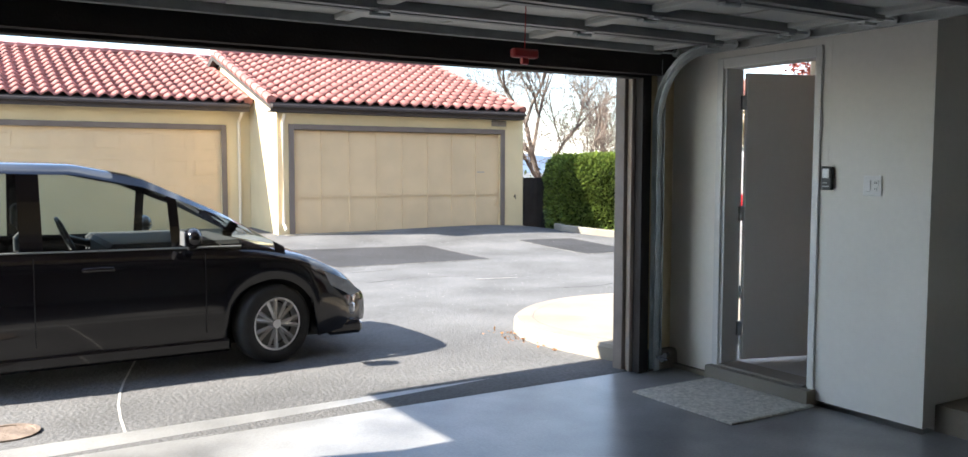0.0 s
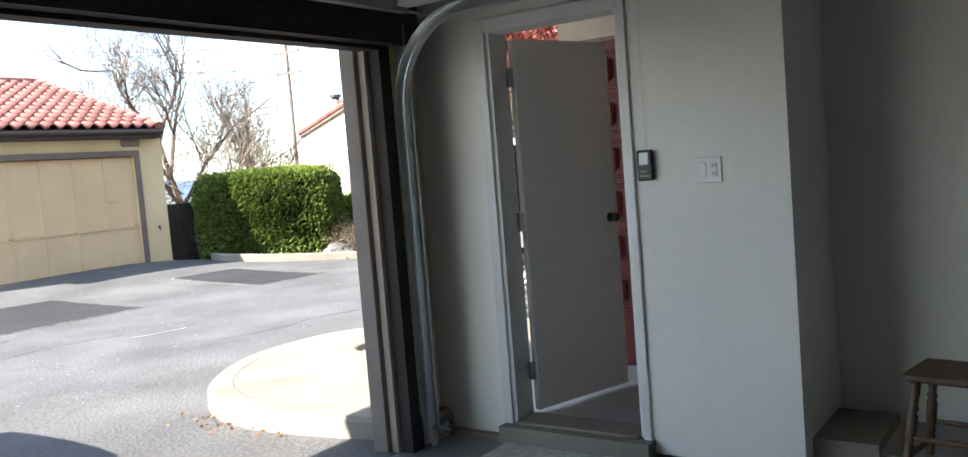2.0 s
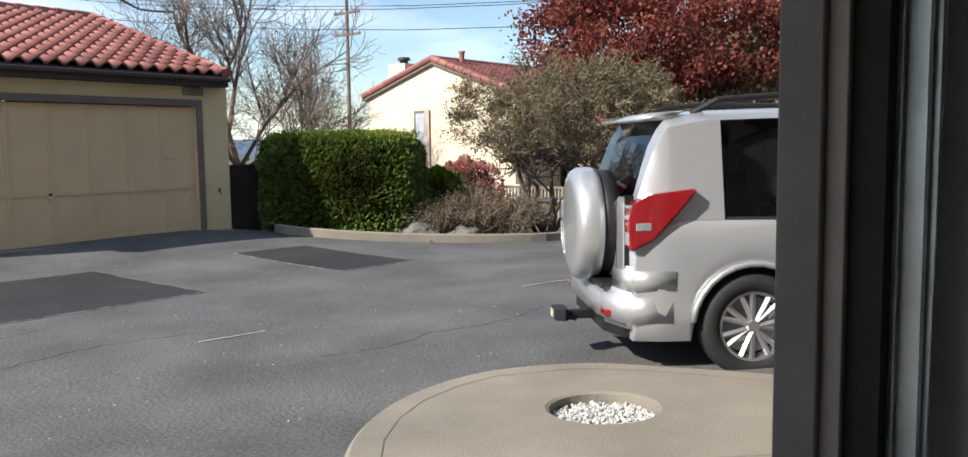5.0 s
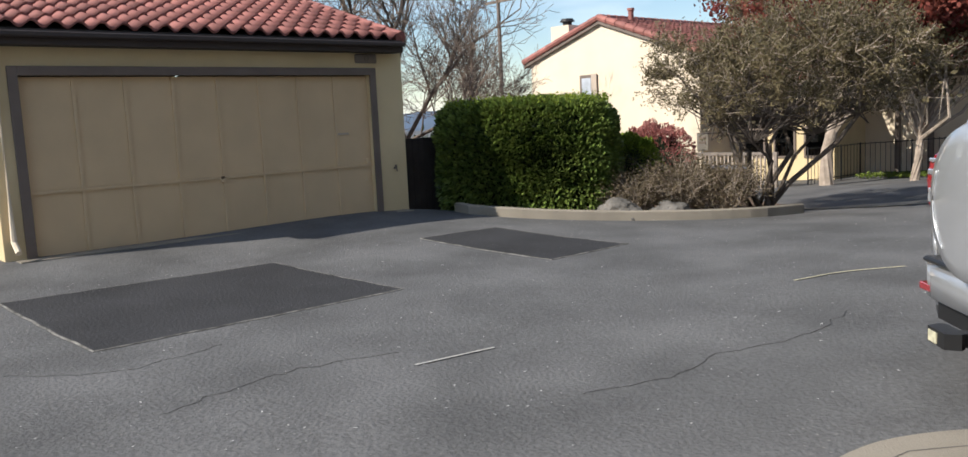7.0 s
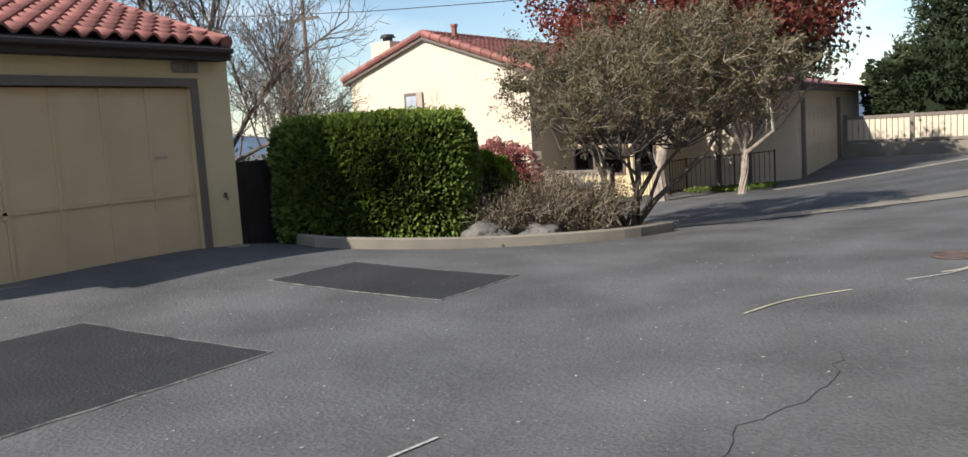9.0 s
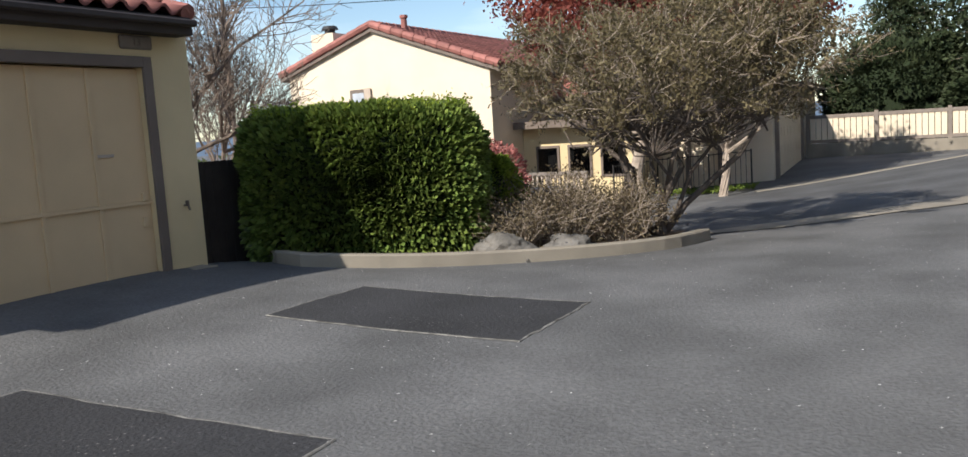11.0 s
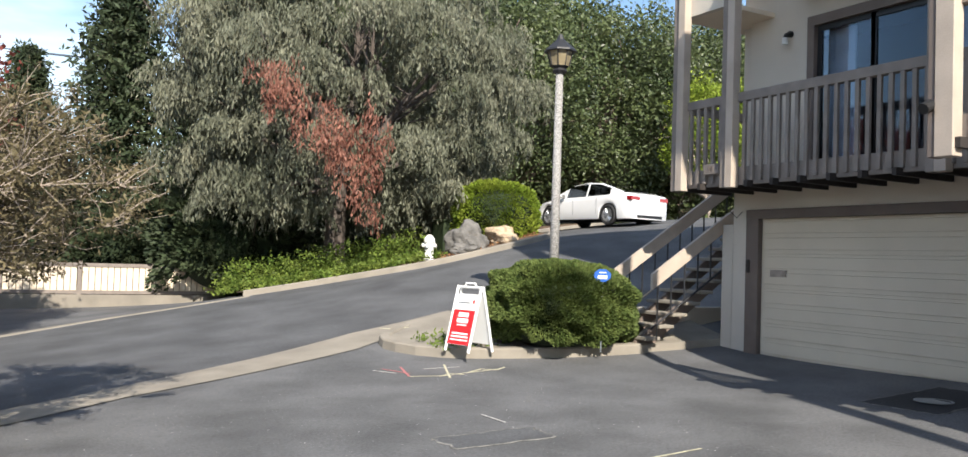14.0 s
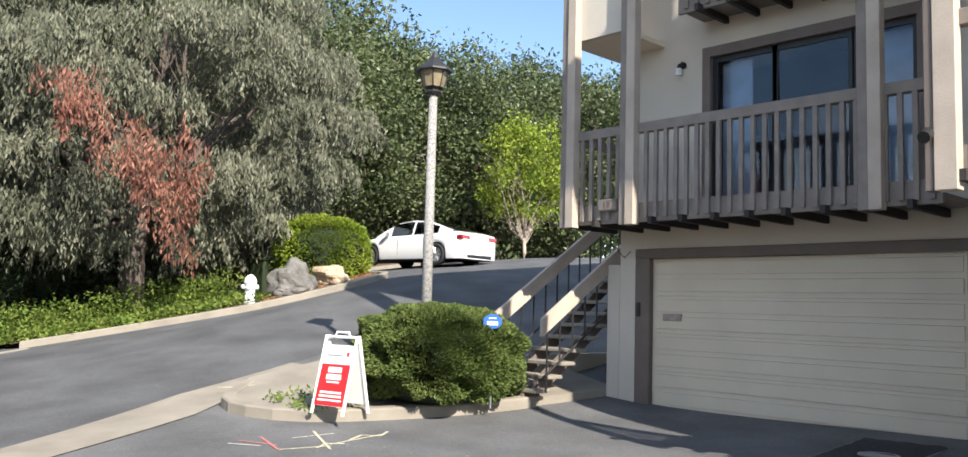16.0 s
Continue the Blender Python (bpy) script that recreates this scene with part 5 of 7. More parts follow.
def wheel(parent, x, y, r, side, steer=0.0, spokes=7):
    """A wheel whose outer face looks along side * x."""
    m = pose(x, y, r, 0, 0, steer)
    if side < 0:
        m = m @ pose(0, 0, 0, 0, 0, 180)
    w = 0.19
    ty = lathe(bmesh.new(), [(r * 0.66, -w / 2), (r * 0.9, -w / 2), (r * 0.985, -w * 0.4), (r, -w * 0.2), (r, w * 0.2), (r * 0.985, w * 0.4), (r * 0.9, w / 2), (r * 0.68, w / 2), (r * 0.66, w * 0.3), (r * 0.64, -w * 0.3)], 40)
    t = part("wheel", ty, M["rubber"], parent, smooth=True)
    t.matrix_local = m
    rim = bmesh.new()
    lathe(rim, [(r * 0.67, -w * 0.2), (r * 0.67, w * 0.44), (r * 0.62, w * 0.44), (r * 0.60, w * 0.1), (r * 0.58, w * 0.05)], 40)
    for f in [f for f in rim.faces if len(f.verts) > 4]:
        bmesh.ops.delete(rim, geom=[f], context="FACES_ONLY")
    tube(rim, [(w * 0.1, 0, 0), (w * 0.42, 0, 0)], [r * 0.15, r * 0.12], 12)
    for k in range(spokes):
        a = 2 * math.pi * k / spokes
        for da in (-0.11, 0.11):
            c0, c1 = Vector((w * 0.34, math.cos(a) * r * 0.1, math.sin(a) * r * 0.1)), Vector((w * 0.38, math.cos(a + da * 1.6) * r * 0.62, math.sin(a + da * 1.6) * r * 0.62))
            tube(rim, [c0, c1], [r * 0.05, r * 0.055], 4)
    part("rim", rim, M["alloy"], t, "silver alloy rim")
    part("brake_disc", lathe(bmesh.new(), [(r * 0.56, -w * 0.1), (r * 0.56, 0.0), (0.02, 0.0)], 24), M["strut"], t, "dark brake disc")


def car(name, label, at, rz, paint, L, W, deck, roof, wid, cab, wheels, r, clear, pillars, steer=0.0, sidetop=0.72, tint="glass_car"):
    """Body lofted from tables of (distance from the tail, value)."""
    c = thing(name, label, "car", at, rz)
    ys = sorted(set(np.round(np.linspace(0, L, 60), 3)) | {round(w + k * r * 0.12, 3) for w in wheels for k in range(-10, 11)} | {round(v, 3) for v in cab})
    ys = [y for y in ys if 0 <= y <= L]
    f = lambda tab, y: float(np.interp(y, [t[0] for t in tab], [t[1] for t in tab]))

    def smoothf(tab, y):
        return sum(f(tab, min(max(y + d, 0), L)) for d in (-0.09, -0.045, 0, 0.045, 0.09)) / 5
    lower, under = bmesh.new(), bmesh.new()
    rows = []
    for y in ys:
        w, dk = smoothf(wid, y) * W / 2, smoothf(deck, y)
        zb = clear + 0.06 * max(0, (y - (L - 0.5)) / 0.5)
        for wy in wheels:
            dd = (r * 1.14) ** 2 - (y - wy) ** 2
            if dd > 0:
                zb = max(zb, r + math.sqrt(dd))
        zb = min(zb, dk - 0.12)
        h = dk - zb
        half = [(w * 0.965, zb), (w * 0.99, zb + min(0.05, h * 0.2)), (w, max(zb + h * 0.35, min(0.5, dk - 0.1))), (w * 0.99, dk - min(0.16, h * 0.3)), (w * 0.96, dk - min(0.05, h * 0.12)), (w * 0.90, dk), (w * 0.55, dk + 0.025), (0, dk + 0.035)]
        ring = [(-a, b) for a, b in half[:-1]] + [(a, b) for a, b in half[::-1]]
        rows.append([lower.verts.new((a, y, b)) for a, b in ring])
    for r0, r1 in zip(rows, rows[1:]):
        for k in range(len(r0) - 1):
            y_mid = (r0[0].co.y + r1[0].co.y) / 2
            if cab[0] + 0.25 < y_mid < cab[3] - 0.35 and 5 <= k <= 8:
                continue
            lower.faces.new((r0[k], r0[k + 1], r1[k + 1], r1[k]))
    lower.faces.new(rows[0])
    lower.faces.new(rows[-1][::-1])
    bmesh.ops.recalc_face_normals(lower, faces=lower.faces)
    body = part("body", lower, paint, c, smooth=True)
    hw = W / 2 - 0.23
    box(under, -hw, hw, 0.12, L - 0.15, clear - 0.02, clear + 0.16)
    for wy in wheels:
        box(under, -hw, hw, wy - r * 1.2, wy + r * 1.2, clear, 0.72)
    part("underbody", under, M["black"], c)
    # cabin: pieces sorted by what they are
    y0, y1, y2, y3 = cab
    cy = [y for y in ys if y0 <= y <= y3]
    piece = {}
    rings = []
    for y in cy:
        w, rf, dk = smoothf(wid, y) * W / 2, f(roof, y), smoothf(deck, y)
        rf = max(rf, dk + 0.02)
        k = min(1.0, (rf - dk) / 0.5)
        wt = w * (0.90 - (0.90 - sidetop) * k)
        half = [(w * 0.93, dk - 0.02), (w * 0.93 * 0.45 + wt * 0.55, dk + (rf - dk) * 0.5), (wt, rf - 0.06 * k), (wt * 0.86, rf), (wt * 0.45, rf + 0.02), (0, rf + 0.027)]
        rings.append([Vector((-a, y, b)) for a, b in half[:-1]] + [Vector((a, y, b)) for a, b in half[::-1]])
    for i in range(len(cy) - 1):
        ym = (cy[i] + cy[i + 1]) / 2
        for k in range(10):
            side = k in (0, 1, 8, 9)
            if side:
                post = next((j for j, (a, b) in enumerate(pillars) if a <= ym <= b), None)
                nm = ("pillar", post, k > 5) if post is not None else ("window", sum(ym > b for a, b in pillars), k > 5)
            elif k in (2, 7):
                nm = ("roof", 0, 0)
            elif ym < y1:
                nm = ("rear_window", 0, 0)
            elif ym > y2:
                nm = ("windscreen", 0, 0)
            else:
                nm = ("roof", 0, 0)
            piece.setdefault(nm, []).append((rings[i][k], rings[i][k + 1], rings[i + 1][k + 1], rings[i + 1][k]))
    for nm, quads in piece.items():
        bm = bmesh.new()
        for q in quads:
            bm.faces.new([bm.verts.new(v) for v in q])
        bmesh.ops.remove_doubles(bm, verts=bm.verts, dist=0.0005)
        bmesh.ops.recalc_face_normals(bm, faces=bm.faces)
        if nm[0] in ("window", "rear_window", "windscreen"):
            o = part(nm[0], bm, M["glass_dark"] if nm[0] == "rear_window" and tint != "glass_car" else M[tint], c)
            o.visible_shadow = False
        else:
            part(nm[0], bm, paint if nm[0] == "roof" or tint != "glass_car" else (M["black"] if paint is not M["carblack"] else paint), c, smooth=True)
    for wy in wheels:
        for s in (-1, 1):
            wheel(c, s * (W / 2 - 0.10), wy, r, s, steer if wy == max(wheels) else 0.0)
    # cabin fittings
    for sx in (-0.36, 0.36):
        for sy in (y1 + 0.55, (y1 + y2) / 2 + 0.45):
            s = part("seat", B((sx - 0.22, sx + 0.22, sy - 0.25, sy + 0.25, clear + 0.2, clear + 0.42), (sx - 0.21, sx + 0.21, sy - 0.34, sy - 0.22, clear + 0.3, f(deck, sy) + 0.05), bev=0.04), M["seat"], c, "dark cloth seat")
            part("headrest", B((sx - 0.12, sx + 0.12, sy - 0.36, sy - 0.26, f(deck, sy) + 0.10, f(deck, sy) + 0.28), bev=0.03), M["seat"], s)
    part("dashboard", B((-W * 0.40, W * 0.40, y2 - 0.05, y3 - 0.3, f(deck, y2) - 0.25, f(deck, y2) + 0.02), bev=0.03), M["seat"], c, "dark dashboard")
    st_bm = bmesh.new()
    cx, cyy, cz = -0.36, y2 - 0.22, f(deck, y2) + 0.0
    tube(st_bm, [(cx + 0.18 * math.cos(a), cyy - 0.07 * math.sin(a), cz + 0.16 * math.sin(a)) for a in np.linspace(0, 6.283, 20)], 0.016, 6)
    tube(st_bm, [(cx, cyy, cz), (cx, cyy + 0.2, cz - 0.06)], 0.03)
    part("steering_wheel", st_bm, M["black"], c, smooth=True)
    return c


# small black hatchback before the garage
def mirror(c, x, y, z, paint, s):
    bm = bmesh.new()
    bmesh.ops.create_uvsphere(bm, u_segments=14, v_segments=8, radius=0.1, matrix=Matrix.LocRotScale((x + s * 0.06, y, z), None, (1.0, 0.65, 0.75)))
    m = part("door_mirror", bm, paint, c, smooth=True)
    part("stalk", B((x - 0.03, x + 0.03, y - 0.02, y + 0.02, z - 0.09, z - 0.03)), M["black"], m)
    part("mirror_glass", B((x + s * 0.06 - 0.07, x + s * 0.06 + 0.07, y - 0.075, y - 0.068, z - 0.05, z + 0.05)), M["alloy"], m)


L = 4.10
hatch = car("hatchback_car", "black compact hatchback parked across the driveway", (-2.56, -5.22, -0.05), 0, M["carblack"], L, 1.69,
            [(0, .80), (.25, .96), (1.2, .95), (2.6, .93), (3.1, .90), (3.55, .80), (3.85, .66), (4.02, .52), (4.1, .42)],
            [(.12, .95), (.3, 1.28), (.6, 1.46), (1.2, 1.525), (1.9, 1.51), (2.35, 1.42), (2.9, 1.16), (3.35, .90)],
            [(0, .86), (.25, .97), (.8, 1), (3.2, 1), (3.6, .96), (3.9, .84), (4.1, .62)],
            (.12, .75, 2.15, 3.35), (0.72, 3.24), 0.305, 0.17, ((.12, .45), (1.52, 1.68), (2.50, 2.58), (3.26, 3.4)), steer=14, sidetop=0.70)
for s in (-1, 1):
    hl = bmesh.new()
    prism(hl, [(3.42, 0.79), (3.86, 0.60), (3.98, 0.50), (3.90, 0.47), (3.62, 0.62)], "x", s * 0.56, s * 0.76)
    part("headlight", hl, M["lampclear"], hatch, "clear headlight lens")
    mirror(hatch, s * 0.86, 2.62, 1.0, M["carblack"], s)
    for yd in (0.95, 2.0):
        part("door_handle", T(([(s * 0.85, yd - 0.1, 0.80), (s * 0.865, yd, 0.805), (s * 0.85, yd + 0.1, 0.80)], 0.016)), M["carblack"], hatch)
    part("side_skirt", B((s * 0.80, s * 0.855, 1.05, 2.9, 0.14, 0.24), bev=0.02), M["carblack"], hatch)
    part("door_seam", B((s * 0.8455, s * 0.8485, 1.60, 1.606, 0.3, 0.9), (s * 0.8455, s * 0.8485, 2.72, 2.726, 0.3, 0.88)), M["black"], hatch)
    part("window_trim", T(([(s * 0.787, 0.5, 0.945), (s * 0.787, 3.0, 0.915)], 0.007), sides=5), M["strut"], hatch, "thin grey window trim")
part("front_lip", B((-0.70, 0.70, 3.72, 4.03, 0.14, 0.25), bev=0.03), M["carblack"], hatch)
part("grille", B((-0.45, 0.45, 4.02, 4.07, 0.28, 0.40), bev=0.01), M["black"], hatch)
part("fog_lamp", B((0.50, 0.68, 3.86, 3.97, 0.30, 0.40), bev=0.02), M["lampclear"], hatch)

# silver utility car with a spare wheel on its tail
L = 3.0
suv = car("utility_car", "silver utility car with covered spare wheel", (-2.645, 3.70, -0.09), -48, M["carsilver"], L, 1.82,
          [(0, 1.04), (.3, 1.08), (1.1, 1.07), (2.0, 1.03), (2.4, .98), (2.8, .82), (3.0, .60)],
          [(.02, 1.12), (.08, 1.34), (.17, 1.60), (.26, 1.73), (.5, 1.77), (1.3, 1.79), (1.7, 1.74), (2.0, 1.5), (2.35, 1.1), (2.5, .98)],
          [(0, .92), (.12, .98), (.8, 1), (2.3, 1), (2.65, .84), (3.0, .56)],
          (.02, .26, 1.75, 2.5), (0.80, 2.32), 0.35, 0.26, ((.02, .60), (1.2, 1.3), (1.8, 1.9), (2.2, 2.5)), sidetop=0.80, tint="glass_dark")
sp = part("spare_wheel_cover", lathe(bmesh.new(), [(0.33, 0.0), (0.405, 0.02), (0.412, 0.07), (0.405, 0.15), (0.375, 0.19), (0.30, 0.205), (0.05, 0.215), (0.001, 0.215)], 56), M["carsilver"], suv, "silver hard spare wheel cover", True)
sp.matrix_local = pose(0.13, -0.10, 0.99, 0, 0, -90)
part("cover_band", lathe(bmesh.new(), [(0.30, -0.12), (0.385, -0.10), (0.39, 0.0), (0.36, 0.03), (0.30, 0.03)], 48), M["black"], sp, "black tyre band", True)
part("cover_crease", T(([(0.208, 0.30 * math.cos(q), 0.30 * math.sin(q)) for q in np.linspace(2.6, 4.1, 14)], 0.004), sides=5), M["carsilver"], sp, smooth=True)
part("tailgate_panel", B((-0.74, 0.72, -0.035, 0.06, 0.60, 1.20), bev=0.03), M["carsilver"], suv, "silver side-hinged tailgate")
parts("tailgate_seam", ((0.722, 0.73, -0.034, 0.03, 0.62, 1.22), (-0.75, -0.742, -0.034, 0.03, 0.62, 1.22), (0.50, 0.506, -0.039, -0.033, 0.64, 1.18)), M["black"], suv)
bp = bmesh.new()
prism(bp, [(-0.90, 0.30), (-0.86, -0.06), (-0.55, -0.17), (0.55, -0.17), (0.86, -0.06), (0.90, 0.30)], "z", 0.34, 0.60)
bmesh.ops.bevel(bp, geom=bp.edges[:], offset=0.045, segments=3, affect="EDGES")
part("rear_bumper", bp, M["carsilver"], suv, smooth=True)
for s in (-1, 1):
    cb_ = bmesh.new()
    prism(cb_, [(s * 0.60, -0.10), (s * 0.86, -0.03), (s * 0.905, 0.30), (s * 0.80, 0.30), (s * 0.74, 0.0)], "z", 0.57, 0.76)
    bmesh.ops.bevel(cb_, geom=cb_.edges[:], offset=0.03, segments=2, affect="EDGES")
    part("bumper_corner", cb_, M["carsilver"], suv, smooth=True)
part("bumper_step", B((-0.62, 0.62, -0.175, -0.03, 0.585, 0.615), bev=0.012), M["black"], suv, "black bumper step pad")
vb = bmesh.new()
prism(vb, [(-0.80, 0.25), (-0.74, -0.04), (-0.5, -0.13), (0.5, -0.13), (0.74, -0.04), (0.80, 0.25)], "z", 0.27, 0.36)
part("bumper_valance", vb, M["black"], suv)
sb = bmesh.new()
prism(sb, [(0.40, 1.785), (0.15, 1.765), (0.10, 1.735), (0.10, 1.715), (0.30, 1.72)], "x", -0.64, 0.64)
bmesh.ops.bevel(sb, geom=sb.edges[:], offset=0.008, segments=2, affect="EDGES")
part("spoiler", sb, M["carsilver"], suv, smooth=True)
part("wiper", T(([(0.05, -0.015, 1.25), (0.35, 0.0, 1.29), (0.58, 0.01, 1.27)], 0.012), sides=5), M["black"], suv, "black rear wiper")
for s in (-1, 1):
    tl = bmesh.new()
    prism(tl, [(-0.03, 0.86), (-0.045, 1.05), (-0.02, 1.17), (0.10, 1.235), (0.42, 1.27), (0.30, 1.12), (0.12, 0.93)], "x", s * 0.735, s * 0.905)
    bmesh.ops.bevel(tl, geom=tl.edges[:], offset=0.018, segments=2, affect="EDGES")
    tlo = part("tail_light", tl, M["lampred"], suv, "red tail light")
    for z0, z1, y in ((0.90, 0.985, -0.047), (1.065, 1.10, -0.051), (1.14, 1.165, -0.043)):
        part("clear_lens", B((s * 0.755, s * 0.87, y, y + 0.03, z0, z1), bev=0.006), M["lampclear"], tlo, "clear lamp lens")
    part("clear_side_lens", B((s * 0.898, s * 0.912, 0.0, 0.10, 1.0, 1.05), bev=0.004), M["lampclear"], tlo, "clear lamp lens")
    part("reflector", B((s * 0.50, s * 0.70, -0.158, -0.10, 0.405, 0.45), bev=0.006), M["lampred"], suv, "red bumper reflector")
    part("roof_rail", T(([(s * 0.60, 0.45, 1.76), (s * 0.63, 0.62, 1.85), (s * 0.64, 1.0, 1.875), (s * 0.64, 1.6, 1.86), (s * 0.62, 1.75, 1.75)], 0.022)), M["black"], suv, "black roof rail")
    part("wheel_arch", T(([(s * 0.905, 0.80 + 0.42 * math.cos(q), 0.35 + 0.42 * math.sin(q)) for q in np.linspace(0.1, 3.04, 14)], 0.022), sides=6), M["carsilver"], suv, smooth=True)
    part("door_handle", T(([(s * 0.905, 1.42, 0.98), (s * 0.93, 1.5, 0.985), (s * 0.905, 1.6, 0.98)], 0.018)), M["carsilver"], suv)
    part("door_seam", B((s * 0.907, s * 0.912, 1.25, 1.256, 0.42, 1.04)), M["black"], suv)
pl = part("number_plate", B((-0.68, -0.38, -0.052, -0.034, 0.66, 0.81), bev=0.003), M["plate"], suv, "white number plate")
part("plate_marks", B(*[(-0.65 + k * 0.036, -0.627 + k * 0.036, -0.055, -0.0515, 0.70, 0.76) for k in range(7)]), M["signblue"], pl)
th = bmesh.new()
box(th, 0.14, 0.22, -0.30, 0.2, 0.30, 0.36)
tube(th, [(0.18, -0.26, 0.32), (0.18, -0.34, 0.32)], [0.045, 0.03], 8)
prism(th, [(0.06, -0.36), (0.09, -0.43), (0.28, -0.43), (0.31, -0.36), (0.28, -0.33), (0.09, -0.33)], "z", 0.30, 0.38)
part("tow_hitch", th, M["black"], suv, "black tow hitch step")
part("hitch_badge", B((0.11, 0.20, -0.436, -0.429, 0.31, 0.365)), M["chalkyellow"], suv, "yellow badge")
part("exhaust_pipe", T(([(0.5, 0.2, 0.27), (0.5, -0.06, 0.26)], 0.04), sides=12), M["steel"], suv)

# white saloon up the road
L = 4.85
cz = gz(9.0, 23.7)
sed = car("saloon_car", "white saloon car parked up the road", (11.07, 24.25, gz(10.9, 26.4) - 0.02), 8, M["carwhite"], L, 1.84,
          [(0, .95), (.35, 1.04), (1.0, 1.0), (3.3, .94), (4.2, .82), (4.7, .68), (4.85, .5)],
          [(.35, 1.05), (.9, 1.22), (1.5, 1.40), (2.2, 1.45), (2.8, 1.38), (3.2, 1.2), (3.65, .95)],
          [(0, .86), (.3, .97), (1, 1), (3.8, 1), (4.4, .92), (4.85, .66)],
          (.4, 1.5, 2.75, 3.65), (1.0, 3.83), 0.335, 0.2, ((.4, .95), (1.95, 2.05), (2.95, 3.65)), sidetop=0.74, tint="glass_dark")
for s in (-1, 1):
    part("tail_light", B((s * 0.45, s * 0.86, -0.01, 0.22, 0.78, 0.92), bev=0.02), M["lampred"], sed, "red tail light")
    mirror(sed, s * 0.94, 3.05, 1.0, M["carwhite"], s)
    part("door_seam", B((s * 0.918, s * 0.922, 1.5, 1.507, 0.35, 0.95), (s * 0.918, s * 0.922, 2.6, 2.607, 0.35, 0.92)), M["black"], sed)
part("number_plate", B((-0.16, 0.16, -0.015, 0.0, 0.72, 0.84)), M["plate"], sed, "small number plate")
part("exhaust", B((-0.6, 0.6, -0.01, 0.1, 0.22, 0.34), bev=0.02), M["black"], sed)

# ---- signs, lamp, hydrant ----
sg = thing("sign_board", "red and white folding pavement sign", "sandwich board", (-1.02, 13.93, gz(-1.0, 13.9) + 0.13), -76)
for s in (1, -1):
    tilt = math.atan2(0.20, 0.9)
    for x in (-0.25, 0.25):
        part("frame_leg", T(([(x, -s * 0.24, 0.0), (x, -s * 0.015, 0.95)], 0.022), sides=6), M["signwhite"], sg, "white plastic frame")
    bm = bmesh.new()
    v = [bm.verts.new(p) for p in ((-0.24, -s * 0.225, 0.10), (0.24, -s * 0.225, 0.10), (0.24, -s * 0.045, 0.83), (-0.24, -s * 0.045, 0.83))]
    w = [bm.verts.new(q.co + Vector((0, s * 0.012, 0))) for q in v]
    bm.faces.new(v), bm.faces.new(w[::-1])
    for k in range(4):
        bm.faces.new((v[k], w[k], w[(k + 1) % 4], v[(k + 1) % 4]))
    bmesh.ops.recalc_face_normals(bm, faces=bm.faces)
    pn = part("panel", bm, M["signwhite"], sg, "white printed panel")

    def strip(x0, x1, z0, z1, material, nm, out=0.003, s=s):
        b2 = bmesh.new()
        q = []
        for x, z in ((x0, z0), (x1, z0), (x1, z1), (x0, z1)):
            y = -s * (0.225 - (z - 0.10) * 0.18 / 0.73 + out)
            q.append(b2.verts.new((x, y, z)))
        q2 = [b2.verts.new(a.co + Vector((0, s * 0.002, 0))) for a in q]
        b2.faces.new(q), b2.faces.new(q2[::-1])
        for k in range(4):
            b2.faces.new((q[k], q2[k], q2[(k + 1) % 4], q[(k + 1) % 4]))
        bmesh.ops.recalc_face_normals(b2, faces=b2.faces)
        part(nm, b2, material, pn)
    strip(-0.235, 0.235, 0.105, 0.60, M["signred"], "red_field")
    for z0, z1, hw in ((0.50, 0.565, 0.11), (0.415, 0.48, 0.12), (0.375, 0.395, 0.10), (0.25, 0.275, 0.17), (0.205, 0.23, 0.18), (0.16, 0.18, 0.19)):
        strip(-hw, hw, z0, z1, M["signwhite"], "lettering_bar", 0.006)
    strip(-0.17, 0.08, 0.70, 0.715, M["strut"], "lettering_bar", 0.006)
    strip(0.14, 0.18, 0.70, 0.75, M["signred"], "logo_mark", 0.006)
part("handle", T(([(-0.12, 0, 0.93), (-0.10, 0, 0.99), (0.10, 0, 0.99), (0.12, 0, 0.93)], 0.015)), M["signwhite"], sg)
part("top_bar", T(([(-0.25, 0, 0.93), (0.25, 0, 0.93)], 0.02)), M["signwhite"], sg)

bz = gz(0.94, 14.67)
lp = thing("street_lamp", "speckled concrete lamp post with black lantern", "street lamp", (0.94, 14.67, bz))
part("post", T(([(0, 0, 0), (0, 0, 4.78 - bz)], [0.085, 0.062]), sides=12), M["lampstone"], lp, smooth=True)
lan = part("lantern", T(([(0, 0, 4.76 - bz), (0, 0, 4.80 - bz), (0, 0, 4.84 - bz), (0, 0, 4.88 - bz)], [0.10, 0.13, 0.10, 0.15]), ([(0, 0, 5.12 - bz), (0, 0, 5.15 - bz), (0, 0, 5.30 - bz), (0, 0, 5.33 - bz), (0, 0, 5.42 - bz)], [0.28, 0.27, 0.10, 0.07, 0.03]), sides=8), M["iron"], lp, "black hexagonal lantern")
part("lamp_glass", T(([(0, 0, 4.88 - bz), (0, 0, 5.12 - bz)], [0.15, 0.21]), sides=8), M["lampglass"], lan, "amber lantern glass")
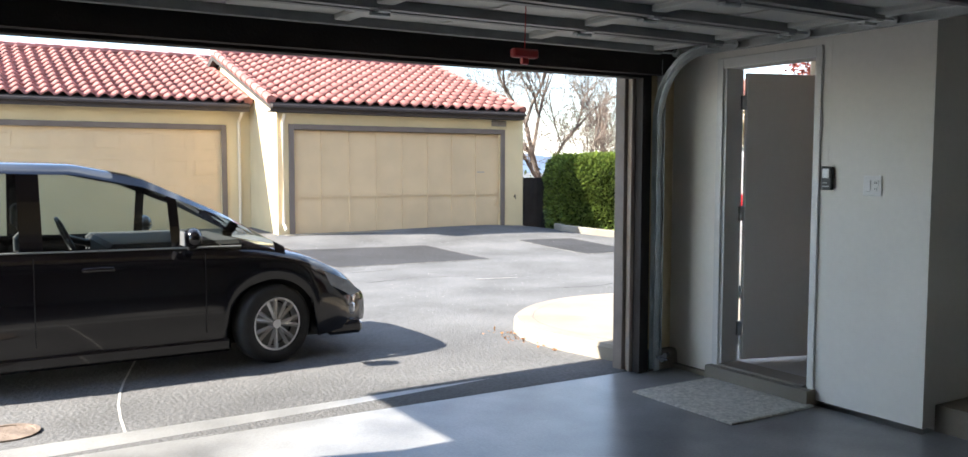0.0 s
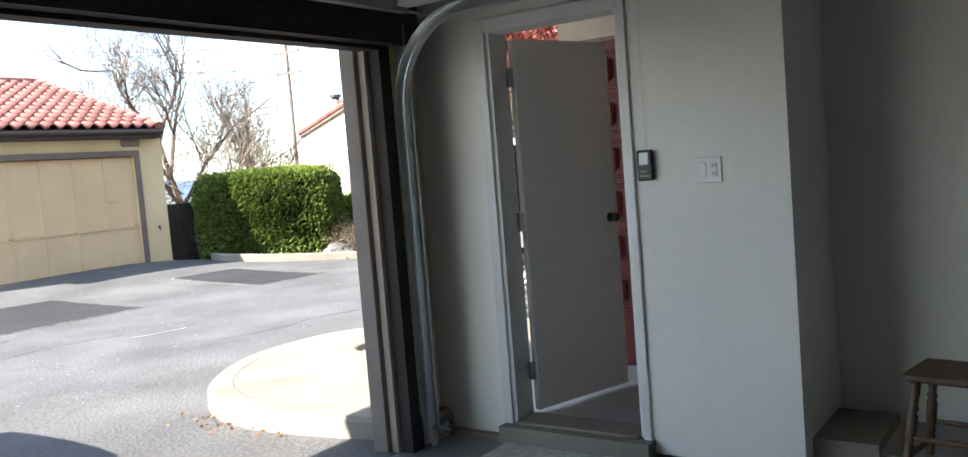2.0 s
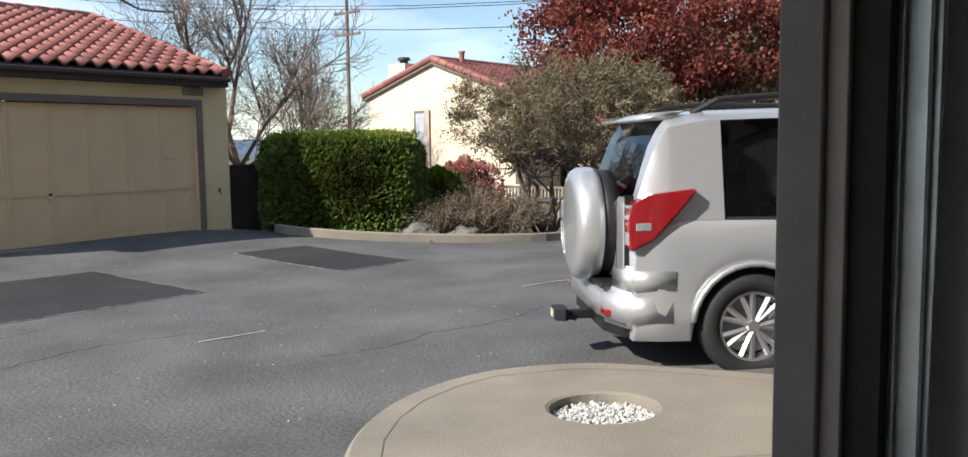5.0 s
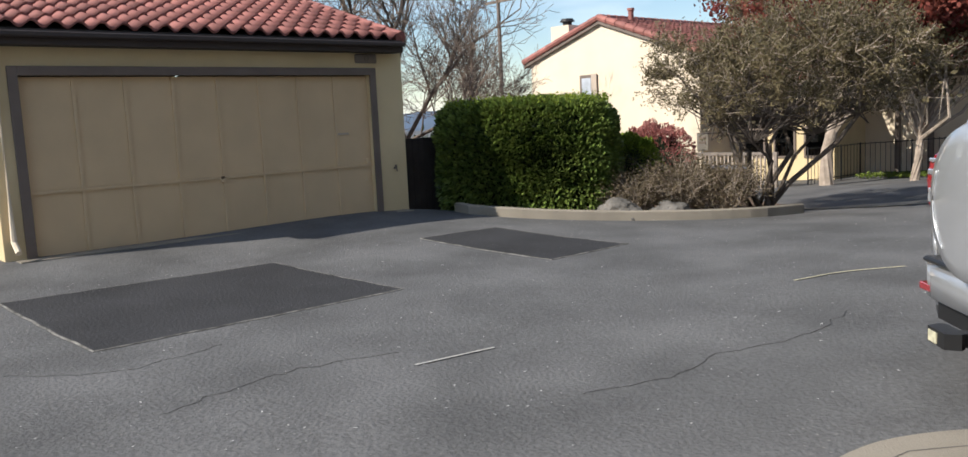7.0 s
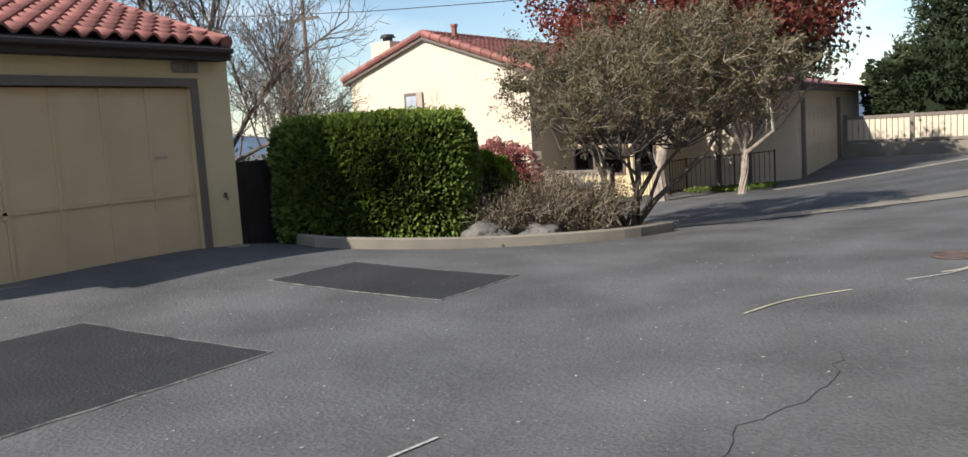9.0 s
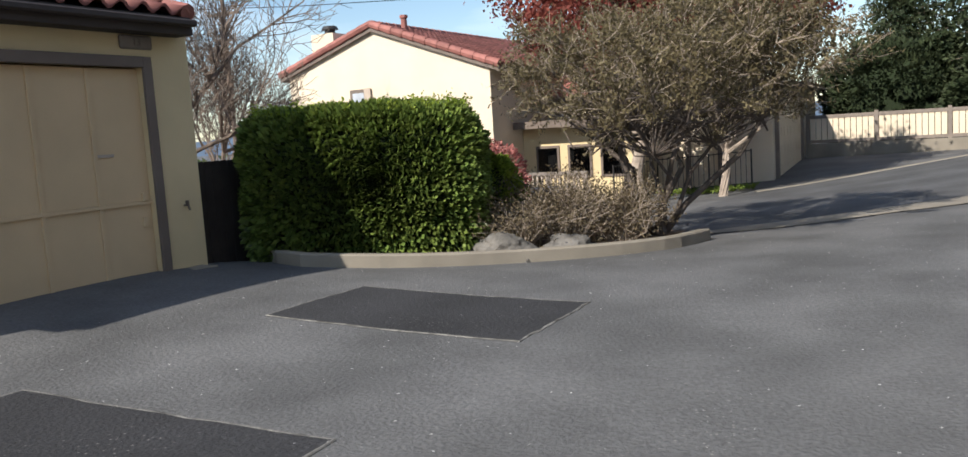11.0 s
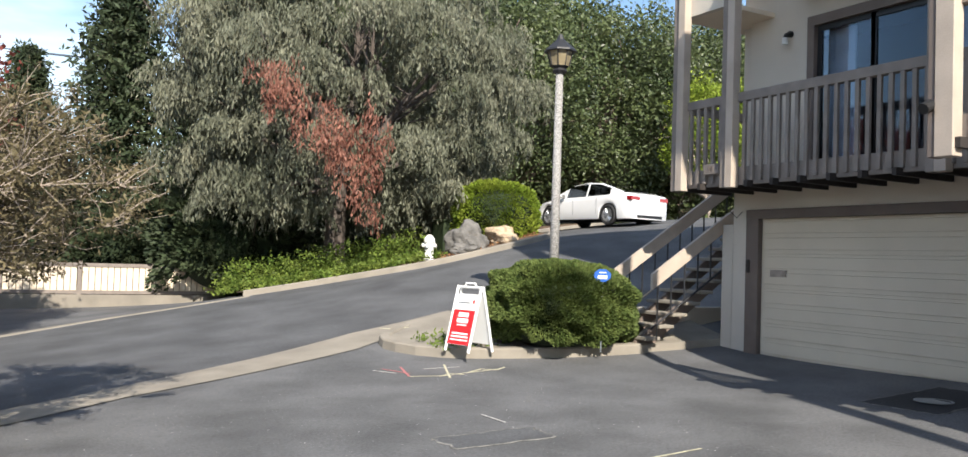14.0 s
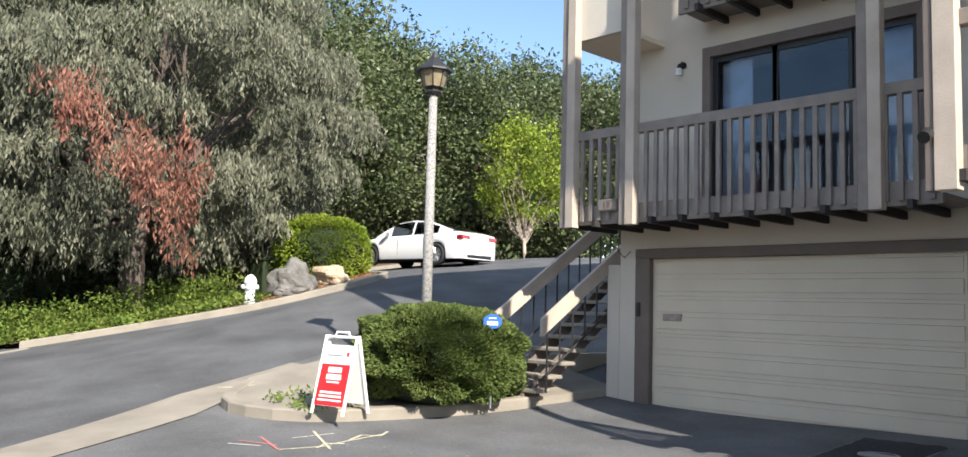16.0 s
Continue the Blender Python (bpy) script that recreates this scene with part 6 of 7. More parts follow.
for k in range(8):
    a = 2 * math.pi * (k + 0.0) / 8
    part("glazing_bar", T(([(0.155 * math.cos(a), 0.155 * math.sin(a), 4.88 - bz), (0.215 * math.cos(a), 0.215 * math.sin(a), 5.13 - bz)], 0.010), sides=5), M["iron"], lan)

fl = thing("yard_sign", "blue octagonal security sign on a stake", "sign", (0.72, 13.05, gz(0.72, 13.05) + 0.12), -45)
part("stake", T(([(0, 0, 0), (0, 0, 1.12)], 0.012), sides=6), M["steel"], fl)
oc = bmesh.new()
prism(oc, [(0.13 * math.cos(a), 1.13 + 0.10 * math.sin(a)) for a in (math.pi / 8 + k * math.pi / 4 for k in range(8))], "y", -0.02, -0.012)
bd = part("board", oc, M["signblue"], fl, "blue octagonal board")
part("lettering_bar", B((-0.07, 0.07, -0.024, -0.0205, 1.08, 1.13), (-0.05, 0.05, -0.024, -0.0205, 1.165, 1.18)), M["signwhite"], bd)

hz = gz(2.86, 23.3) + 0.10
hy = thing("fire_hydrant", "white painted fire hydrant on the bank", "fire hydrant", (2.86, 23.35, hz))
part("barrel", T(([(0, 0, 0), (0, 0, .05), (0, 0, .06), (0, 0, .46), (0, 0, .48), (0, 0, .52), (0, 0, .60), (0, 0, .66), (0, 0, .69)], [.16, .16, .12, .115, .15, .15, .13, .08, .03]), sides=16), M["hydrant"], hy, smooth=True)
for a in (-40, 50, 140, 230):
    d = Vector((math.cos(radians(a)), math.sin(radians(a)), 0))
    part("outlet", T(([d * 0.1 + Vector((0, 0, .40)), d * 0.19 + Vector((0, 0, .40))], [0.06, 0.055]), sides=10), M["hydrant"], hy)


def rock(name, at, size, material, label, seed):
    bm = bmesh.new()
    bmesh.ops.create_icosphere(bm, subdivisions=4, radius=1)
    for v in bm.verts:
        n = noise.noise(v.co * 1.3 + Vector((seed, 0, 0))) * 0.45 + noise.noise(v.co * 4 + Vector((seed, 3, 0))) * 0.12
        v.co = Vector((v.co.x * size[0], v.co.y * size[1], v.co.z * size[2])) * (1 + n)
    ob = link(name, bm, material)
    ob.matrix_world = pose(at[0], at[1], gz(at[0], at[1]) + at[2], 0, 0, seed * 40)
    return tagged(ob, label, "boulder")


rock("boulder", (4.0, 23.3, 0.35), (0.62, 0.5, 0.5), M["rock"], "dark grey boulder on the bank", 1)
rock("boulder", (4.95, 23.1, 0.25), (0.60, 0.42, 0.36), M["rock_tan"], "tan mottled boulder on the bank", 2)
rock("boulder", (3.7, 22.95, 0.15), (0.42, 0.32, 0.22), M["rock"], "low grey stone by the kerb", 3)
rock("boulder", (-9.6, 9.45, 0.10), (0.40, 0.3, 0.22), M["rock"], "grey boulder behind the low kerb", 4)
rock("boulder", (-9.0, 10.0, 0.08), (0.32, 0.26, 0.18), M["rock"], "small grey boulder behind the low kerb", 5)
gb = thing("utility_box", "green utility cabinet among the shrubs", "utility box", (4.6, 25.2, gz(4.6, 25.2)))
part("cabinet", B((-0.6, 0.6, -0.4, 0.4, 0, 0.85), bev=0.03), M["conifer"], gb)
part("lid", B((-0.64, 0.64, -0.44, 0.44, 0.85, 0.93), bev=0.03), M["conifer"], gb)
hs = thing("storage_box", "slate grey lidded garden box behind dry shrubs", "storage box", (-12.2, 16.9, gz(-12.2, 16.9)), 20)
part("tub", B((-0.46, 0.46, -0.4, 0.4, -0.1, 0.62), bev=0.03), M["bark"], hs)
part("lid", B((-0.5, 0.5, -0.44, 0.44, 0.622, 0.71), bev=0.03), M["slate"], hs, "slate grey lid")
sn = thing("street_sign", "small parking sign on a thin post", "sign", (-15.00, 20.17, -0.35), 30)
part("post", T(([(0, 0, -0.1), (0, 0, 1.1)], 0.025), sides=6), M["steel"], sn)
pnl = part("board", B((-0.15, 0.15, -0.03, -0.015, 0.62, 1.12), bev=0.004), M["concrete"], sn)
part("lettering_bar", B((-0.10, 0.10, -0.034, -0.031, 0.95, 1.02), (-0.10, 0.10, -0.034, -0.031, 0.82, 0.88)), M["bark"], pnl)

# manhole covers and paint marks
def disc(x, y, r, h, material, name, label):
    bm = bmesh.new()
    lathe(bm, [(r, 0), (r, 0.01), (r * 0.86, 0.01), (r * 0.85, 0.004), (0.001, 0.006)], 32)
    ob = link(name, bm, material)
    ob.matrix_world = Matrix.Translation((x, y, gz(x, y) + h)) @ pose(0, 0, 0, 0, -90, 0)
    tagged(ob, label, "manhole cover", kind="structure")


disc(-0.68, -3.85, 0.17, 0.004, M["bark"], "manhole_cover", "small rusty round cover in the asphalt")
disc(-3.69, 8.4, 0.25, 0.003, M["rustcover"], "manhole_cover_2", "rusty red round cover in the asphalt")
disc(1.75, 8.5, 0.2, 0.012, M["strut"], "drain_cover", "pale round drain cover by the garage")
patch("asphalt_patch_3", -3.62, -2.6, 9.3, 9.82, "small dark asphalt patch near the sign", 0.03, "road")
patch("asphalt_patch_4", 1.2, 2.6, 8.1, 9.0, "dark asphalt patch round the drain", 0.03)


def mark(pts, w, material, nm="paint_mark", label="faded paint mark on the asphalt", h=0.009):
    tagged(link(nm, sweep(pts, [(-w / 2, h - 0.002), (-w / 2, h), (w / 2, h), (w / 2, h - 0.002)], 0.15), material), label, "paint mark", kind="structure")


mark([(-4.87, 5.77), (-4.72, 6.2), (-4.55, 6.45), (-4.3, 6.71)], 0.022, M["chalkyellow"])
mark([(-3.97, 7.14), (-3.7, 7.4), (-3.48, 7.78)], 0.022, M["chalkwhite"])
mark([(-3.21, 8.71), (-3.3, 7.97)], 0.022, M["chalkwhite"])
mark([(-2.8, 8.18), (-2.41, 8.24), (-1.8, 8.3)], 0.022, M["chalkyellow"])
mark([(-2.67, 10.6), (-2.67, 10.1)], 0.022, M["chalkwhite"])
mark([(-5.57, 2.13), (-5.48, 2.75)], 0.022, M["chalkwhite"])
mark([(-2.3, 13.2), (-1.78, 12.98)], 0.022, M["chalkyellow"])
mark([(-1.88, 12.84), (-1.51, 13.75)], 0.03, M["chalkyellow"])
mark([(-1.45, 13.1), (-1.2, 13.22), (-1.05, 13.05), (-0.85, 13.18)], 0.035, M["chalkyellow"])
mark([(-1.95, 13.0), (-1.75, 13.12), (-1.6, 12.98)], 0.035, M["chalkyellow"])
mark([(-2.12, 13.9), (-2.3, 13.2)], 0.03, M["chalkpink"])
mark([(-3.74, 7.47), (-3.6, 7.62), (-3.53, 7.77)], 0.03, M["chalkyellow"])
mark([(-2.84, 8.02), (-2.7, 8.12), (-2.6, 7.98), (-2.47, 8.06), (-2.35, 7.98)], 0.035, M["chalkyellow"])
mark([(-1.44, 16.3), (-1.25, 16.12), (-1.0, 16.1)], 0.03, M["chalkyellow"], h=0.13)
mark([(-1.75, 13.05), (-1.0, 13.1)], 0.022, M["chalkyellow"])
mark([(-1.9, 13.6), (-1.4, 13.5)], 0.022, M["chalkwhite"])
mark([(-2.4, 13.9), (-2.2, 13.4)], 0.022, M["chalkpink"])
mark([(-2.55, 13.85), (-2.35, 13.5)], 0.022, M["chalkwhite"])
for i, pts in enumerate((((-4.35, 2.3), (-4.12, 2.95), (-4.2, 3.3), (-4.13, 3.57), (-3.95, 4.11), (-4.0, 4.9)), ((-5.9, 0.6), (-6.1, 1.5), (-5.9, 2.3)), ((-7.5, 0.2), (-7.0, 0.8), (-7.1, 1.6)))):
    r = random.Random(i)
    fine = [(p.x + r.uniform(-0.035, 0.035), p.y + r.uniform(-0.035, 0.035)) for p in smooth_path(pts, 0.10)]
    mark(fine, 0.003, M["crack"], "crack", "thin crack in the asphalt", 0.005)
tagged(link("joint_3", sweep([(-0.2, -3.3), (-1.4, -3.15), (-3.4, -2.6)], [(-0.008, 0.003), (0.008, 0.003)]), M["chalkwhite"]), "pale worn seam in the asphalt", "joint", kind="structure")


# ---- plants ----
def ellipsoid_points(rng, n, c, r, shell=0.55):
    d = rng.normal(size=(n, 3))
    d /= np.linalg.norm(d, axis=1, keepdims=True)
    k = shell + (1 - shell) * rng.random((n, 1)) ** 0.7
    return np.asarray(c) + d * k * np.asarray(r)


def clumps(rng, centres, per, spread):
    c = np.repeat(np.asarray(centres), per, axis=0)
    return c + rng.normal(size=c.shape) * np.asarray(spread)


def limbs(rng, base, fork, ends, r0, bow=0.15):
    """A trunk from base to fork and a bent limb to each end."""
    bm = bmesh.new()
    base, fork = Vector(base), Vector(fork)
    mid = base.lerp(fork, 0.5) + Vector((rng.normal() * 0.05, rng.normal() * 0.05, 0))
    tube(bm, [base, mid, fork], [r0, r0 * 0.82, r0 * 0.7], 9)
    for e in ends:
        e = Vector(e)
        a = base.lerp(fork, float(rng.uniform(0.75, 1.0)))
        ln = (e - a).length
        p1 = a.lerp(e, 0.35) + Vector(rng.normal(size=3) * bow * ln * 0.5)
        p2 = a.lerp(e, 0.7) + Vector(rng.normal(size=3) * bow * ln * 0.5)
        k = r0 * float(rng.uniform(0.25, 0.5))
        tube(bm, [a, p1, p2, e], [k, k * 0.7, k * 0.4, k * 0.12], 6)
        for _ in range(3):
            q = p2 + Vector(rng.normal(size=3) * ln * 0.18)
            tube(bm, [p1.lerp(p2, float(rng.random())), q], [k * 0.3, k * 0.06], 4)
    return bm


def tree(name, label, base, height, crown_c, crown_r, n_clump, per, spread, leaf, leaf_size, bark, r0, seed, droop=0.0, aspect=0.5, shell=0.5, fork=0.35):
    rng = np.random.default_rng(seed)
    z = gz(base[0], base[1]) if len(base) == 2 else base[2]
    t = thing(name, label, "tree", (base[0], base[1], z - 0.05))
    cen = ellipsoid_points(rng, n_clump, crown_c, crown_r, shell)
    ends = cen[rng.permutation(n_clump)[:22]]
    part("trunk", limbs(rng, (0, 0, 0), (crown_c[0] * 0.3, crown_c[1] * 0.3, height * fork), ends, r0), bark, t)
    leaf_object("crown", clumps(rng, cen, per, spread), rng.uniform(0.7, 1.3, n_clump * per) * leaf_size, leaf, t, seed, droop, aspect=aspect)
    return t


# clipped hedge: rounded block of leaves over a heart painted near-black as inner shade
def hedge(name, label, c, size, n, leaf, seed, leaf_size=0.05, power=5.0, wob=0.05, shoots=0):
    rng = np.random.default_rng(seed)
    h = thing(name, label, "hedge", (c[0], c[1], gz(c[0], c[1])))
    d = rng.normal(size=(n, 3))
    d[:, 2] = np.where(d[:, 2] < -0.97 * np.abs(d[:, :2]).max(1), -d[:, 2], d[:, 2])
    d /= (np.abs(d) ** power).sum(1, keepdims=True) ** (1 / power)
    w = np.array([noise.noise(Vector(q) * 3.1 + Vector((seed, 0, 0))) for q in d[:, :]])[:, None]
    k = 1 + w * wob * 1.6 - rng.random((n, 1)) ** 2 * 0.14
    s = np.array(size) / 2
    pts = d * k * s + (0, 0, s[2])
    nor = d ** 3
    nor /= np.linalg.norm(nor, axis=1, keepdims=True)
    leaf_object("foliage", pts, rng.uniform(0.6, 1.35, n) * leaf_size, leaf, h, seed, normals=nor * 0.8, aspect=0.62)
    # solid core, coloured near-black for the shade between the leaves
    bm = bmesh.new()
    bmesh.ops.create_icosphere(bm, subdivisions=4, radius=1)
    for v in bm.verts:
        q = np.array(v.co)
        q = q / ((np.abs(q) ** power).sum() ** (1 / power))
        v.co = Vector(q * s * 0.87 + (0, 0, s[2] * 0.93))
    part("heart", bm, M["hedgecore"], h, "near-black solid core, inner shade put into its colour")
    if shoots:
        tips = []
        for _ in range(shoots):
            b = np.array([rng.uniform(-0.92, 0.92) * s[0], rng.uniform(-0.92, 0.92) * s[1], s[2] * 1.96])
            e = np.array([rng.normal() * 0.04, rng.normal() * 0.04, rng.uniform(0.05, 0.16)])
            tips.append(b + np.linspace(0, 1, 9)[:, None] * e + rng.normal(size=(9, 3)) * 0.012)
        tips = np.concatenate(tips)
        leaf_object("new_growth", tips, rng.uniform(0.03, 0.055, len(tips)), M["brightleaf"], h, seed + 1, aspect=0.5, label="fresh yellow-green shoots")
    return h


hb = hedge("hedge", "clipped dense green hedge block behind the kerb", (-11.46, 9.40), (2.85, 1.9, 1.88), 60000, M["hedge"], 3, 0.085, 5.0, 0.05, 420)
hb.rotation_euler.z = radians(33)
hedge("hedge", "rounded yellow-green shrub beside the hedge", (-10.95, 11.3), (1.25, 1.2, 1.4), 14000, M["brightleaf"], 5, 0.05, 2.6, 0.12)
hedge("hedge", "dark green shrub behind the garage corner", (-13.2, 9.8), (1.6, 1.6, 1.5), 7000, M["oak"], 8, 0.06, 2.6, 0.12)
hedge("shrub", "pinkish red leaved rounded shrub", (-12.7, 14.6), (1.7, 1.5, 1.75), 9000, M["pinkleaf"], 6, 0.06, 2.3, 0.2)
hedge("shrub", "bright green rounded clipped shrub on the bank", (5.25, 24.0), (2.3, 1.9, 1.75), 16000, M["brightleaf"], 7, 0.075, 2.8, 0.1)
jn = hedge("shrub", "dense dark green juniper bush in the sign bed", (0.56, 13.9), (2.2, 1.9, 1.36), 95000, M["juniper"], 9, 0.052, 2.5, 0.13)


# dry twiggy shrubs along the kerb
def dry_shrub(at, r, h, seed):
    rng = np.random.default_rng(seed)
    t = thing("shrub", "dry brown twiggy shrub behind the kerb", "shrub", (at[0], at[1], gz(*at) + 0.1), group="dry shrubs")
    bm = bmesh.new()
    tips = []
    for k in range(70):
        a, rr = rng.random() * 6.283, r * math.sqrt(rng.random())
        e = Vector((rr * math.cos(a), rr * math.sin(a), h * rng.uniform(0.5, 1.0) * (1 - 0.4 * (rr / r) ** 2)))
        m = e * 0.5 + Vector(rng.normal(size=3) * 0.08)
        tube(bm, [(e.x * 0.2, e.y * 0.2, 0), m, e], [0.012, 0.008, 0.003], 4)
        tips += [e, m.lerp(e, 0.5), m]
        for _ in range(3):
            q = m.lerp(e, float(rng.random())) + Vector(rng.normal(size=3) * 0.12)
            tube(bm, [m, q], [0.005, 0.002], 3)
            tips.append(q)
    part("twig_mass", bm, M["bark_pale"], t)
    pts = clumps(rng, [tuple(p) for p in tips], 14, 0.07)
    leaf_object("foliage", pts, rng.uniform(0.025, 0.05, len(pts)), M["dryleaf"], t, seed)


dry_shrub((-9.7, 10.0), 0.7, 0.8, 21)
dry_shrub((-9.2, 10.5), 0.75, 0.95, 22)
dry_shrub((-8.7, 11.0), 0.7, 0.9, 23)
dry_shrub((-9.6, 11.3), 0.8, 1.0, 24)

# airy olive-brown tree with several stems
rng = np.random.default_rng(31)
ot = thing("tree", "airy multi-stemmed tree with small olive-brown leaves", "tree", (-8.45, 11.75, gz(-8.45, 11.75)))
cen = ellipsoid_points(rng, 260, (0.15, 0.35, 2.35), (2.3, 2.0, 1.02), 0.3)
cen = cen[cen[:, 2] > 1.4 + 0.12 * rng.random(len(cen))]
bm = bmesh.new()
for k in range(9):
    a = 2 * math.pi * k / 9 + rng.uniform(-0.3, 0.3)
    f = Vector((math.cos(a) * rng.uniform(0.5, 1.1), math.sin(a) * rng.uniform(0.5, 1.1), rng.uniform(1.15, 1.6)))
    if k == 0:
        f = Vector((1.25, 0.65, 1.55))
    b = Vector((rng.normal() * 0.12, rng.normal() * 0.12, 0))
    m1 = b.lerp(f, 0.35) + Vector((rng.normal() * 0.12, rng.normal() * 0.12, -0.05))
    m2 = b.lerp(f, 0.7) + Vector((rng.normal() * 0.12, rng.normal() * 0.12, 0.04))
    r = float(rng.uniform(0.032, 0.055))
    tube(bm, [b, m1, m2, f], [r, r * 0.88, r * 0.75, r * 0.6], 7)
    for c in sorted(cen.tolist(), key=lambda c: (Vector(c) - f).length)[: 34]:
        c = Vector(c)
        q = f.lerp(c, 0.5) + Vector(rng.normal(size=3) * 0.14)
        tube(bm, [f, q, c], [r * 0.36, r * 0.24, r * 0.10], 4)
part("trunk", bm, M["bark_dark"], ot)
tw, spots = bmesh.new(), []
for c in cen:
    out = c - np.array((0.15, 0.35, 1.5))
    out /= np.linalg.norm(out)
    for _ in range(8):
        d = out * 0.7 + rng.normal(size=3) * 0.6 + (0, 0, 0.25)
        e = c + d / np.linalg.norm(d) * rng.uniform(0.22, 0.55)
        tube(tw, [tuple(c), tuple((c + e) / 2 + rng.normal(size=3) * 0.03), tuple(e)], [0.006, 0.004, 0.0018], 3, False)
        n = int(rng.integers(16, 38))
        spots.append(c + rng.random((n, 1)) ** 0.7 * (e - c) + rng.normal(size=(n, 3)) * 0.035)
part("twig_mass", tw, M["bark_pale"], ot, "fine pale twigs")
pts = np.concatenate(spots)
leaf_object("crown", pts, rng.uniform(0.04, 0.085, len(pts)), M["olive"], ot, 31, aspect=0.32)

# autumn tree with pale trunk and dark red crown
tree("tree", "pale-trunked tree with dark red autumn leaves", (-11.6, 20.6), 5.0, (0.5, 0.6, 5.2), (4.0, 3.2, 2.0), 190, 240, (0.28, 0.28, 0.24), M["redleaf"], 0.12, M["bark_pale"], 0.19, 41, 0.3, 0.7)
tree("tree", "tree with green and brown hanging autumn leaves", (-9.8, 21.6), 4.0, (0.3, 0.5, 4.0), (2.2, 2.2, 1.6), 70, 110, (0.3, 0.3, 0.3), M["olive"], 0.14, M["bark_pale"], 0.12, 42, 0.4, 0.6)

# weeping eucalyptus with a dead brown limb
rng = np.random.default_rng(51)
ez = gz(1.6, 27.2)
et = thing("tree", "weeping grey-green eucalyptus with dead brown limbs", "tree", (1.6, 27.2, ez))
mass = ellipsoid_points(rng, 420, (0.5, 0.3, 5.9), (5.7, 4.2, 5.2), 0.66)
mass = mass[(mass[:, 2] > 1.9) & ~((np.abs(mass[:, 0] + 0.3) < 0.7) & (mass[:, 1] < 0) & (mass[:, 2] < 3.2))]
kept = []
for c in mass:
    if all(np.linalg.norm((c - q) * (1, 1, 0.75)) > 0.86 for q in kept):
        kept.append(c)
mass = np.array(kept)
part("trunk", limbs(rng, (0, 0, -0.2), (0.1, 0, 3.6), mass[:40], 0.36, 0.2), M["bark_dark"], et)
strands = []
for c in mass:
    size = rng.uniform(0.5, 0.95)
    for _ in range(int(80 * size)):
        d = rng.normal(size=3)
        d /= np.linalg.norm(d)
        d[2] = abs(d[2]) * 0.8 - 0.1
        o = c + d * size * (1.05, 1.05, 0.75) * rng.uniform(0.75, 1.05)
        ln = rng.uniform(0.5, 1.6) * size
        s = np.linspace(0, 1, 24)[:, None]
        sway = d * (0.25, 0.25, 0) + rng.normal(size=3) * (0.10, 0.10, 0)
        strands.append(o + s * (np.array([0, 0, -ln]) + sway) + rng.normal(size=(24, 3)) * (0.045, 0.045, 0.03))
pts = np.concatenate(strands)
leaf_object("crown", pts, rng.uniform(0.11, 0.21, len(pts)), M["euc"], et, 51, 0.7, aspect=0.24)
dead = []
for k in range(90):
    u = rng.random()
    o = np.array([-3.3 + 2.4 * u, -4.3 + 0.2 * u, 5.2 - 1.9 * u]) + rng.normal(size=3) * (0.25, 0.2, 0.35)
    if k > 62:
        o = np.array([-0.5, -4.1, 3.4]) + rng.normal(size=3) * (0.22, 0.2, 0.7)
    s = np.linspace(0, 1, 40)[:, None]
    dead.append(o + s * np.array([0, 0, -rng.uniform(0.4, 0.9)]) + rng.normal(size=(40, 3)) * (0.09, 0.07, 0.03))
pts = np.concatenate(dead)
leaf_object("dead_foliage", pts, rng.uniform(0.10, 0.20, len(pts)), M["eucdead"], et, 52, 0.7, aspect=0.25, label="dead reddish brown hanging leaves")


# conifers and oaks of the wood
def conifer(label, base, height, r, seed):
    rng = np.random.default_rng(seed)
    t = thing("conifer", label, "tree", (base[0], base[1], gz(*base)))
    bm = bmesh.new()
    tube(bm, [(0, 0, -0.2), (0, 0, height)], [0.28, 0.03], 8)
    pts = []
    n = 190
    for k in range(n):
        z = height * (0.06 + 0.93 * k / n)
        a = k * 2.399
        ln = r * (1 - z / height) ** 0.75 * rng.uniform(0.75, 1.15) + 0.15
        e = Vector((math.cos(a) * ln, math.sin(a) * ln, z - 0.15 * ln))
        tube(bm, [(0, 0, z), e], [0.035, 0.008], 4)
        s = rng.random((150, 1)) ** 0.7
        pts.append(np.array([0, 0, z]) + s * (np.array(e) - [0, 0, z]) + rng.normal(size=(150, 3)) * (0.22, 0.22, 0.10))
    part("trunk", bm, M["bark"], t)
    pts = np.concatenate(pts)
    leaf_object("crown", pts, rng.uniform(0.16, 0.32, len(pts)), M["conifer"], t, seed, 0.25, aspect=0.35)
    return t


c1 = conifer("tall dark green conifer behind the fence", (-3.6, 34.0), 11.5, 3.0, 61)
for x, y, s, a in ((-0.2, 35.5, 1.05, 70), (-6.4, 34.5, 0.72, 140), (-15.5, 44, 1.15, 10), (-22, 50, 1.1, 200), (3.5, 33.2, 0.8, 250)):
    copy_thing(c1, pose(x, y, gz(x, y), 0, 0, a) @ Matrix.Diagonal((s, s, s, 1)))
hedge("shrub", "broad dark spreading evergreen at the fence", (-2.3, 32.2), (5.2, 2.4, 3.0), 22000, M["conifer"], 63, 0.16, 2.3, 0.3)
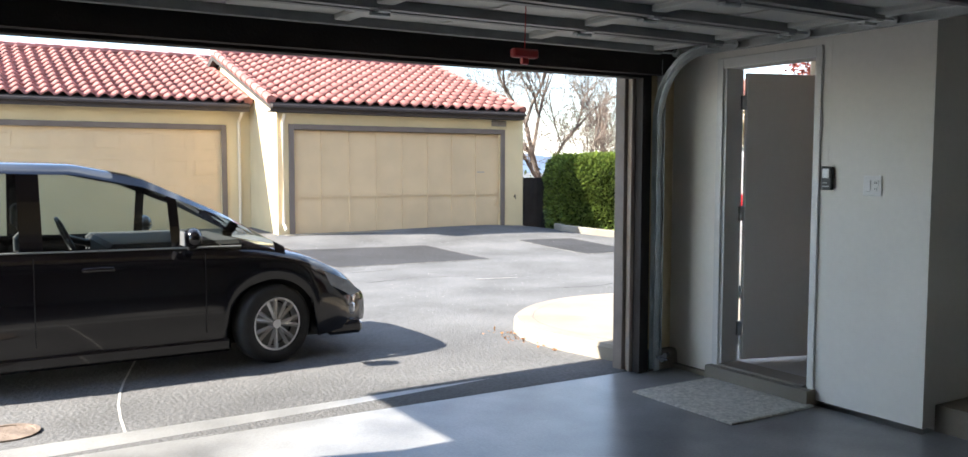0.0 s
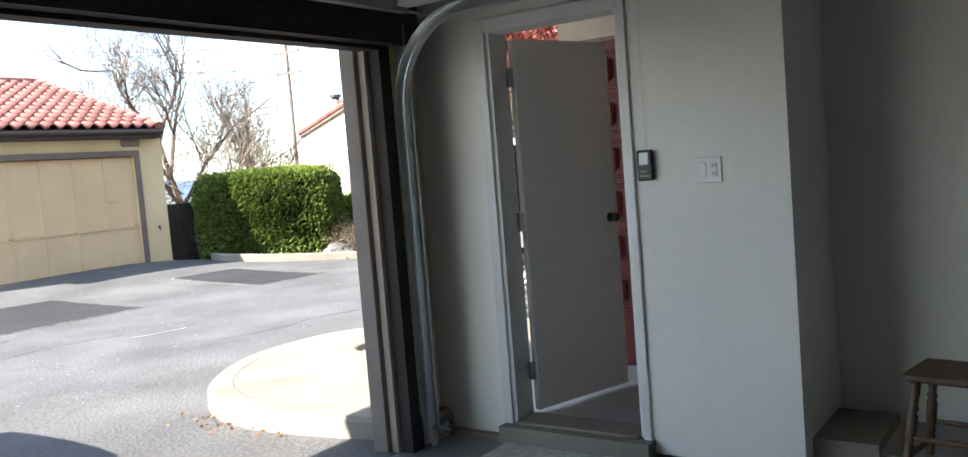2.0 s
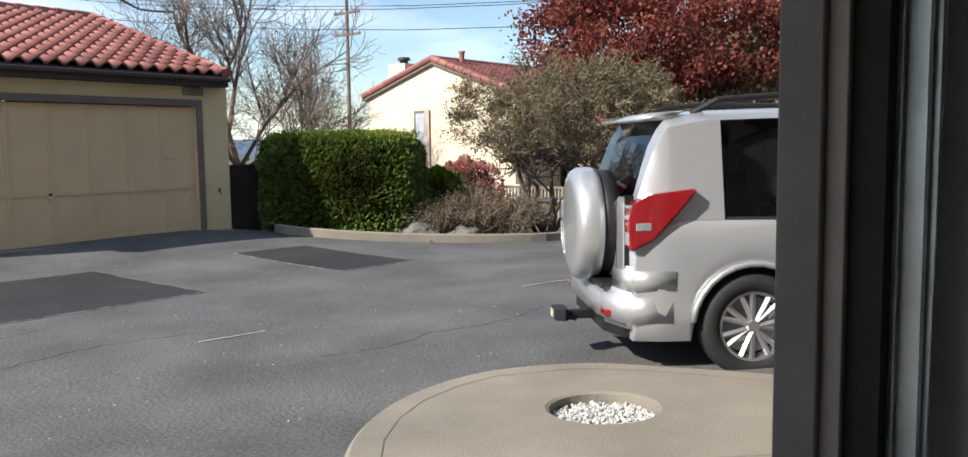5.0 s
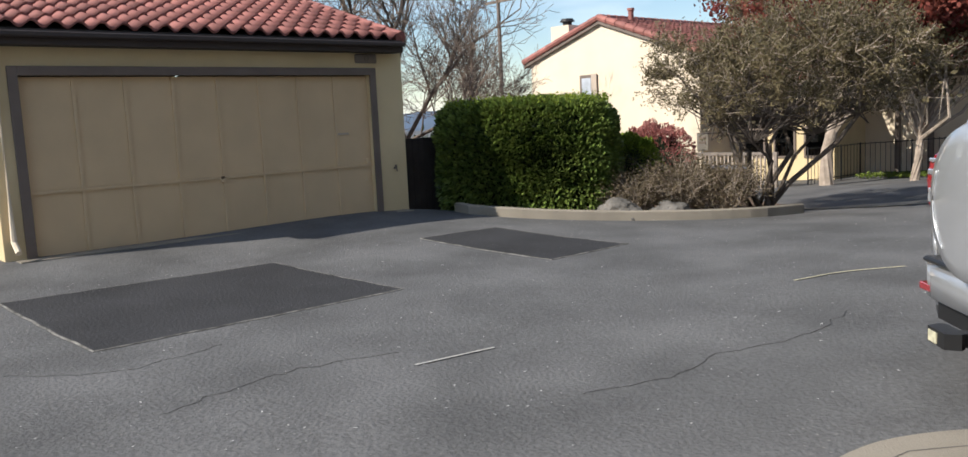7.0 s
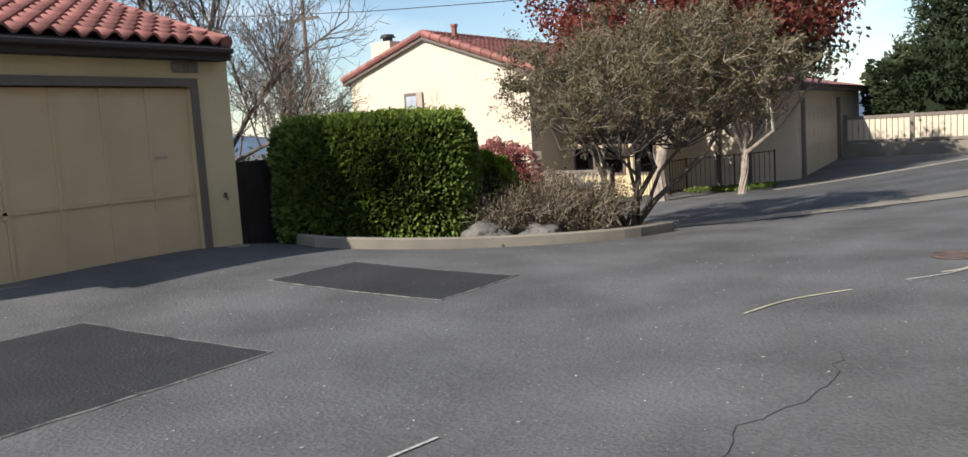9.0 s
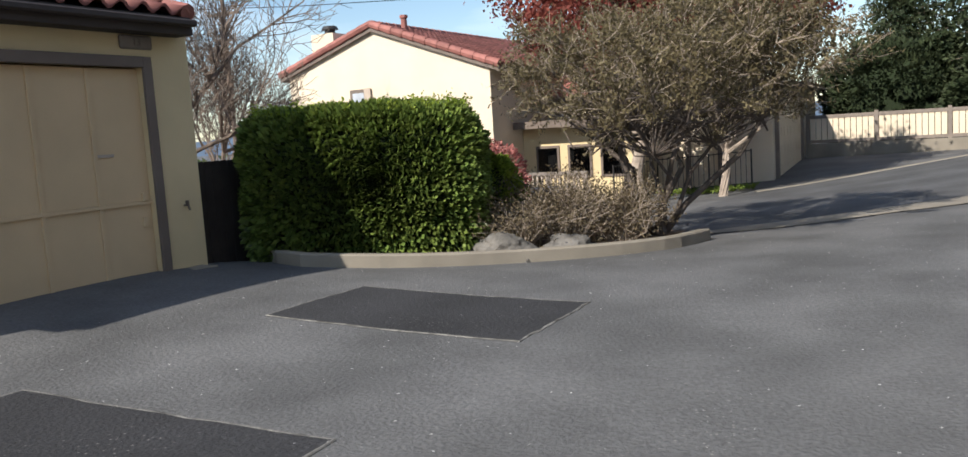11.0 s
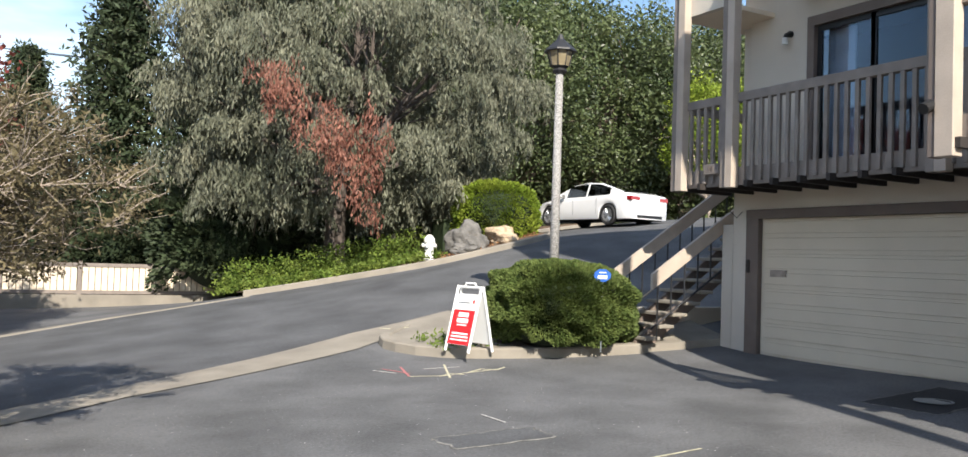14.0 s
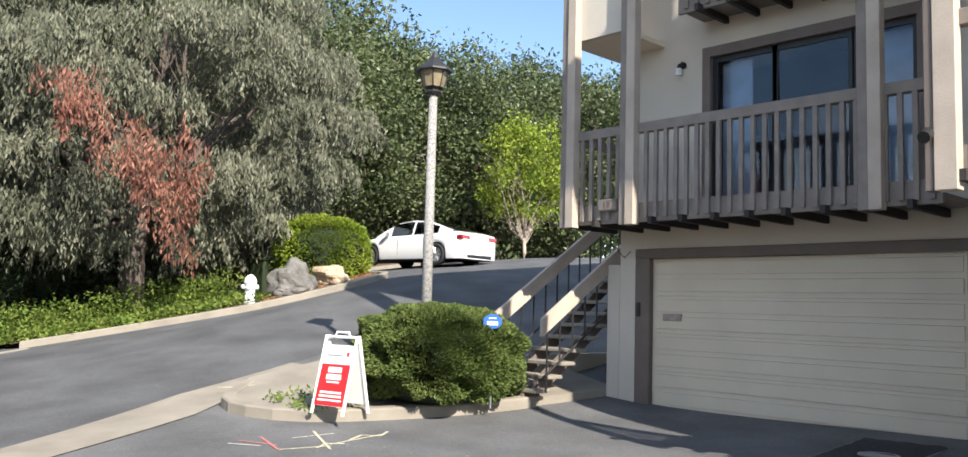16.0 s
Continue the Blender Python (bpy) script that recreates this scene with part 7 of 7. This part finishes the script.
hedge("shrub", "dense dark evergreen behind the pale fence", (-6.4, 33.2), (4.6, 2.4, 3.4), 18000, M["conifer"], 65, 0.17, 2.3, 0.3)
hedge("shrub", "broad dark evergreen under the eucalyptus", (-0.5, 29.6), (4.5, 2.6, 3.6), 16000, M["conifer"], 64, 0.16, 2.3, 0.3)

oak = tree("tree", "broad dark green oak behind the road", (8.2, 34.0), 5.0, (0, 0, 4.6), (3.8, 3.2, 3.6), 170, 230, (0.42, 0.42, 0.36), M["oak"], 0.15, M["bark"], 0.3, 71)
for x, y, s, a in ((13.0, 36.5, 1.3, 60), (18.8, 37.0, 1.35, 130), (4.6, 36.0, 1.4, 200), (9.5, 41.0, 1.75, 300), (24.5, 37.5, 1.4, 20), (17, 45, 2.0, 75), (29.5, 36.0, 1.5, 110), (34, 42, 1.9, 200)):
    copy_thing(oak, pose(x, y, gz(x, y), 0, 0, a) @ Matrix.Diagonal((s, s, s, 1)))
tree("tree", "light green pine-like tree above the road", (7.2, 36.2), 8.0, (0, 0, 8.0), (3.2, 2.8, 3.2), 120, 220, (0.4, 0.4, 0.25), M["juniper"], 0.2, M["bark"], 0.25, 73, aspect=0.2)
tree("tree", "yellow-green leaved tree beside the house", (19.3, 30.2), 3.5, (0, 0, 4.0), (1.9, 1.8, 2.5), 70, 150, (0.28, 0.28, 0.24), M["brightleaf"], 0.15, M["bark_pale"], 0.10, 74)
tree("tree", "tall thin grey-leaved tree on the hill", (14, 66), 20.0, (0, 0, 19), (7, 5, 6), 110, 160, (0.7, 0.7, 0.6), M["euc"], 0.4, M["bark_pale"], 0.4, 75, 0.5, 0.3)
tree("tree", "tall thin grey-leaved tree on the hill", (27, 70), 22.0, (0, 0, 20), (8, 5, 7), 110, 160, (0.7, 0.7, 0.6), M["euc"], 0.4, M["bark_pale"], 0.4, 76, 0.5, 0.3)

# chips and specks lying on the asphalt
rng = np.random.default_rng(79)
n = 2600
xy = np.c_[rng.uniform(-11, -1, n), rng.uniform(-1, 13, n)]
xy = xy[~((xy[:, 0] > -3.1) & (xy[:, 1] < 3.5))]
pts = np.c_[xy, gzs(xy) + 0.006]
d = rng.normal(size=(len(pts), 3)) * (1, 1, 0)
v, f = leaves(pts, rng.uniform(0.008, 0.03, len(pts)), rng, normals=None)
v[:, 2] = np.repeat(pts[:, 2], 4) + 0.003 * rng.random(len(v))
me = bpy.data.meshes.new("grit")
me.from_pydata(v.tolist(), [], f.tolist())
me.materials.append(M["gravel"])
tagged(new("grit", me), "pale grit and chips scattered on the asphalt", "grit", kind="stuff")

# weeds and ground cover on the bank
rng = np.random.default_rng(81)
pts = []
for k in range(900):
    u = rng.random()
    x = -1.6 + 4.8 * u
    y = (24.9 - 1.9 * max(0, (x + 1.6) / 4.6)) + 0.25 + rng.random() * 2.6
    h = 0.10 + (0.85 if y > 25.0 - 0.42 * x + 0.6 else 0.12) * rng.random()
    z = gz(x, y) + 0.12
    m = 26
    pts.append(np.array([x, y, z]) + rng.normal(size=(m, 3)) * (0.14, 0.14, 0) + rng.random((m, 3)) * (0, 0, h))
pts = np.concatenate(pts)
w = leaf_object("ground_cover", pts, rng.uniform(0.05, 0.13, len(pts)), M["grass"], None, 82)
tagged(w, "bright green weeds and low shrubs on the bank", "plants", kind="stuff")
pts = np.array([(x, y, gz(x, y) + 0.13 + 0.05 * rng.random()) for x, y in zip(rng.uniform(3, 6, 900), rng.uniform(22.7, 24, 900))])
tagged(leaf_object("leaf_litter", pts, rng.uniform(0.05, 0.10, 900), M["litter"], None, 83), "brown leaf litter on the bank", "leaves", kind="stuff")
pts = [(x, y, gz(x, y) + 0.14 + 0.05 * rng.random()) for x, y in zip(rng.uniform(-1.4, 0.2, 500), rng.uniform(14.1, 15.3, 500))]
tagged(leaf_object("weeds", pts, rng.uniform(0.04, 0.10, 500), M["grass"], None, 84), "low weeds round the sign", "plants", kind="stuff")
pts = [(x, y, gz(x, y) + 0.012) for x, y in zip(rng.normal(-1.5, 0.28, 70), rng.normal(0.10, 0.07, 70))]
tagged(leaf_object("fallen_leaves", pts, rng.uniform(0.02, 0.05, 70), M["litter"], None, 85, normals=np.tile((1, 0.2, 0.05), (70, 1))), "fallen brown leaves at the island kerb", "leaves", kind="stuff")
pts = [(x, y, gz(x, y) + 0.1) for x, y in zip(rng.uniform(-11.8, -9.3, 900), rng.uniform(22.6, 23.3, 900))]
tagged(leaf_object("grass_strip", pts, rng.uniform(0.05, 0.12, 900), M["grass"], None, 86), "strip of grass before the court wall", "grass", kind="stuff")

# bare tree by the facing garage, built of ever finer twigs
rng = np.random.default_rng(91)


def bare_tree(label, at, height, r0, seed, spreadk=0.55):
    rng = np.random.default_rng(seed)
    t = thing("tree", label, "tree", (at[0], at[1], gz(*at) - 0.3))
    bm = bmesh.new()
    buds = []

    def grow(p, d, ln, r, lev):
        q = p
        pts = [p]
        for _ in range(4):
            d = (d + Vector(rng.normal(size=3) * 0.13) + Vector((0, 0, 0.03))).normalized()
            q = q + d * ln / 4
            pts.append(q)
        tube(bm, pts, [r, r * 0.88, r * 0.76, r * 0.64, r * 0.5], 7 if lev < 2 else 3, cap=False)
        if lev >= 5:
            buds.append(q)
            return
        n = (8, 6, 5, 4, 3)[lev]
        for k in range(n):
            s = pts[1 + (k + 1) % 4] if lev else pts[2 + k % 3]
            side = Vector(rng.normal(size=3))
            nd = (d * 0.75 + side.normalized() * spreadk * rng.uniform(0.8, 1.4) + Vector((0, 0, 0.1))).normalized()
            grow(s, nd, ln * rng.uniform(0.5, 0.72), max(r * rng.uniform(0.40, 0.58), 0.0075), lev + 1)
    grow(Vector((0, 0, 0)), Vector((0, 0, 1)), height * 0.45, r0, 0)
    part("trunk", bm, M["bark"], t, "bare grey trunk and twigs")
    b = [tuple(x) for x in buds if rng.random() < 0.10]
    leaf_object("last_leaves", b, rng.uniform(0.04, 0.08, len(b)), M["bark"], t, seed, label="few dry leaves left on twigs")
    return t


bt = bare_tree("bare leafless tree behind the facing garage", (-18.9, 13.0), 9.5, 0.125, 92, 0.62)
bt.rotation_euler.z = radians(100)
bare_tree("bare leafless tree beyond the hedge", (-21.3, 16.7), 7.2, 0.085, 93, 0.62)

# utility pole with crossarms and wires
px, py = -39.0, 36.0
up = thing("utility_pole", "tall wooden utility pole with crossarms", "utility pole", (px, py, -4.0))
part("pole", T(([(0, 0, 0), (0, 0, 15.0)], [0.15, 0.10]), sides=10), M["bark"], up)
for z in (12.3, 13.6):
    part("crossarm", B((-1.1, 1.1, -0.06, 0.06, z, z + 0.14)), M["bark"], up)
    for x in (-1.0, -0.4, 0.4, 1.0):
        part("insulator", T(([(x, 0, z + 0.14), (x, 0, z + 0.34)], [0.05, 0.03]), sides=6), M["strut"], up)
for k, (z, dx) in enumerate(((13.95, -1.0), (13.95, 1.0), (12.6, 0.4))):
    w = [(px + dx + 45 * t, py + 12 * t, z - 4.0 + 4 * t * t - 3.0 * t) for t in np.linspace(-1.2, 1.2, 16)]
    tagged(link("power_line", T((w, 0.02), sides=4), M["black"]), "thin sagging black power line", "cable", group="power lines")

# far woods and hills
rng = np.random.default_rng(95)
n = 5200
a = rng.uniform(radians(95), radians(175), n)
d = rng.uniform(34, 120, n)
c = np.c_[d * np.cos(a), 12 + d * np.sin(a), -4.5 + rng.random(n) * rng.uniform(0.5, 4.5, n)]
pts = clumps(rng, c, 9, (0.9, 0.9, 0.6))
tagged(leaf_object("far_woods", pts, rng.uniform(0.4, 1.0, len(pts)), M["oak"], None, 96), "low grey-green woods in the distance", "woods", kind="stuff")
n = 4000
c = np.c_[rng.uniform(1, 34, n), rng.uniform(36, 52, n), np.zeros(n)]
c[:, 2] = -0.5 + rng.random(n) * (8.5 + 0.13 * (c[:, 0] + 14)) * (0.8 + 0.35 * np.sin(c[:, 0] * 0.9) * np.sin(c[:, 0] * 0.37 + 1))
pts = clumps(rng, c, 22, (0.6, 0.6, 0.45))
tagged(leaf_object("dark_woods", pts, rng.uniform(0.25, 0.55, len(pts)), M["oak"], None, 97), "dark wood rising behind the road", "woods", kind="stuff")
# hill ridge, its haze painted as a blue surface colour
bm = bmesh.new()
prev = None
for k in range(121):
    t = radians(60 + k * 1.3)
    h = 16 + 16 * noise.noise(Vector((k * 0.09, 2.0, 0))) + 6 * noise.noise(Vector((k * 0.3, 5.0, 0)))
    p = Vector((900 * math.cos(t), 900 * math.sin(t), 0))
    row = (bm.verts.new(p * 0.7 + Vector((0, 0, -6))), bm.verts.new(p + Vector((0, 0, max(h, 4)))), bm.verts.new(p * 1.2 + Vector((0, 0, -6))))
    if prev:
        bm.faces.new((prev[0], row[0], row[1], prev[1]))
        bm.faces.new((prev[1], row[1], row[2], prev[2]))
    prev = row
tagged(link("hills", bm, M["hill"]), "hills on the horizon, blue haze put into their colour", "hills", kind="structure")
